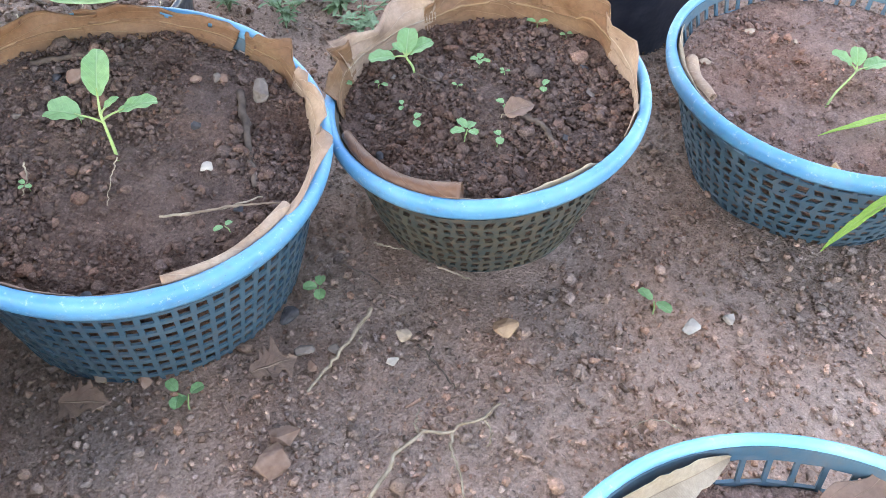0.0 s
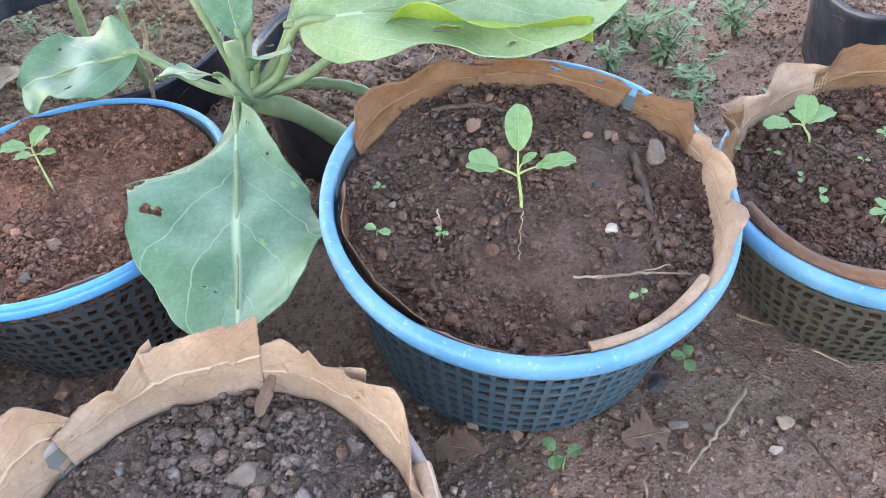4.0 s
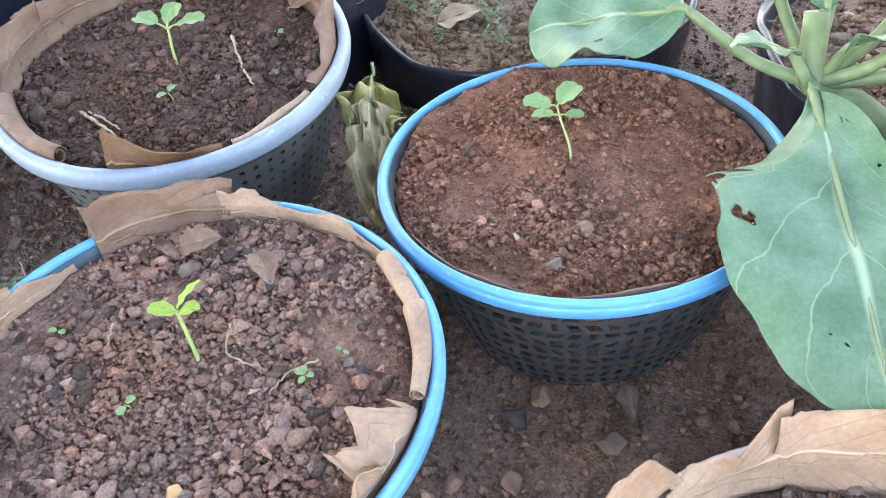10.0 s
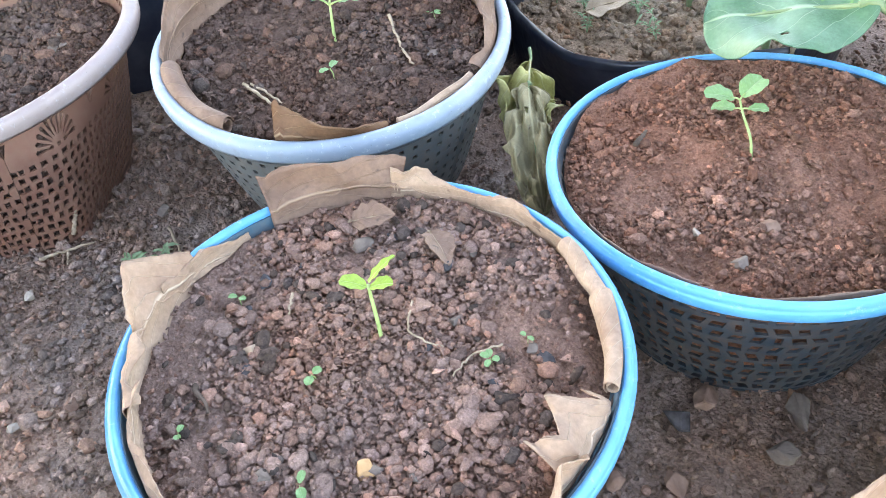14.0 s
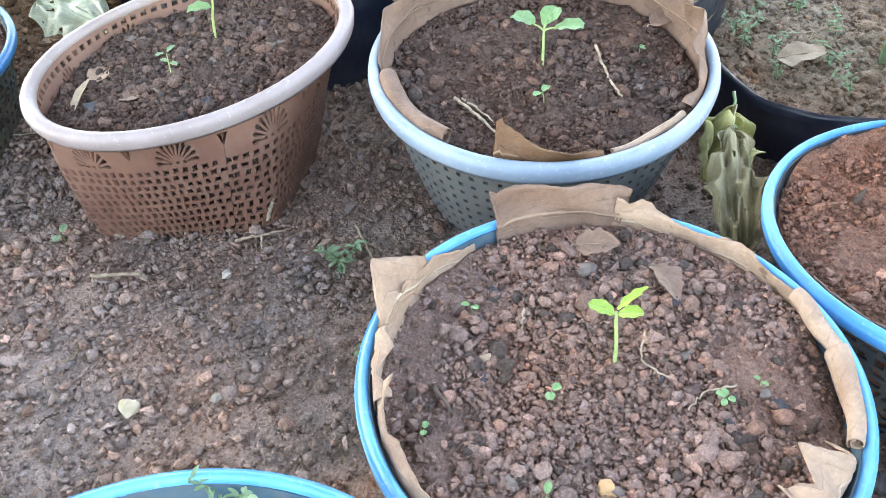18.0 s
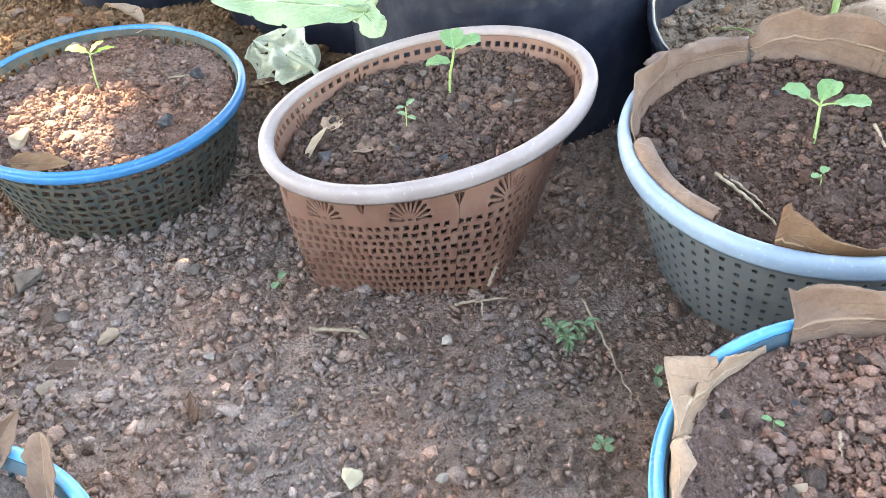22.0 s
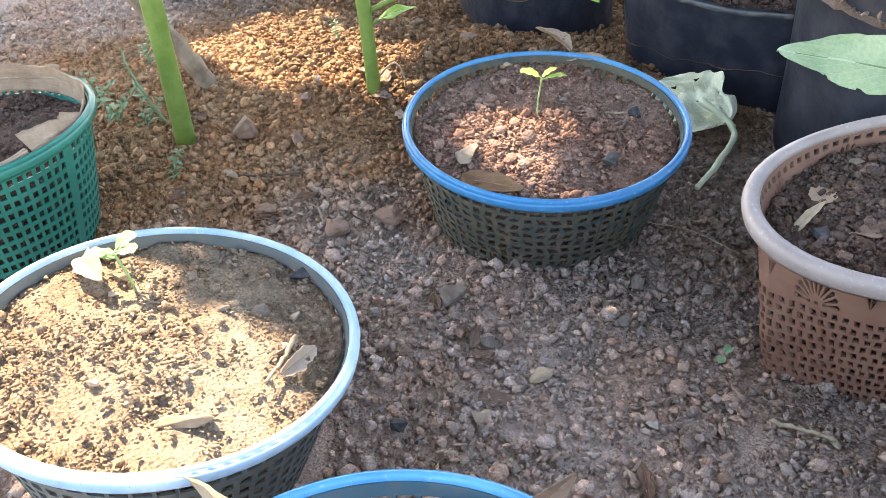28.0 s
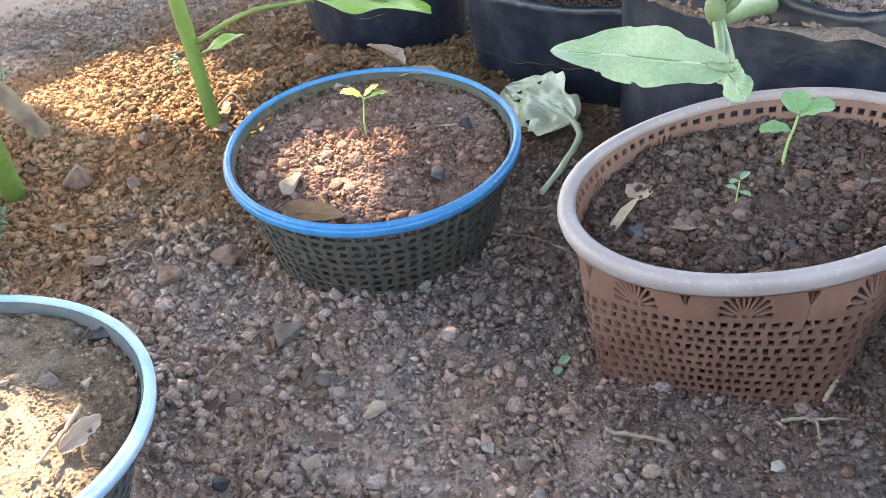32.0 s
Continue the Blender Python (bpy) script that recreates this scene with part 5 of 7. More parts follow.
seedling(on("F", -0.666, 0.469), 0.030, (-0.022, 0.020), [(205, 20, 0.022, 0.019, 0.005, 1.0, 0.15), (70, 40, 0.022, 0.019, 0.004, 1.0, 0.2), (190, -5, 0.017, 0.013, 0.005, 0.75, 0.1), (20, 10, 0.014, 0.011, 0.005, 0.75, 0.1)],
         "small pale green seedling leaning on red soil", SEED_LEAF, 0.0013)
seedling(on("G", -0.787, 0.193), 0.040, (-0.006, 0.004), [(205, 30, 0.016, 0.011, 0.002, 0.95, 0.05), (20, 45, 0.015, 0.011, 0.002, 0.95, 0.0), (60, 70, 0.020, 0.006, 0.003, 1.0, -0.1)],
         "lime-green seedling with narrow upright leaves", LIME_LEAF, 0.0016)
seedling(on("H", -1.04, 0.44), 0.030, (-0.006, 0.008), [(190, 22, 0.024, 0.021, 0.012, 0.9, 0.2), (98, 50, 0.020, 0.020, 0.006, 1.0, 0.1), (22, 24, 0.028, 0.022, 0.012, 0.9, 0.15), (110, 70, 0.015, 0.01, 0.003, 1.0, 0.0)],
         "bright green seedling with three broad leaves", SEED_LEAF, 0.0018)
seedling(on("I", -1.328, 0.27), 0.042, (0.004, 0.006), [(150, 48, 0.024, 0.023, 0.003, 1.0, 0.2), (50, 34, 0.027, 0.027, 0.003, 1.0, 0.2), (230, 4, 0.024, 0.021, 0.003, 0.62, 0.12)],
         "upright pale green seedling with round leaves", SEED_LEAF, 0.0017)
seedling(on("L", -1.486, -0.419), 0.036, (-0.004, -0.006), [(255, 14, 0.018, 0.015, 0.008, 0.9, 0.1), (120, 34, 0.02, 0.017, 0.005, 1.0, 0.2), (50, 28, 0.02, 0.017, 0.006, 1.0, 0.15), (240, 34, 0.016, 0.013, 0.003, 0.8, 0.1)],
         "sunlit pale green seedling with round leaves", SEED_LEAF, 0.0016)
seedling(on("M", -1.662, 0.016), 0.046, (0.004, 0.004), [(235, 34, 0.022, 0.016, 0.004, 1.0, 0.1), (70, 20, 0.022, 0.010, 0.006, 0.95, 0.0), (90, 45, 0.018, 0.010, 0.003, 1.0, 0.0)],
         "thin yellow-green seedling lit from behind", LIME_LEAF, 0.0013)
seedling(on("N", -1.863, -0.611), 0.05, (-0.012, -0.01), [(70, 24, 0.02, 0.012, 0.01, 1.0, 0.0), (250, 24, 0.02, 0.012, 0.01, 1.0, 0.0)],
         "yellow-green seedling in a green basket", LIME_LEAF, 0.0016)
seedling(on("I", -1.309, 0.203), 0.026, (0.001, 0.001), [(100, 30, 0.010, 0.006, 0.002, 1.0, 0.0), (280, 30, 0.010, 0.006, 0.002, 1.0, 0.0), (10, 10, 0.010, 0.006, 0.002, 0.55, 0.0), (190, 10, 0.009, 0.006, 0.002, 0.55, 0.0)],
         "thin grey-green sprout in dark soil", WEED_LEAF, 0.0008, "tiny sprouts")

B_SPROUTS = [(-0.089, 0.604, 12), (-0.048, 0.646, 10), (-0.056, 0.599, 10), (0.036, 0.618, 13), (-0.019, 0.544, 15), (0.02, 0.518, 19), (0.047, 0.511, 14), (0.057, 0.549, 13), (0.086, 0.578, 14),
             (0.093, 0.673, 15), (0.118, 0.652, 10), (0.058, 0.602, 8), (0.015, 0.586, 8), (-0.034, 0.566, 9)]
for i, (sx, sy, mm) in enumerate(B_SPROUTS):
    sprout(on("B", sx, sy), mm * 0.00085, i)
for i, (k, sx, sy, mm) in enumerate([("A", -0.349, 0.425, 14), ("A", -0.300, 0.439, 8), ("A", -0.148, 0.409, 10), ("A", -0.36, 0.475, 7), ("A", -0.283, 0.511, 10), ("G", -0.801, 0.150, 10), ("G", -0.762, 0.094, 10), ("G", -0.842, 0.081, 7),
                                     ("G", -0.884, 0.169, 8), ("G", -0.723, 0.216, 8), ("G", -0.714, 0.24, 6), ("H", -1.004, 0.397, 14), ("H", -0.985, 0.52, 10), ("J", -0.87, -0.03, 12), ("N", -1.95, -0.6, 14)]):
    sprout(on(k, sx, sy), mm * 0.001, 40 + i)
for i, (sx, sy, mm) in enumerate([(0.193, 0.451, 20), (-0.203, 0.356, 20), (-0.195, 0.345, 18), (-0.103, 0.46, 18), (-1.02, 0.24, 14), (-1.0, 0.16, 12), (-1.345, 0.057, 16)]):
    sprout((sx, sy, gz(sx, sy) + 0.002), mm * 0.001, 70 + i, "small green sprout on the bare ground", WEED_LEAF if i > 3 else None)
weed((-1.098, 0.217, gz(-1.098, 0.217)), 0.034, 3, 12, "low green weed beside a grey basket")
weed(on("J", -0.877, -0.024), 0.026, 5, 8, "small bushy weed at a blue rim")
weed(on("J", -0.916, -0.05), 0.02, 6, 8, "small bushy weed at a blue rim")
for i, (wx, wy, sz) in enumerate([(-0.17, 1.0, 0.06), (-0.13, 0.96, 0.05), (-0.22, 1.03, 0.05), (-0.28, 0.97, 0.04), (-0.10, 0.92, 0.04), (-0.04, 1.05, 0.05), (-0.2, 0.94, 0.035), (-0.38, 1.05, 0.05), (-0.33, 0.9, 0.03), (0.0, 0.86, 0.03), (-0.09, 0.86, 0.03)]):
    weed((wx, wy, gz(wx, wy)), sz * 1.35, 20 + i, 20, "feathery grey-green weed on bare soil")
for i, (wx, wy, sz) in enumerate([(-0.994, 0.74, 0.035), (-0.935, 0.72, 0.03), (-0.9, 0.8, 0.03), (-0.8, 0.76, 0.025), (-0.84, 0.70, 0.025), (-0.96, 0.83, 0.04), (-0.86, 0.9, 0.04), (-0.97, 0.72, 0.03), (-0.91, 0.68, 0.022), (-0.88, 0.74, 0.03), (-0.83, 0.82, 0.03), (-0.76, 0.72, 0.022), (-1.0, 0.8, 0.035), (-0.78, 0.85, 0.03)]):
    weed((wx, wy, 0.062), sz, 40 + i, 10, "small pale green weed in a black bag")
for i, (wx, wy, sz) in enumerate([(-2.10, -0.47, 0.07), (-2.05, -0.43, 0.05), (-2.2, -0.5, 0.06), (-2.3, -0.42, 0.05), (-1.90, -0.40, 0.04), (-2.16, -0.12, 0.03), (-2.5, -0.4, 0.06)]):
    weed((wx, wy, gz(wx, wy)), sz, 60 + i, 10, "small green weed among soil clods")


def grass_tuft(x, y, z, size, seed):
    rng = random.Random(seed)
    t = thing("grass_tuft", Matrix.Translation((x, y, z)), "tuft of thin green grass in a black bag", "grass", "grass tufts")
    for i in range(7):
        a = rng.uniform(0, 6.28)
        d = Vector((math.cos(a), math.sin(a), 0)) * size * rng.uniform(0.4, 1.0)
        put("blade", tube_mesh("blade", bend([(0, 0, -0.004), d * 0.3 + Vector((0, 0, size * 0.5)), d + Vector((0, 0, size * rng.uniform(0.3, 0.7)))], 10), np.linspace(0.0016, 0.0004, 10), 5), GREEN_STEM, t)


for i, (tx, ty) in enumerate([(-1.20, 0.60), (-1.16, 0.58), (-1.12, 0.63)]):
    grass_tuft(tx, ty, 0.105, 0.06, i)


# ---- cabbages and tall stems ----
def cabbage(stem_pts, crown, leaves, label, stem_r):
    base = Vector(stem_pts[0])
    p = thing("cabbage_plant", Matrix.Translation(base), label, "cabbage plant")
    pts = bend(stem_pts, 20)
    rad = [stem_r * (1.05 - 0.25 * i / 19) * (1.12 if i % 4 == 0 else 1.0) for i in range(20)]
    put("stem", tube_mesh("stem", [tuple(Vector(q) - base) for q in pts], rad, 12), STALK, p)
    for i, (start, ln, wd, yaw, pitch, roll, arch, mat, lab, peak, holes, nicks, *outline) in enumerate(leaves):
        s = Vector(start)
        c = Vector(crown)
        sag = (c + s) * 0.5 + Vector((0.006 * math.sin(i * 2.3), 0.006 * math.cos(i * 1.7), -0.006 - 0.05 * (c - s).length))
        d = (pose(0, 0, 0, 0, 0, yaw) @ pose(0, 0, 0, roll, -pitch, 0)).to_3x3() @ Vector((1, 0, 0))
        put("leaf_stalk", tube_mesh("leaf_stalk", [tuple(Vector(q) - base) for q in bend([c, sag, s, s + d * ln * 0.12], 14)], np.linspace(stem_r * 0.5, stem_r * 0.26, 14), 9), STALK, p)
        flat_leaf(s, ln, wd, yaw, pitch, mat, lab, roll, arch, 0.12, 11 + i, parent=p, peak=peak, blunt=0.48, holes=holes, ragged=0.1, wave=0.1, stalk=0.004, stalk_mat=STALK, nicks=nicks, res=3 if nicks else 2 if holes else 1, outline=outline[0] if outline else None)
    return p


DROOPING = ([(0, 0.003), (0.06, 0.009), (0.2, 0.036), (0.31, 0.062), (0.335, 0.056), (0.35, 0.068), (0.40, 0.0866), (0.44, 0.084), (0.54, 0.081), (0.69, 0.075), (0.81, 0.06), (0.9, 0.044), (0.96, 0.03), (1.0, 0.006)],
            [(0, 0.003), (0.07, 0.013), (0.21, 0.028), (0.35, 0.042), (0.47, 0.056), (0.61, 0.067), (0.77, 0.064), (0.88, 0.052), (0.95, 0.038), (1.0, 0.01)])
CROWN = (-0.528, 0.605, 0.150)
cabbage([(-0.446, 0.672, 0.01), (-0.438, 0.645, 0.06), (-0.452, 0.62, 0.102), (-0.49, 0.61, 0.135), CROWN, (-0.54, 0.62, 0.2)], CROWN, [
    ((-0.524, 0.572, 0.163), 0.266, 0.15, -68, -4, 2, 0.01, CABBAGE, "broad blue-green leaf with pale veins and insect holes", 2.0, 0, [(0.50, -0.86, 0.8), (0.515, -0.80, 0.9), (0.505, -0.74, 0.7), (0.395, -0.95, 1.3), (0.335, -0.95, 1.2), (0.14, 0.5, 0.5), (0.15, 0.6, 0.4), (0.2, -0.4, 0.25), (0.3, 0.72, 0.4), (0.42, 0.5, 0.25), (0.8, -0.4, 0.3), (0.82, -0.3, 0.3), (0.5, -0.2, 0.2), (0.25, -0.6, 0.25)], DROOPING),
    ((-0.46, 0.595, 0.235), 0.29, 0.13, 14, 6, 20, 0.05, MID_CABBAGE, "pale waxy leaf with a wavy edge", 1.0, 4, []),
    ((-0.40, 0.62, 0.225), 0.19, 0.10, 2, 4, -30, 0.05, LIME_LEAF, "yellow-green leaf seen from below", 1.0, 0, []),
    ((-0.632, 0.606, 0.19), 0.125, 0.11, 198, -6, -10, 0.1, CABBAGE, "blue-green leaf hanging over a black bag", 1.1, 2, []),
    ((-0.60, 0.66, 0.24), 0.26, 0.15, 150, 30, 0, 0.2, CABBAGE, "blue-green leaf rising from the crown", 1.1, 1, []),
    ((-0.53, 0.68, 0.27), 0.26, 0.16, 95, 45, 0, 0.25, CABBAGE, "upright blue-green leaf", 1.1, 1, []),
    ((-0.545, 0.592, 0.178), 0.06, 0.036, 230, 40, 10, 0.3, CABBAGE, "small young leaf in the crown", 1.0, 0, []),
    ((-0.512, 0.60, 0.186), 0.07, 0.04, 330, 48, -10, 0.3, CABBAGE, "small young leaf in the crown", 1.0, 0, []),
    ((-0.535, 0.625, 0.2), 0.08, 0.045, 120, 60, 0, 0.3, CABBAGE, "small young leaf in the crown", 1.0, 0, []),
    ((-0.47, 0.66, 0.26), 0.24, 0.15, 50, 40, 0, 0.25, CABBAGE, "upright blue-green leaf", 1.1, 1, []),
], "large blue-green cabbage plant with drooping holed leaves", 0.0115)
stick([(-0.51, 0.628, 0.155), (-0.45, 0.65, 0.14), (-0.395, 0.657, 0.118)], 0.0055, 0.005, STALK, "cut pale green leaf stalk behind a basket", "leaf_stalk", "stalk")
CROWN2 = (-1.365, 0.222, 0.275)
cabbage([(-1.49, 0.45, 0.2), (-1.44, 0.33, 0.235), CROWN2, (-1.36, 0.22, 0.31)], CROWN2, [
    ((-1.291, 0.168, 0.272), 0.12, 0.043, 239, 13, -34, 0.06, PALE_CABBAGE, "pale green leaf with a chewed yellowing edge", 0.75, 0, [(0.5, 1.0, 1.2), (0.72, 1.0, 1.5), (0.85, -0.9, 1.0)]),
    ((-1.296, 0.166, 0.272), 0.028, 0.028, 20, -40, 12, 0.15, PALE_CABBAGE, "small drooping pale leaf tip", 0.8, 0, []),
    ((-1.38, 0.25, 0.33), 0.2, 0.12, 120, 55, 0, 0.2, CABBAGE, "upright green leaf", 1.0, 1, []),
    ((-1.34, 0.23, 0.33), 0.2, 0.12, 40, 50, 0, 0.2, CABBAGE, "upright green leaf", 1.0, 1, []),
    ((-1.39, 0.22, 0.33), 0.2, 0.12, 170, 60, 0, 0.2, CABBAGE, "upright green leaf", 1.0, 1, []),
], "cabbage plant growing in a tall black bag", 0.009)


def tall_stem(base, top, r, label, shoots, seed):
    b = Vector(base)
    p = thing("tall_plant", Matrix.Translation(b), label, "plant", "tall green stems")
    t = Vector(top) - b
    pts = bend([(0, 0, -0.02), t * 0.33 + Vector((0.004, 0.002, 0)), t * 0.7, t], 22)
    put("stem", tube_mesh("stem", pts, [r * (1.1 - 0.3 * i / 21) * (1.1 if i in (7, 8, 14) else 1) for i in range(22)], 12), GREEN_STEM, p)
    for i, (up, yaw, pitch, st, ln) in enumerate(shoots):
        s = Vector(pts[int(up * 21)])
        d = Vector((math.cos(radians(yaw)) * math.cos(radians(pitch)), math.sin(radians(yaw)) * math.cos(radians(pitch)), math.sin(radians(pitch))))
        e = s + d * st
        put("leaf_stalk", tube_mesh("leaf_stalk", bend([s, s + d * st * 0.5 + Vector((0, 0, st * 0.08)), e], 10), np.linspace(r * 0.42, r * 0.2, 10), 7), GREEN_STEM, p)
        flat_leaf(b + e, ln, ln * 0.5, yaw, pitch - 15, LIME_LEAF, "bright green leaf lit from behind", 8, 0.2, 0.15, seed + i, parent=p, ragged=0.06, wave=0.07, stalk=0.003, stalk_mat=GREEN_STEM)


tall_stem((-1.986, -0.38, 0.038), (-1.975, -0.36, 0.55), 0.013, "thick fresh green plant stem with few leaves", [(0.42, -100, 40, 0.06, 0.09), (0.7, 60, 45, 0.08, 0.12), (0.9, 200, 45, 0.08, 0.12)], 1)
tall_stem((-1.96, -0.108, 0.04), (-1.975, -0.108, 0.5), 0.0095, "slender fresh green plant stem with side shoots", [(0.28, 70, 40, 0.022, 0.055), (0.30, 68, 12, 0.17, 0.15), (0.46, 110, 50, 0.03, 0.06), (0.75, -60, 45, 0.08, 0.12)], 2)
stick([(-1.96, -0.12, 0.055), (-1.96, -0.075, 0.09), (-1.955, -0.06, 0.06), (-1.95, -0.045, 0.045)], 0.0016, 0.0012, TWIG, "thin pale stalk leaning at a green stem")
stick([(-2.01, -0.40, 0.05), (-2.02, -0.425, 0.12), (-2.03, -0.43, 0.16)], 0.0022, 0.0012, STALK, "thin green side stalk beside a thick stem", "stalk", "stalk")
stick([(-2.13, -0.325, 0.03), (-2.16, -0.36, 0.10), (-2.2, -0.42, 0.20)], 0.016, 0.011, BARK, "leaning grey-brown woody stump", "stump", "stump", 12, 0.002)

# ---- loose leaves, sticks and stones in the baskets ----
flat_leaf(on("D", 0.086, 0.192, 0.014), 0.092, 0.021, 24, 4, STRAW_LEAF, "straw-coloured dry leaf curled inside a blue rim", 40, 0.03, 0.8, 3)
flat_leaf(on("D", 0.212, 0.202, 0.012), 0.09, 0.05, -6, 3, DARK_LEAF, "dark brown dry leaf lying on soil", 10, 0.05, 0.3, 4)
flat_leaf(Vector((-1.172, -0.214, 0.128)), 0.052, 0.017, 72, 48, DARK_LEAF, "grey-brown curled dry leaf standing at a blue rim", 78, 0.1, 0.7, 5)
flat_leaf(Vector((-1.118, -0.190, 0.118)), 0.058, 0.02, 130, 68, DARK_LEAF, "grey-brown folded dry leaf standing at a blue rim", 0, 0.05, 0.6, 6, peak=1.2, blunt=0.35)
flat_leaf(Vector((-1.20, -0.36, 0.128)), 0.08, 0.025, 200, 12, STRAW_LEAF, "pale dry leaf reaching over a blue rim", 60, 0.1, 0.8, 7)
flat_leaf(on("I", -1.355, 0.113, -0.006), 0.038, 0.009, 80, 62, STRAW_LEAF, "thin curved dry leaf standing in dark soil", 20, 0.35, 0.6, 8)
flat_leaf(on("I", -1.325, 0.15, 0.003), 0.035, 0.018, 60, 5, DARK_LEAF, "small brown dry leaf on soil", 0, 0.1, 0.4, 9)
flat_leaf(on("I", -1.372, 0.15, 0.003), 0.03, 0.022, 120, 15, TAN_LEAF, "small tan dry leaf at the rim", 0, 0.1, 0.4, 10)
flat_leaf(on("M", -1.790, 0.118, 0.000), 0.055, 0.028, -150, 34, TAN_LEAF, "tan dry leaf standing at a deep blue rim", 20, 0.2, 0.7, 11)
flat_leaf(on("M", -1.765, 0.10, 0.003), 0.05, 0.026, 60, 6, TAN_LEAF, "tan dry leaf lying along a deep blue rim", 0, 0.1, 0.4, 12)
flat_leaf(on("M", -1.575, -0.105, 0.002), 0.07, 0.02, 40, 5, RUST_LEAF, "rusty brown dry leaf glowing at a sunlit rim", 40, 0.05, 0.8, 13)
flat_leaf(on("L", -1.385, -0.30, 0.004), 0.04, 0.015, -60, 2, DEAD_LEAF, "pale dry leaf curled at a pale blue rim", 30, 0.1, 1.2, 14)
flat_leaf(on("L", -1.35, -0.318, 0.004), 0.035, 0.014, 120, 4, DEAD_LEAF, "rolled pale dry leaf at a pale blue rim", 50, 0.1, 1.5, 15)
flat_leaf(on("L", -1.53, -0.46, 0.004), 0.05, 0.022, 20, 8, STRAW_LEAF, "crumpled pale dry leaf in the sun", 20, 0.1, 0.9, 16)
flat_leaf(on("G", -0.868, 0.262, 0.006), 0.03, 0.02, 30, 20, DARK_LEAF, "small folded brown leaf piece on soil", 20, 0.2, 0.5, 17)
flat_leaf(on("G", -0.815, 0.28, 0.006), 0.035, 0.022, -30, 14, DARK_LEAF, "small dark leaf piece on soil", -15, 0.2, 0.5, 18)
flat_leaf(on("B", 0.055, 0.535, 0.006), 0.026, 0.018, 20, 20, DARK_LEAF, "dark curled leaf scrap on soil", 20, 0.3, 0.6, 19)
flat_leaf(on("H", -1.0, 0.56, 0.006), 0.03, 0.02, 70, 20, DARK_LEAF, "grey leaf scrap on soil", 20, 0.3, 0.4, 20)
flat_leaf(on("E", -0.40, 0.285, 0.004), 0.034, 0.010, 80, 34, DARK_LEAF, "narrow brown leaf scrap standing in soil", 20, 0.2, 0.4, 21)
stick([(-0.520 + 0.006 * math.cos(a), 0.241 + 0.003 * math.sin(a), 0.132 + 0.008 * math.sin(a)) for a in (0.4, 1.4, 2.4, 3.4, 4.4, 5.4, 6.2)], 0.0018, 0.0014, STRAW_LEAF, "curled end of a dry leaf stalk in a basket", "leaf_stalk", "stalk")
# yellow blades over the rim of one basket
flat_leaf(on("C", 0.43, 0.50, 0.03), 0.13, 0.016, 196, -8, LIME_LEAF, "yellow-green narrow leaf bent over a blue rim", 30, 0.25, 0.3, 22, "fresh_leaf", "leaf")
flat_leaf(on("C", 0.46, 0.59, 0.03), 0.12, 0.012, 188, -8, LIME_LEAF, "yellow-green narrow leaf over brown soil", 20, 0.05, 0.3, 23, "fresh_leaf", "leaf")

E_CLODS = [(-0.46, 0.263, 22), (-0.389, 0.238, 34), (-0.33, 0.278, 24), (-0.309, 0.258, 20), (-0.37, 0.288, 16), (-0.421, 0.262, 18), (-0.35, 0.235, 22), (-0.44, 0.235, 20), (-0.48, 0.235, 18), (-0.38, 0.20, 26), (-0.33, 0.21, 22), (-0.45, 0.19, 24), (-0.302, 0.212, 34), (-0.318, 0.236, 17), (-0.296, 0.245, 20)]
for i, (cx, cy, mm) in enumerate(E_CLODS):
    stone(cx, cy, mm * 0.00056, STONE_GREY if i % 4 == 1 else ASH_CLOD, "ashy grey crumbly clod on dark soil", (1, 0.85, 0.75), i * 40, on("E", cx, cy).z - 0.003, "clod", "clod", i)
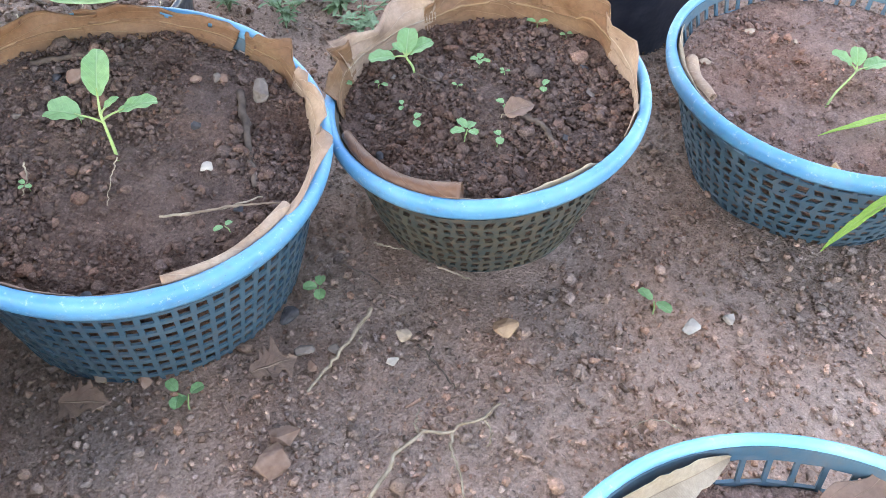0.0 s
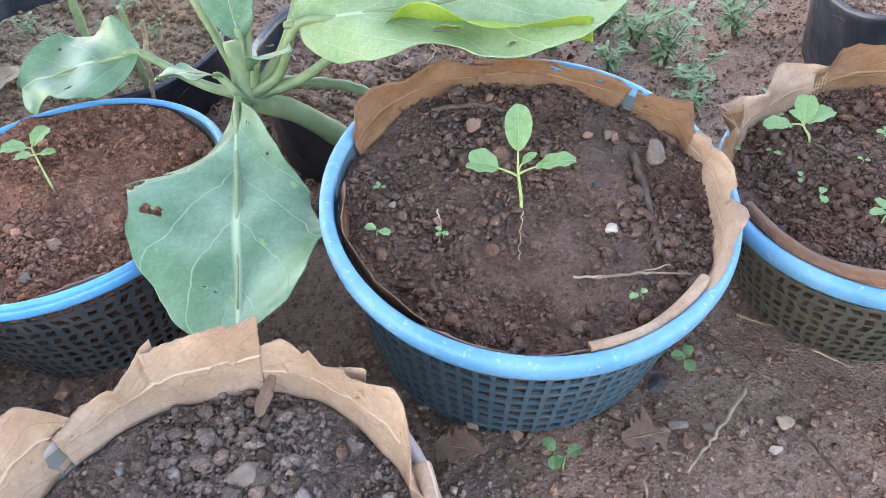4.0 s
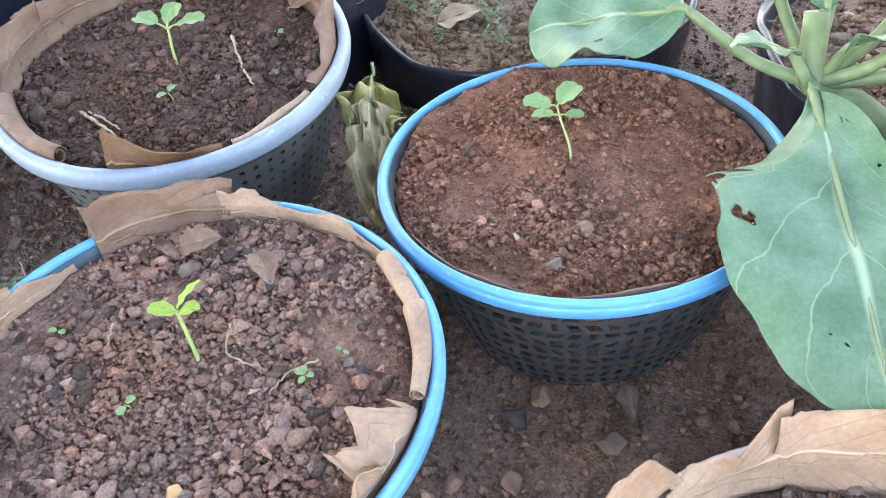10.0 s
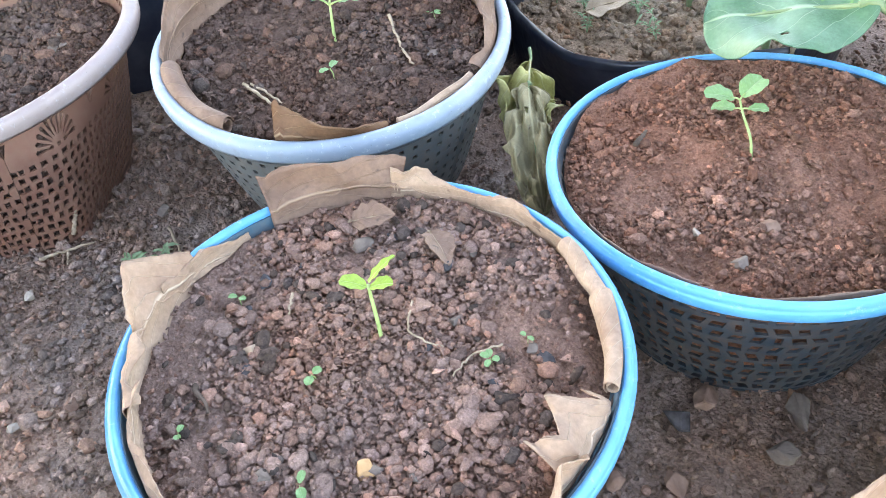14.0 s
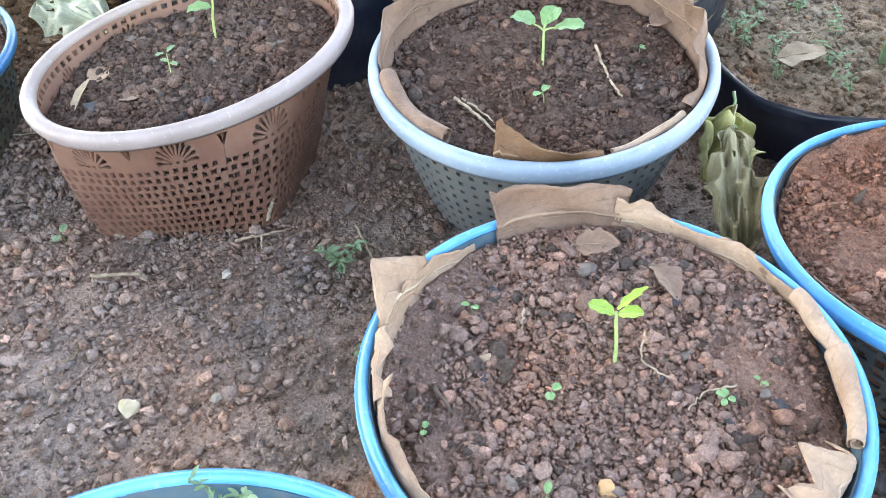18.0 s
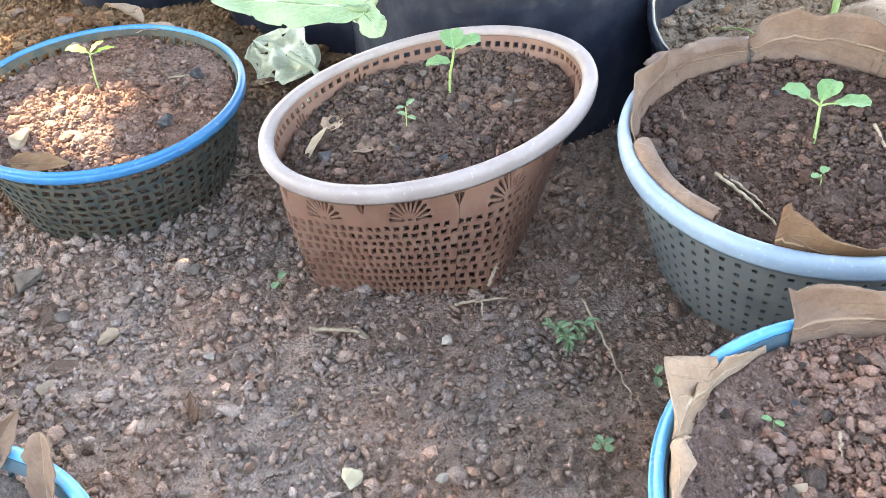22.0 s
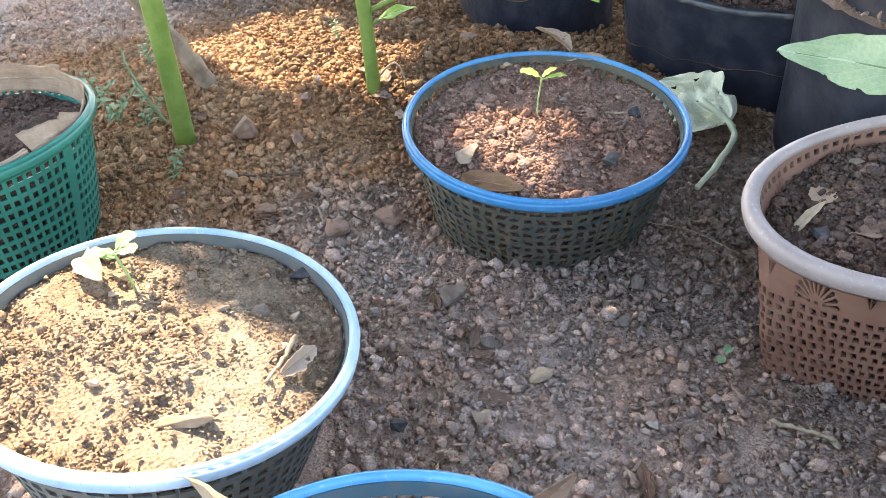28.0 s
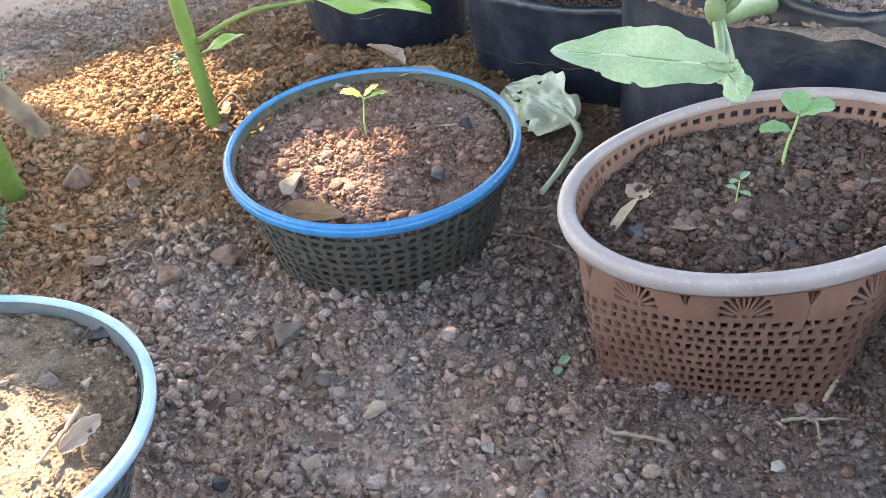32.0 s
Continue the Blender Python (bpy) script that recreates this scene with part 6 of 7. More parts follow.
for i, (k, cx, cy, mm, mat, lab) in enumerate([
        ("A", -0.178, 0.471, 12, STONE_PALE, "small pale stone on dark soil"), ("A", -0.30, 0.56, 20, STONE_RED, "round reddish clod on soil"), ("A", -0.15, 0.56, 22, STONE_GREY, "round brown clod on soil"), ("A", -0.24, 0.345, 26, CHAR, "black charred scrap on soil"),
        ("B", 0.045, 0.625, 10, STONE_GREY, "small round stone on soil"), ("C", 0.345, 0.53, 16, STONE_OCHRE, "orange-brown chip on soil"), ("F", -0.67, 0.384, 11, STONE_PALE, "small white stone on red soil"), ("F", -0.633, 0.409, 16, STONE_RED, "rounded reddish stone on red soil"),
        ("F", -0.635, 0.371, 13, STONE_GREY, "small brown stone at a blue rim"), ("G", -0.85, 0.144, 14, STONE_TAN, "small tan pebble on dark soil"), ("G", -0.743, 0.123, 14, STONE_OCHRE, "smooth orange pebble on dark soil"), ("G", -0.85, 0.25, 15, STONE_GREY, "brown stone on dark soil"),
        ("G", -0.79, 0.262, 14, CHAR, "black charred flake on soil"), ("G", -0.70, 0.235, 12, CHAR, "black charred flake on soil"), ("L", -1.435, -0.327, 16, STONE_GREY, "grey stone in shade on dry soil"), ("L", -1.483, -0.286, 26, CHAR, "dark stone beside a pale blue rim"),
        ("M", -1.618, -0.085, 32, STONE_TAN, "long tan stone on brown soil"), ("M", -1.79, 0.03, 20, STONE_TAN, "tan stone at a deep blue rim"), ("M", -1.63, 0.119, 20, CHAR, "black charred lump on soil"), ("M", -1.55, 0.05, 24, CHAR, "dark lump at a deep blue rim"),
        ("I", -1.337, 0.131, 18, CHAR, "dark round lump on soil"), ("D", 0.17, 0.19, 24, STONE_TAN, "tan clod on dry soil"), ("D", 0.21, 0.18, 20, STONE_PALE, "pale clod on dry soil"), ("K", -1.14, -0.23, 22, STONE_PALE, "pale clod on dry soil"), ("K", -1.18, -0.25, 26, STONE_TAN, "tan clod on dry soil"),
        ("J", -0.905, -0.05, 18, CHAR, "dark lump at a blue rim"), ("J", -0.86, -0.02, 14, STONE_GREY, "brown stone on soil")]):
    stone(cx, cy, mm * 0.001, mat, lab, (1, 0.75, 0.6), i * 55, on(k, cx, cy).z - 0.002, seed=i + 30)
stone(-1.322, -0.387, 0.042, BARK, "weathered wood chip on sunlit soil", (1, 0.36, 0.24), 75, on("L", -1.322, -0.387).z, "wood_chip", "wood chip", 5)


rc = random.Random(21)
for k, n, mats, lab in (("A", 12, (STONE_RED, STONE_GREY, CHAR), "rough soil clod on dark potting soil"), ("B", 8, (STONE_GREY, CHAR), "small dark clod among tiny sprouts"), ("G", 16, (CHAR, CHAR, STONE_GREY), "dark charred flake on crumbly soil"),
                        ("H", 9, (STONE_GREY, STONE_RED, CHAR), "brown clod on dark crumbly soil"), ("I", 14, (CHAR, STONE_GREY, STONE_GREY), "dark round clod on cindery soil"), ("M", 8, (STONE_GREY, CHAR), "dark clod on brown soil"), ("K", 8, (STONE_PALE, STONE_TAN, ASH_CLOD), "pale clod on dry soil"), ("L", 7, (STONE_TAN, STONE_GREY), "dry clod on sunlit soil"), ("D", 6, (STONE_TAN, ASH_CLOD), "tan clod on dry soil"), ("C", 6, (STONE_GREY, STONE_TAN), "small stone on pale brown soil")):
    for i in range(n):
        a, q = rc.uniform(0, 6.28), math.sqrt(rc.random()) * RIMS[k][3] * 0.8
        cx, cy = RIMS[k][0] + q * math.cos(a), RIMS[k][1] + q * math.sin(a)
        stone(cx, cy, rc.uniform(0.005, 0.012), rc.choice(mats), lab, (1, rc.uniform(0.6, 0.9), rc.uniform(0.35, 0.75)), rc.uniform(0, 360), on(k, cx, cy).z - 0.001, "clod", "clod", rc.randrange(24))


def soil_twig(k, pts, r, mat, label, seed=0, up=0.004):
    up = up - (0.006 if r > 0.003 else 0.0015)
    stick([tuple(on(k, x, y, up + r)) for x, y in pts], r * 0.75, r * 0.45, mat, label, seed=seed, jitter=0.0016 if r > 0.003 else 0.0009)


soil_twig("A", [(-0.185, 0.418), (-0.15, 0.43), (-0.115, 0.437)], 0.0015, BARK, "brown dry twig on dark soil", 1)
soil_twig("A", [(-0.20, 0.414), (-0.16, 0.428), (-0.13, 0.446)], 0.0013, TWIG, "thin pale twig on dark soil", 2)
soil_twig("A", [(-0.165, 0.56), (-0.15, 0.50), (-0.137, 0.455)], 0.005, DARK_TWIG, "thick dark rotten twig on soil", 3)
soil_twig("A", [(-0.34, 0.575), (-0.30, 0.585), (-0.26, 0.582)], 0.0035, DARK_TWIG, "thick dark root on soil", 4)
soil_twig("A", [(-0.245, 0.474), (-0.243, 0.45), (-0.240, 0.425)], 0.0007, TWIG, "hair-thin pale root on soil", 5)
soil_twig("A", [(-0.31, 0.46), (-0.304, 0.447), (-0.302, 0.43)], 0.0009, TWIG, "hair-thin pale root on soil", 6)
soil_twig("B", [(0.07, 0.54), (0.085, 0.525), (0.095, 0.50)], 0.004, DARK_TWIG, "short dark twig on soil", 7)
soil_twig("B", [(-0.02, 0.605), (-0.01, 0.597), (0.0, 0.592)], 0.0014, DARK_TWIG, "thin dark twig on soil", 8)
soil_twig("F", [(-0.743, 0.44), (-0.744, 0.46)], 0.003, DARK_TWIG, "short brown stick on red soil", 9)
soil_twig("G", [(-0.785, 0.222), (-0.775, 0.205), (-0.752, 0.208)], 0.0011, TWIG, "curved pale root on dark soil", 10)
soil_twig("G", [(-0.857, 0.19), (-0.847, 0.176)], 0.0012, TWIG, "short pale straw on soil", 11)
soil_twig("G", [(-0.724, 0.228), (-0.735, 0.212), (-0.736, 0.195)], 0.001, TWIG, "thin bent straw on soil", 12)
soil_twig("G", [(-0.86, 0.108), (-0.838, 0.10)], 0.0022, DARK_TWIG, "short brown stick on soil", 13)
soil_twig("H", [(-1.069, 0.35), (-1.035, 0.345), (-1.001, 0.338)], 0.0022, TWIG, "pale split twig on soil", 14)
soil_twig("H", [(-1.065, 0.355), (-1.03, 0.352), (-1.005, 0.345)], 0.0016, TWIG, "pale split twig on soil", 15)
soil_twig("H", [(-1.018, 0.493), (-0.985, 0.465), (-0.955, 0.445)], 0.0022, TWIG, "brown twig with a pale end on soil", 16)
soil_twig("L", [(-1.486, -0.418), (-1.46, -0.41), (-1.45, -0.40)], 0.0012, TWIG, "pale seedling root on dry soil", 17)
soil_twig("L", [(-1.39, -0.30), (-1.36, -0.315), (-1.34, -0.33)], 0.0028, TWIG, "pale dry stalk at a blue rim", 18, 0.008)
soil_twig("M", [(-1.61, 0.10), (-1.59, 0.08), (-1.565, 0.07)], 0.002, DARK_TWIG, "thin dark twig on soil", 19)
soil_twig("M", [(-1.64, 0.09), (-1.625, 0.11)], 0.0018, TWIG, "short pale twig on soil", 20)

# ---- loose things on the ground ----
lying([(-0.056, 0.441), (-0.081, 0.393), (-0.101, 0.357)], 0.0026, 0.0015, TWIG, "long pale dry twig on bare soil", seed=1)
lying([(-0.05, 0.262), (-0.034, 0.291), (-0.031, 0.303), (-0.012, 0.319), (-0.008, 0.323), (0.012, 0.322), (0.02, 0.328), (0.038, 0.334), (0.05, 0.348)], 0.0024, 0.0014, TWIG, "forked pale root on bare soil", seed=2)
lying([(0.013, 0.322), (0.012, 0.304), (0.016, 0.296), (0.021, 0.268)], 0.0019, 0.0011, TWIG, "pale root branch on bare soil", seed=3)
lying([(0.038, 0.334), (0.043, 0.322), (0.04, 0.31)], 0.0014, 0.0008, TWIG, "thin pale rootlet on bare soil", seed=31)
lying([(-0.012, 0.319), (-0.016, 0.33), (-0.012, 0.344)], 0.0014, 0.0008, TWIG, "thin pale rootlet on bare soil", seed=32)
lying([(-0.015, 0.405), (0.0, 0.385), (0.015, 0.363)], 0.0013, 0.001, DARK_TWIG, "thin brown twig on bare soil", seed=4)
lying([(-0.06, 0.524), (-0.03, 0.515)], 0.0016, 0.001, TWIG, "short pale twig beside a basket", seed=5)
lying([(0.0, 0.493), (0.03, 0.478)], 0.0014, 0.001, TWIG, "short pale twig beside a basket", seed=6)
lying([(-0.09, 0.50), (-0.06, 0.48), (-0.05, 0.47)], 0.0014, 0.001, DARK_TWIG, "dark twig beside a basket", seed=7)
lying([(-1.262, 0.045), (-1.245, 0.06), (-1.226, 0.079)], 0.003, 0.0022, TWIG, "short knobbly pale stick on the ground", seed=8)
stone(-1.226, 0.079, 0.009, TWIG, "knobbly end of a pale stick", (1, 0.8, 0.8), 0, seed=70)
lying([(-1.132, 0.264), (-1.09, 0.245), (-1.054, 0.226), (-1.02, 0.21)], 0.0021, 0.0012, TWIG, "long thin twig lying between baskets", seed=9)
stick([(-1.197, 0.205, 0.014), (-1.199, 0.219, 0.036)], 0.0022, 0.0018, TWIG, "short pale stick leaning on a brown basket", seed=10)
lying([(-1.203, 0.168), (-1.19, 0.19), (-1.177, 0.212)], 0.0025, 0.0014, TWIG, "brown twig at the foot of a basket", seed=11)
lying([(-1.19, 0.19), (-1.175, 0.18)], 0.0018, 0.001, TWIG, "short brown twig at the foot of a basket", seed=12)
lying([(-1.36, -0.21), (-1.39, -0.20), (-1.42, -0.195)], 0.001, 0.0008, TWIG, "thin wiry stalk on the ground", seed=13)
lying([(-1.50, -0.23), (-1.53, -0.19), (-1.54, -0.16)], 0.001, 0.0007, TWIG, "thin pale straw on the ground", seed=14)
lying([(-1.56, 0.10), (-1.52, 0.14), (-1.47, 0.16)], 0.0012, 0.0007, TWIG, "thin pale straw between baskets", seed=15)
lying([(-1.85, -0.33), (-1.83, -0.28), (-1.82, -0.24)], 0.0024, 0.0014, DARK_TWIG, "crooked root among clods", seed=16)
lying([(-1.78, -0.27), (-1.74, -0.24), (-1.70, -0.24)], 0.0016, 0.001, TWIG, "thin twig among clods", seed=17)
lying([(-1.72, -0.21), (-1.68, -0.19)], 0.0016, 0.001, DARK_TWIG, "short dark twig among clods", seed=18)
rs = random.Random(9)
for i in range(26):
    a, q, g = rs.uniform(0, 6.28), rs.uniform(0.02, 0.16), rs.uniform(0, 6.28)
    bx, by, bz = rs.choice([(-0.87, 0.81, 0.066), (-0.87, 0.81, 0.066), (-1.19, 0.69, 0.108), (-0.44, 0.80, 0.082)])
    bx, by, ln = bx + q * math.cos(a), by + q * math.sin(a) * 0.9, rs.uniform(0.02, 0.05)
    lying([(bx, by), (bx + ln * 0.5 * math.cos(g), by + ln * 0.5 * math.sin(g)), (bx + ln * math.cos(g + 0.3), by + ln * math.sin(g + 0.3))], rs.uniform(0.0009, 0.0018), 0.0007, TWIG, "bit of dry straw on a bag's soil", bz + 0.004, name="straw", cat="straw", seed=i)
rs = random.Random(5)
for i in range(150):
    lx, ly = rs.uniform(-2.0, 0.5), rs.uniform(-0.35, 0.85)
    a, ln = rs.uniform(0, 6.28), rs.uniform(0.012, 0.04)
    if any((lx - v[0]) ** 2 + (ly - v[1]) ** 2 < (v[3] + 0.02) ** 2 for v in RIMS.values()):
        continue
    lying([(lx, ly), (lx + ln * 0.5 * math.cos(a), ly + ln * 0.5 * math.sin(a)), (lx + ln * math.cos(a + 0.4), ly + ln * math.sin(a + 0.4))], rs.uniform(0.0006, 0.0013), 0.0005, rs.choice([TWIG, TWIG, DARK_TWIG]), "thin bit of dry straw on the soil", name="straw", cat="straw", seed=i)

flat_leaf(Vector((-0.152, 0.378, 0.008)), 0.04, 0.034, 20, 8, DARK_LEAF, "grey-brown leaf scrap on bare soil", 10, 0.05, 0.1, 30, ragged=0.6, stalk=0, blunt=0.9)
flat_leaf(Vector((-0.297, 0.347, 0.010)), 0.042, 0.03, 0, 5, DARK_LEAF, "dark grey leaf scrap on bare soil", 10, 0.05, 0.2, 31, ragged=0.6, stalk=0, blunt=0.9)
flat_leaf(Vector((-1.385, -0.165, 0.006)), 0.034, 0.017, 60, 5, DARK_LEAF, "small brown leaf scrap on the ground", 10, 0.1, 0.3, 32)
flat_leaf(Vector((-1.475, -0.245, 0.006)), 0.04, 0.03, 40, 5, DARK_LEAF, "brown leaf scrap on the ground", 0, 0.1, 0.2, 33)
flat_leaf(Vector((-1.80, -0.235, 0.012)), 0.055, 0.026, 30, 8, DARK_LEAF, "grey-brown leaf scrap among clods", 10, 0.1, 0.4, 34)
flat_leaf(Vector((-1.84, -0.19, 0.016)), 0.04, 0.02, 100, 6, TAN_LEAF, "tan leaf scrap among clods", 0, 0.1, 0.3, 35)
rl = random.Random(31)
for i in range(46):
    lx, ly = rl.uniform(-2.05, -1.15), rl.uniform(-0.42, 0.1)
    if any((lx - v[0]) ** 2 + (ly - v[1]) ** 2 < (v[3] + 0.03) ** 2 for v in RIMS.values()) or ly < 0.35 * lx + 0.22:
        continue
    flat_leaf(Vector((lx, ly, gz(lx, ly) + 0.007)), rl.uniform(0.014, 0.034), rl.uniform(0.008, 0.018), rl.uniform(0, 360), rl.uniform(-4, 22), rl.choice([DARK_LEAF, DARK_LEAF, TAN_LEAF, COCOA_LEAF]), "small curled brown leaf scrap lying on the ground", rl.uniform(-30, 30), 0.2, rl.uniform(0.1, 0.5), 100 + i, ragged=0.5, stalk=0, blunt=rl.uniform(0.4, 0.9), res=0.3, crumple=0.2)
flat_leaf(Vector((-1.76, 0.235, 0.008)), 0.05, 0.022, 70, 4, TAN_LEAF, "tan leaf scrap beside a fallen cabbage leaf", 0, 0.1, 0.2, 36)
flat_leaf(Vector((-1.70, 0.302, 0.026)), 0.128, 0.085, 194, 8, FALLEN, "fallen pale cabbage leaf with brown insect holes", -28, 0.06, 0.2, 37, "cabbage_leaf", "leaf", 0.2, 0.012, 8, PALE_STALK, peak=0.9, wave=0.06, res=2, crumple=0.16, blunt=0.5)
stick([(-1.75, 0.292, 0.038), (-1.706, 0.302, 0.028), (-1.676, 0.295, 0.018), (-1.638, 0.25, 0.014), (-1.597, 0.192, 0.012)], 0.0048, 0.0036, PALE_STALK, "pale stalk of a fallen cabbage leaf", "leaf_stalk", "stalk")
flat_leaf(Vector((-0.885, 0.520, 0.112)), 0.07, 0.05, -64, -30, WILTED, "wilted yellow-green cabbage leaf hanging between baskets", -12, 0.25, 0.3, 38, "cabbage_leaf", "leaf", 0.4, 0.02, 3, STALK, wave=0.2, res=2, crumple=0.75)
flat_leaf(Vector((-0.866, 0.490, 0.114)), 0.115, 0.042, -54, -20, OLIVE_LEAF, "crumpled olive-brown wilted leaf beside a blue basket", 10, 0.18, 0.25, 39, "cabbage_leaf", "leaf", 0.4, 0.006, 2, STALK, wave=0.16, res=2, crumple=0.6, blunt=0.4)
flat_leaf(Vector((-1.18, 0.70, 0.128)), 0.14, 0.07, -15, 8, DEAD_LEAF, "large pale dead leaf with brown blotches in a black bag", 34, 0.06, 0.4, 40, crumple=0.25)
flat_leaf(Vector((-0.92, 0.695, 0.074)), 0.048, 0.036, 30, 20, STRAW_LEAF, "small pale leaf on a bag's soil", 10, 0.1, 0.2, 41)
stick([(-0.71, 0.69, 0.03), (-0.70, 0.72, 0.16)], 0.003, 0.0026, TWIG, "thin wooden stick standing beside a black bag", "stick", "stick")
stick([(-0.84, 0.79, 0.05), (-0.845, 0.80, 0.25)], 0.006, 0.005, STALK, "pale plant stem in a black bag", "plant_stem", "stem")
stick([(-0.74, 0.74, 0.05), (-0.742, 0.745, 0.16)], 0.004, 0.0035, STALK, "short pale plant stem in a black bag", "plant_stem", "stem")
stick([(-1.08, 0.66, 0.09), (-1.082, 0.665, 0.3)], 0.006, 0.005, STALK, "green plant stem in a black bag", "plant_stem", "stem")
stick([(-1.15, 0.63, 0.09), (-1.155, 0.64, 0.25)], 0.004, 0.003, SEED_STEM, "thin plant stem in a black bag", "plant_stem", "stem")

for i, (sx, sy, mm, mat, lab, shp) in enumerate([
        (0.06, 0.424, 34, WOOD, "orange-brown wood chip on bare soil", (1, 0.7, 0.35)), (0.223, 0.434, 20, STONE_PALE, "flat pale stone on bare soil", (1, 0.9, 0.3)), (0.259, 0.444, 14, STONE_PALE, "small pale stone on the ground", (1, 0.8, 0.5)),
        (-0.127, 0.434, 24, CHAR, "dark round lump beside a basket", (1, 0.9, 0.8)), (-0.114, 0.318, 26, STONE_RED, "reddish clod on bare soil", (1, 0.7, 0.6)), (-0.121, 0.294, 34, STONE_RED, "large reddish clod on bare soil", (1, 0.9, 0.6)),
        (-0.028, 0.414, 18, STONE_TAN, "small tan stone on bare soil", (1, 0.8, 0.6)), (-0.085, 0.40, 14, STONE_GREY, "small grey stone on bare soil", (1, 0.8, 0.7)), (-0.11, 0.40, 18, STONE_GREY, "small grey stone on bare soil", (1, 0.8, 0.7)), (-0.10, 0.385, 14, STONE_RED, "small reddish stone on bare soil", (1, 0.8, 0.7)),
        (-0.235, 0.372, 18, STONE_RED, "small brown stone beside a basket", (1, 0.7, 0.6)), (-0.27, 0.372, 16, STONE_TAN, "small tan stone beside a basket", (1, 0.7, 0.6)), (-0.036, 0.39, 12, STONE_PALE, "small pale stone on the ground", (1, 0.8, 0.6)),
        (-0.629, 0.343, 24, STONE_RED, "round rust-red stone between baskets", (1, 0.9, 0.8)), (-0.573, 0.368, 36, STONE_GREY, "oval pale grey stone between baskets", (1, 0.45, 0.4)), (-0.639, 0.319, 26, CHAR, "jagged black lump between baskets", (1, 0.7, 0.7)),
        (-0.568, 0.327, 28, STONE_GREY, "oval grey stone between baskets", (1, 0.7, 0.5)), (-0.655, 0.25, 16, STONE_RED, "small reddish stone between baskets", (1, 0.8, 0.7)), (-0.62, 0.27, 22, STONE_RED, "reddish clod between baskets", (1, 0.8, 0.6)),
        (-1.104, -0.008, 20, STONE_CREAM, "smooth cream pebble on the ground", (1, 0.85, 0.75)), (-1.061, 0.046, 12, STONE_PALE, "small white stone on the ground", (1, 0.8, 0.6)), (-1.165, -0.066, 14, STONE_RED, "small reddish stone on bare soil", (1, 0.8, 0.7)),
        (-1.039, 0.085, 15, STONE_RED, "small reddish stone on bare soil", (1, 0.8, 0.6)), (-1.173, 0.136, 14, STONE_PALE, "small pale clod on the ground", (1, 0.8, 0.7)), (-1.223, 0.029, 10, STONE_PALE, "small pale stone on the ground", (1, 0.8, 0.7)), (-1.16, 0.28, 16, STONE_GREY, "grey stone beside a brown basket", (1, 0.7, 0.6)),
        (-1.524, -0.142, 42, STONE_GREY, "flat angular grey-brown stone", (1, 0.8, 0.3)), (-1.385, -0.104, 28, STONE_TAN, "round tan stone on the ground", (0.9, 0.9, 0.6)), (-1.375, -0.24, 17, CHAR, "dark stone beside a blue basket", (1, 0.8, 0.8)),
        (-1.36, -0.17, 22, STONE_TAN, "tan stone beside a blue basket", (1, 0.7, 0.4)), (-1.686, -0.228, 42, STONE_RED, "large reddish soil clod", (1, 0.8, 0.5)), (-1.683, -0.166, 40, STONE_RED, "large reddish soil clod", (1, 0.9, 0.6)),
        (-1.757, -0.297, 30, STONE_RED, "reddish soil clod on the ground", (1, 0.8, 0.7)), (-1.95, -0.29, 52, STONE_RED, "big brown soil clod by a green stem", (1, 0.9, 0.75)), (-1.90, -0.23, 26, STONE_RED, "brown soil clod on the ground", (1, 0.8, 0.7)), (-1.99, -0.2, 26, STONE_RED, "brown soil clod on the ground", (1, 0.8, 0.6)),
        (-2.05, 0.07, 30, STONE_RED, "reddish soil clod on the ground", (1, 0.7, 0.5)), (-2.2, 0.03, 34, STONE_RED, "flat reddish clod on the ground", (1, 0.6, 0.4)), (-1.55, -0.06, 24, STONE_GREY, "grey-brown clod before a basket", (1, 0.8, 0.6)), (-1.45, -0.13, 24, STONE_GREY, "grey-brown clod on bare soil", (1, 0.8, 0.6)),
        (-1.42, 0.0, 18, STONE_GREY, "grey-brown clod on bare soil", (1, 0.8, 0.6)), (-1.47, 0.04, 20, STONE_GREY, "grey-brown clod on bare soil", (1, 0.8, 0.6)), (-1.395, 0.05, 12, STONE_PALE, "small pale stone on the ground", (1, 0.8, 0.6)), (-1.30, -0.04, 12, STONE_PALE, "small pale stone on the ground", (1, 0.8, 0.6)),
        (-1.23, -0.02, 14, STONE_RED, "small reddish stone on bare soil", (1, 0.8, 0.6)), (-0.43, 0.575, 40, STONE_RED, "brown lump of soil beside a stem", (1, 0.6, 0.5)), (-0.4, 0.615, 30, STONE_RED, "brown lump of loose soil", (1, 0.6, 0.5))]):
    stone(sx, sy, mm * 0.00085, mat, lab, shp, i * 47, seed=i)


# ---- crumbs and clods over the ground ----
def ground_points(rng, n):
    n = int(n * 1.4)
    p = np.stack([rng.uniform(-3.15, 0.85, n), rng.uniform(-1.2, 1.45, n)], -1)
    low = 0.2 + (p[:, 0] - 0.3) * 0.31 - 0.35 * np.clip(-(p[:, 0] + 1.2) * 3, 0, 1)
    high = 1.25 - 0.35 * np.clip(-(p[:, 0] + 0.6), 0, 2)
    inside = np.minimum(np.minimum(p[:, 1] - low, high - p[:, 1]), np.minimum(p[:, 0] + 2.9, 0.62 - p[:, 0]))
    keep = rng.random(n) < np.exp(np.minimum(inside, 0) / 0.07)
    for k, (x, y, z, r, a, b) in RIMS.items():
        keep &= (p[:, 0] - x) ** 2 + (p[:, 1] - y) ** 2 > (r * 0.7) ** 2
    return p[keep]


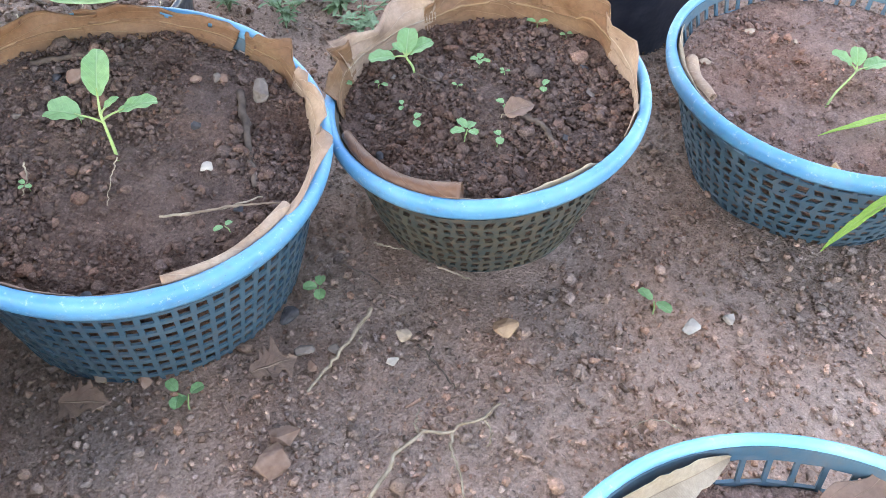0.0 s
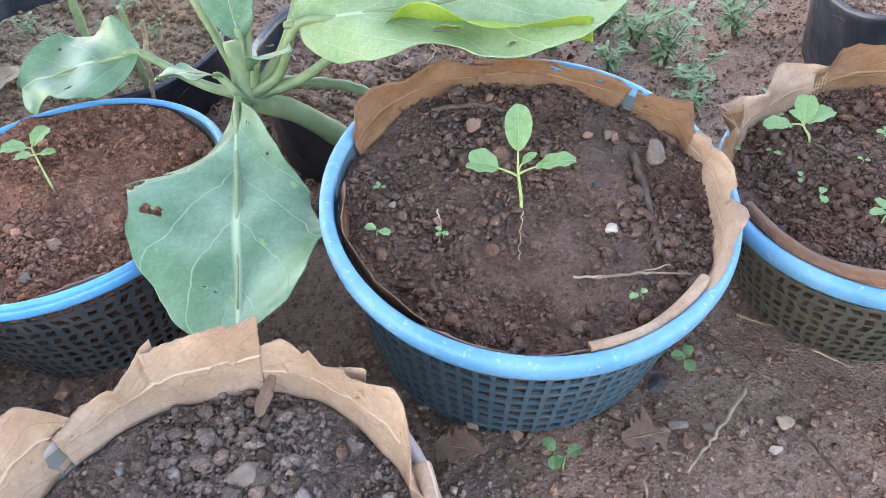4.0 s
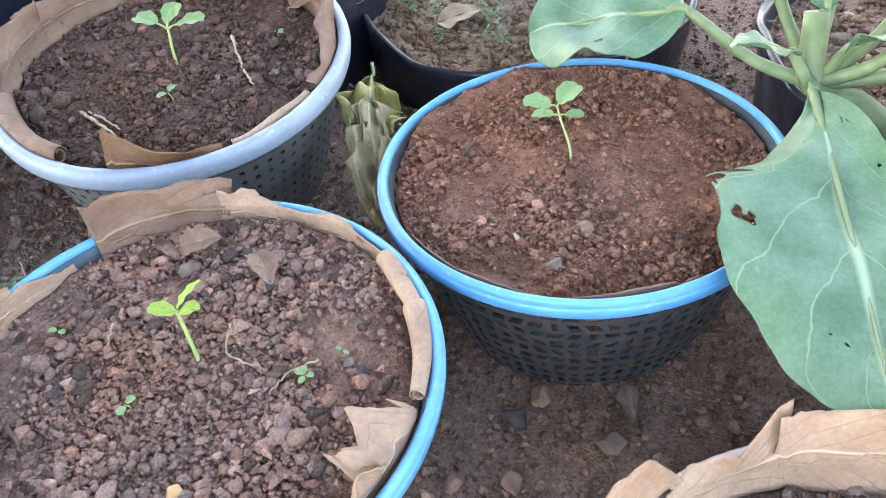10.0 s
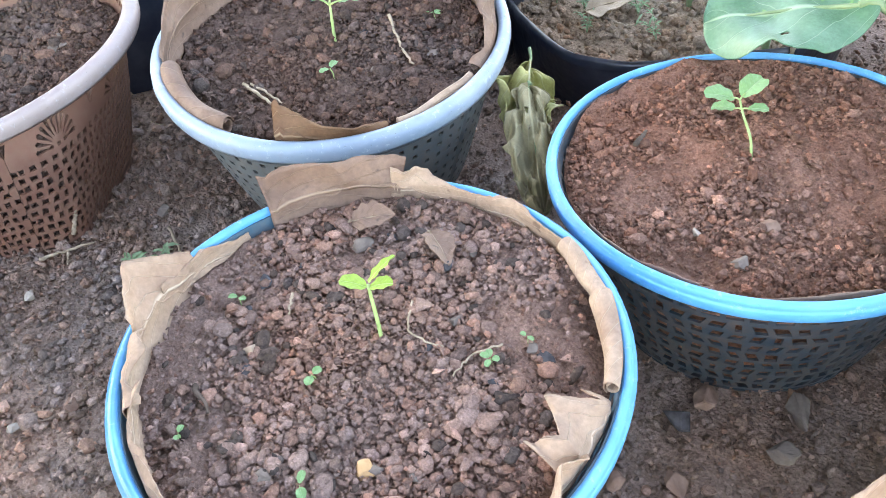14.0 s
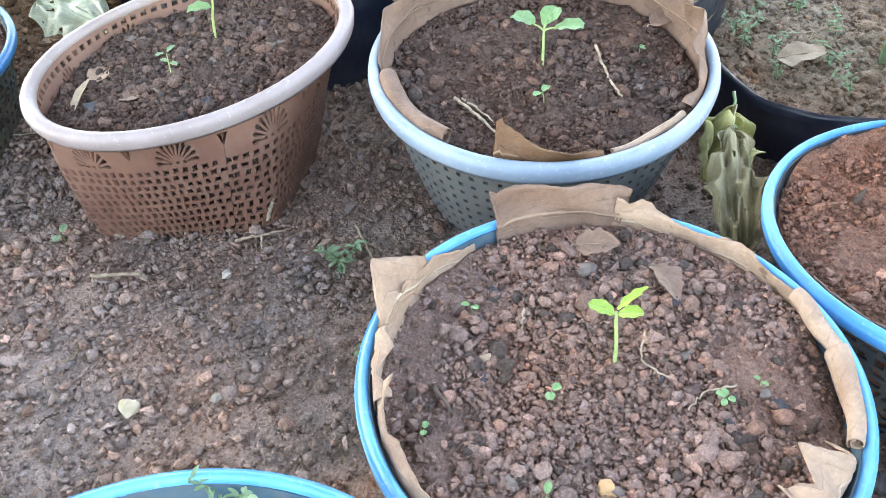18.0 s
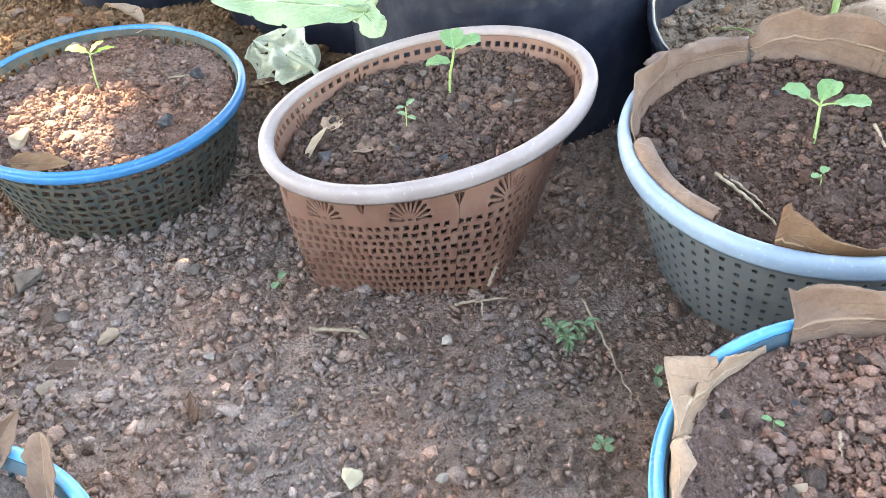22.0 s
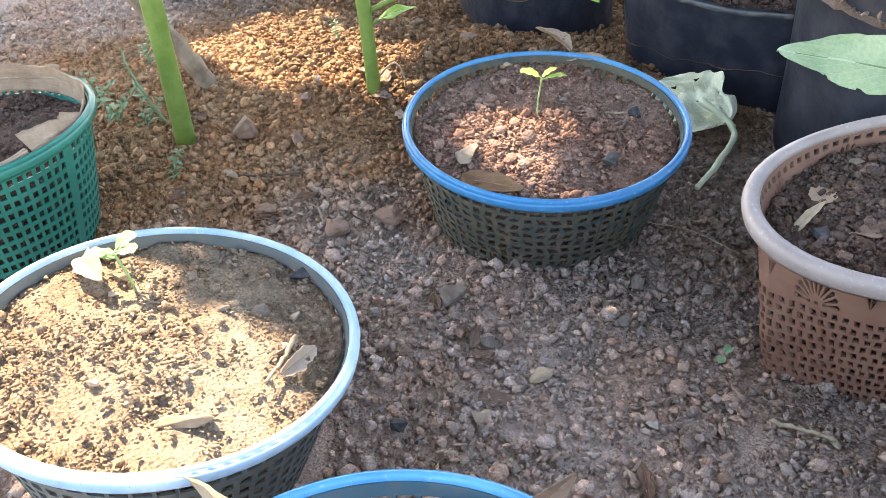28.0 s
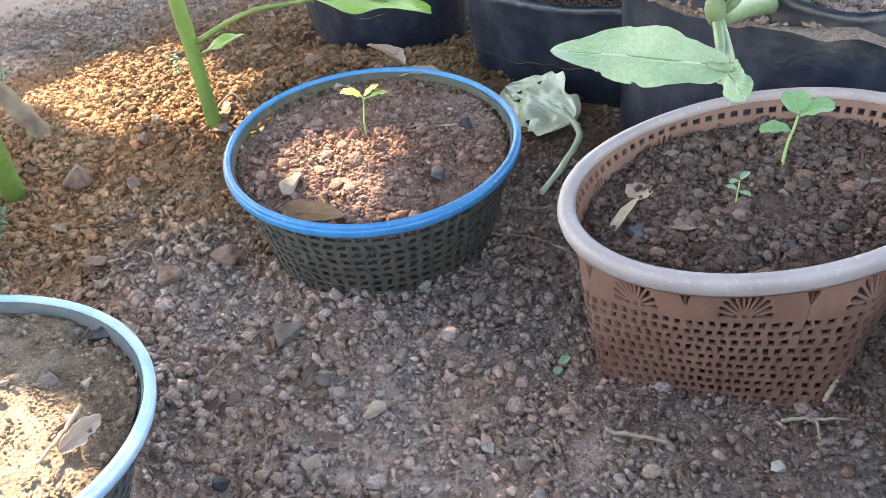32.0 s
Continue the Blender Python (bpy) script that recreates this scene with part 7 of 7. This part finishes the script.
def ground_cover():
    rng = np.random.default_rng(11)
    p = ground_points(rng, 50000)
    sz = rng.gamma(1.3, 0.0007, len(p)) + 0.0008
    fine = crumbs_mesh("soil_crumbs", np.column_stack([p, ground_z(p[:, 0], p[:, 1]) - 0.0024 + sz * 0.5]), sz, 1, FINES, True, 0.8)
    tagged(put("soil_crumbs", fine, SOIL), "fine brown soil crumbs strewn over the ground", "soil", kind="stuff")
    p = ground_points(rng, 350000)
    back = (p[:, 1] > 0.33 * p[:, 0] + 0.8) | (p[:, 0] < -2.25)
    p = p[~back | (rng.random(len(p)) < 0.4)]
    near = np.clip(-(p[:, 0] + 0.2) * 1.5, 0, 1)
    bare = value_noise(p[:, 0], p[:, 1], 9, 71) + 0.5 * value_noise(p[:, 0], p[:, 1], 31, 72)
    keep = rng.random(len(p)) < np.clip(0.74 + 0.3 * near + 0.8 * bare, 0.4 + 0.2 * near, 1)
    p, near = p[keep], near[keep]
    sz = np.minimum((rng.gamma(1.15, 0.0010, len(p)) + 0.0013) * (0.86 + 0.1 * near + 0.3 * np.clip(-(p[:, 0] + 1.0) * 2, 0, 1)), 0.0085)
    bits = crumbs_mesh("soil_lumps", np.column_stack([p, ground_z(p[:, 0], p[:, 1]) - 0.0014 + sz * 0.7]), sz, 3, [lump(7 + q % 2, 300 + q, 0.22) for q in range(12)] + FLAKES, True, 0.85)
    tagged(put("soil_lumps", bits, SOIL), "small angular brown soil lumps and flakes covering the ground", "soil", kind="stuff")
    p = ground_points(rng, 15000)
    near = np.clip(-(p[:, 0] + 0.3), 0, 1)
    keep = rng.random(len(p)) < 0.35 + 0.65 * near
    p, near = p[keep], near[keep]
    sz = np.minimum((rng.gamma(0.9, 0.0012, len(p)) + 0.0023) * (0.74 + 0.42 * near), 0.0085)
    clods = crumbs_mesh("soil_clods", np.column_stack([p, ground_z(p[:, 0], p[:, 1]) - 0.002 + sz * 0.65]), sz, 2, CLODS, True, 0.85)
    tagged(put("soil_clods", clods, SOIL), "angular brown soil clods strewn over the ground", "soil", kind="stuff")
    shared = []
    for i in range(8):
        v, f = lumpy(ICO2, 500 + i, 0.6)
        me = mesh_of("clod", v * np.array([1, 0.85, 0.6]), f, None, False)
        me.materials.append((SOIL, SOIL, SOIL, STONE_RED)[i % 4])
        shared.append(me)
    p = ground_points(rng, 900)
    p = p[(p[:, 1] < 0.75)][:290]
    for i, (x, y) in enumerate(p):
        ob = new("clod", shared[i % 8])
        ob.parent = GROUND
        s = rng.uniform(0.0032, 0.0058) * (1.25 if x < -1.3 else 1.0)
        ob.matrix_local = pose(x, y, gz(x, y) + s * 0.3, rng.uniform(-20, 20), rng.uniform(-20, 20), rng.uniform(0, 360)) @ Matrix.Diagonal((s, s, s, 1))


ground_cover()


# ---- an unseen tree, added to shade the place ----
# sunlit spots (x, y, z, radius) that the added crown leaves open towards the sun
SUN_GAPS = [(-1.475, -0.465, 0.13, 0.07), (-1.40, -0.47, 0.13, 0.08), (-1.345, -0.41, 0.13, 0.08), (-1.325, -0.335, 0.13, 0.045), (-1.51, -0.51, 0.13, 0.06), (-1.585, -0.035, 0.115, 0.027), (-1.622, -0.06, 0.115, 0.022), (-1.67, -0.04, 0.115, 0.018), (-1.61, 0.015, 0.115, 0.012),
        (-2.30, -0.27, 0.05, 0.065), (-2.22, -0.2, 0.05, 0.085), (-2.13, -0.19, 0.05, 0.085), (-2.05, -0.13, 0.05, 0.075), (-1.96, -0.07, 0.05, 0.055), (-2.13, -0.08, 0.05, 0.065), (-2.36, -0.35, 0.05, 0.05), (-2.45, -0.15, 0.02, 0.08)]


def added_shade_tree():
    rng = np.random.default_rng(77)
    foot = Vector((-6.2, -2.8, 0))
    t = thing("tree", Matrix.Translation(foot), "unseen leafy tree added to shade the garden, its crown cut open for sun patches", "tree")
    n = 48000
    c = Vector((-0.85, 0.15, 0)) + TO_SUN * 4.0
    put("trunk", tube_mesh("trunk", bend([(0, 0, -0.1), (0.15, 0.1, 1.4), (0.6, 0.6, 2.6), c - foot + Vector((-1.2, -0.9, 0.2))], 16), np.linspace(0.16, 0.05, 16), 12), BARK, t)
    d = rng.normal(size=(n, 3))
    d /= np.linalg.norm(d, axis=1)[:, None]
    p = np.array(c) + d * (rng.random(n) ** (1 / 3))[:, None] * np.array([3.3, 2.2, 0.8])
    S = np.array(TO_SUN)
    keep = np.ones(n, bool)
    for gx, gy, gz0, gr in SUN_GAPS:
        w = p - np.array([gx, gy, gz0])
        off = np.linalg.norm(w - (w @ S)[:, None] * S, axis=1)
        keep &= (off > gr + 0.03 + 0.04 * rng.random(n)) | ((rng.random(n) < 0.13) & (gx < -1.9))
    p = p[keep]
    n = len(p)
    R = turn_matrices(rng, n)
    q = np.array([[-1, 0, 0], [-0.3, 0.45, 0.05], [0.5, 0.4, 0.05], [1.1, 0, -0.1], [0.5, -0.4, 0.05], [-0.3, -0.45, 0.05]])
    v = np.einsum("nij,nvj->nvi", R, q[None] * rng.uniform(0.055, 0.095, (n, 1, 1))) + p[:, None] - np.array(foot)
    put("crown", mesh_of("crown", v.reshape(-1, 3), np.arange(n * 6).reshape(n, 6)), CANOPY, t)


added_shade_tree()
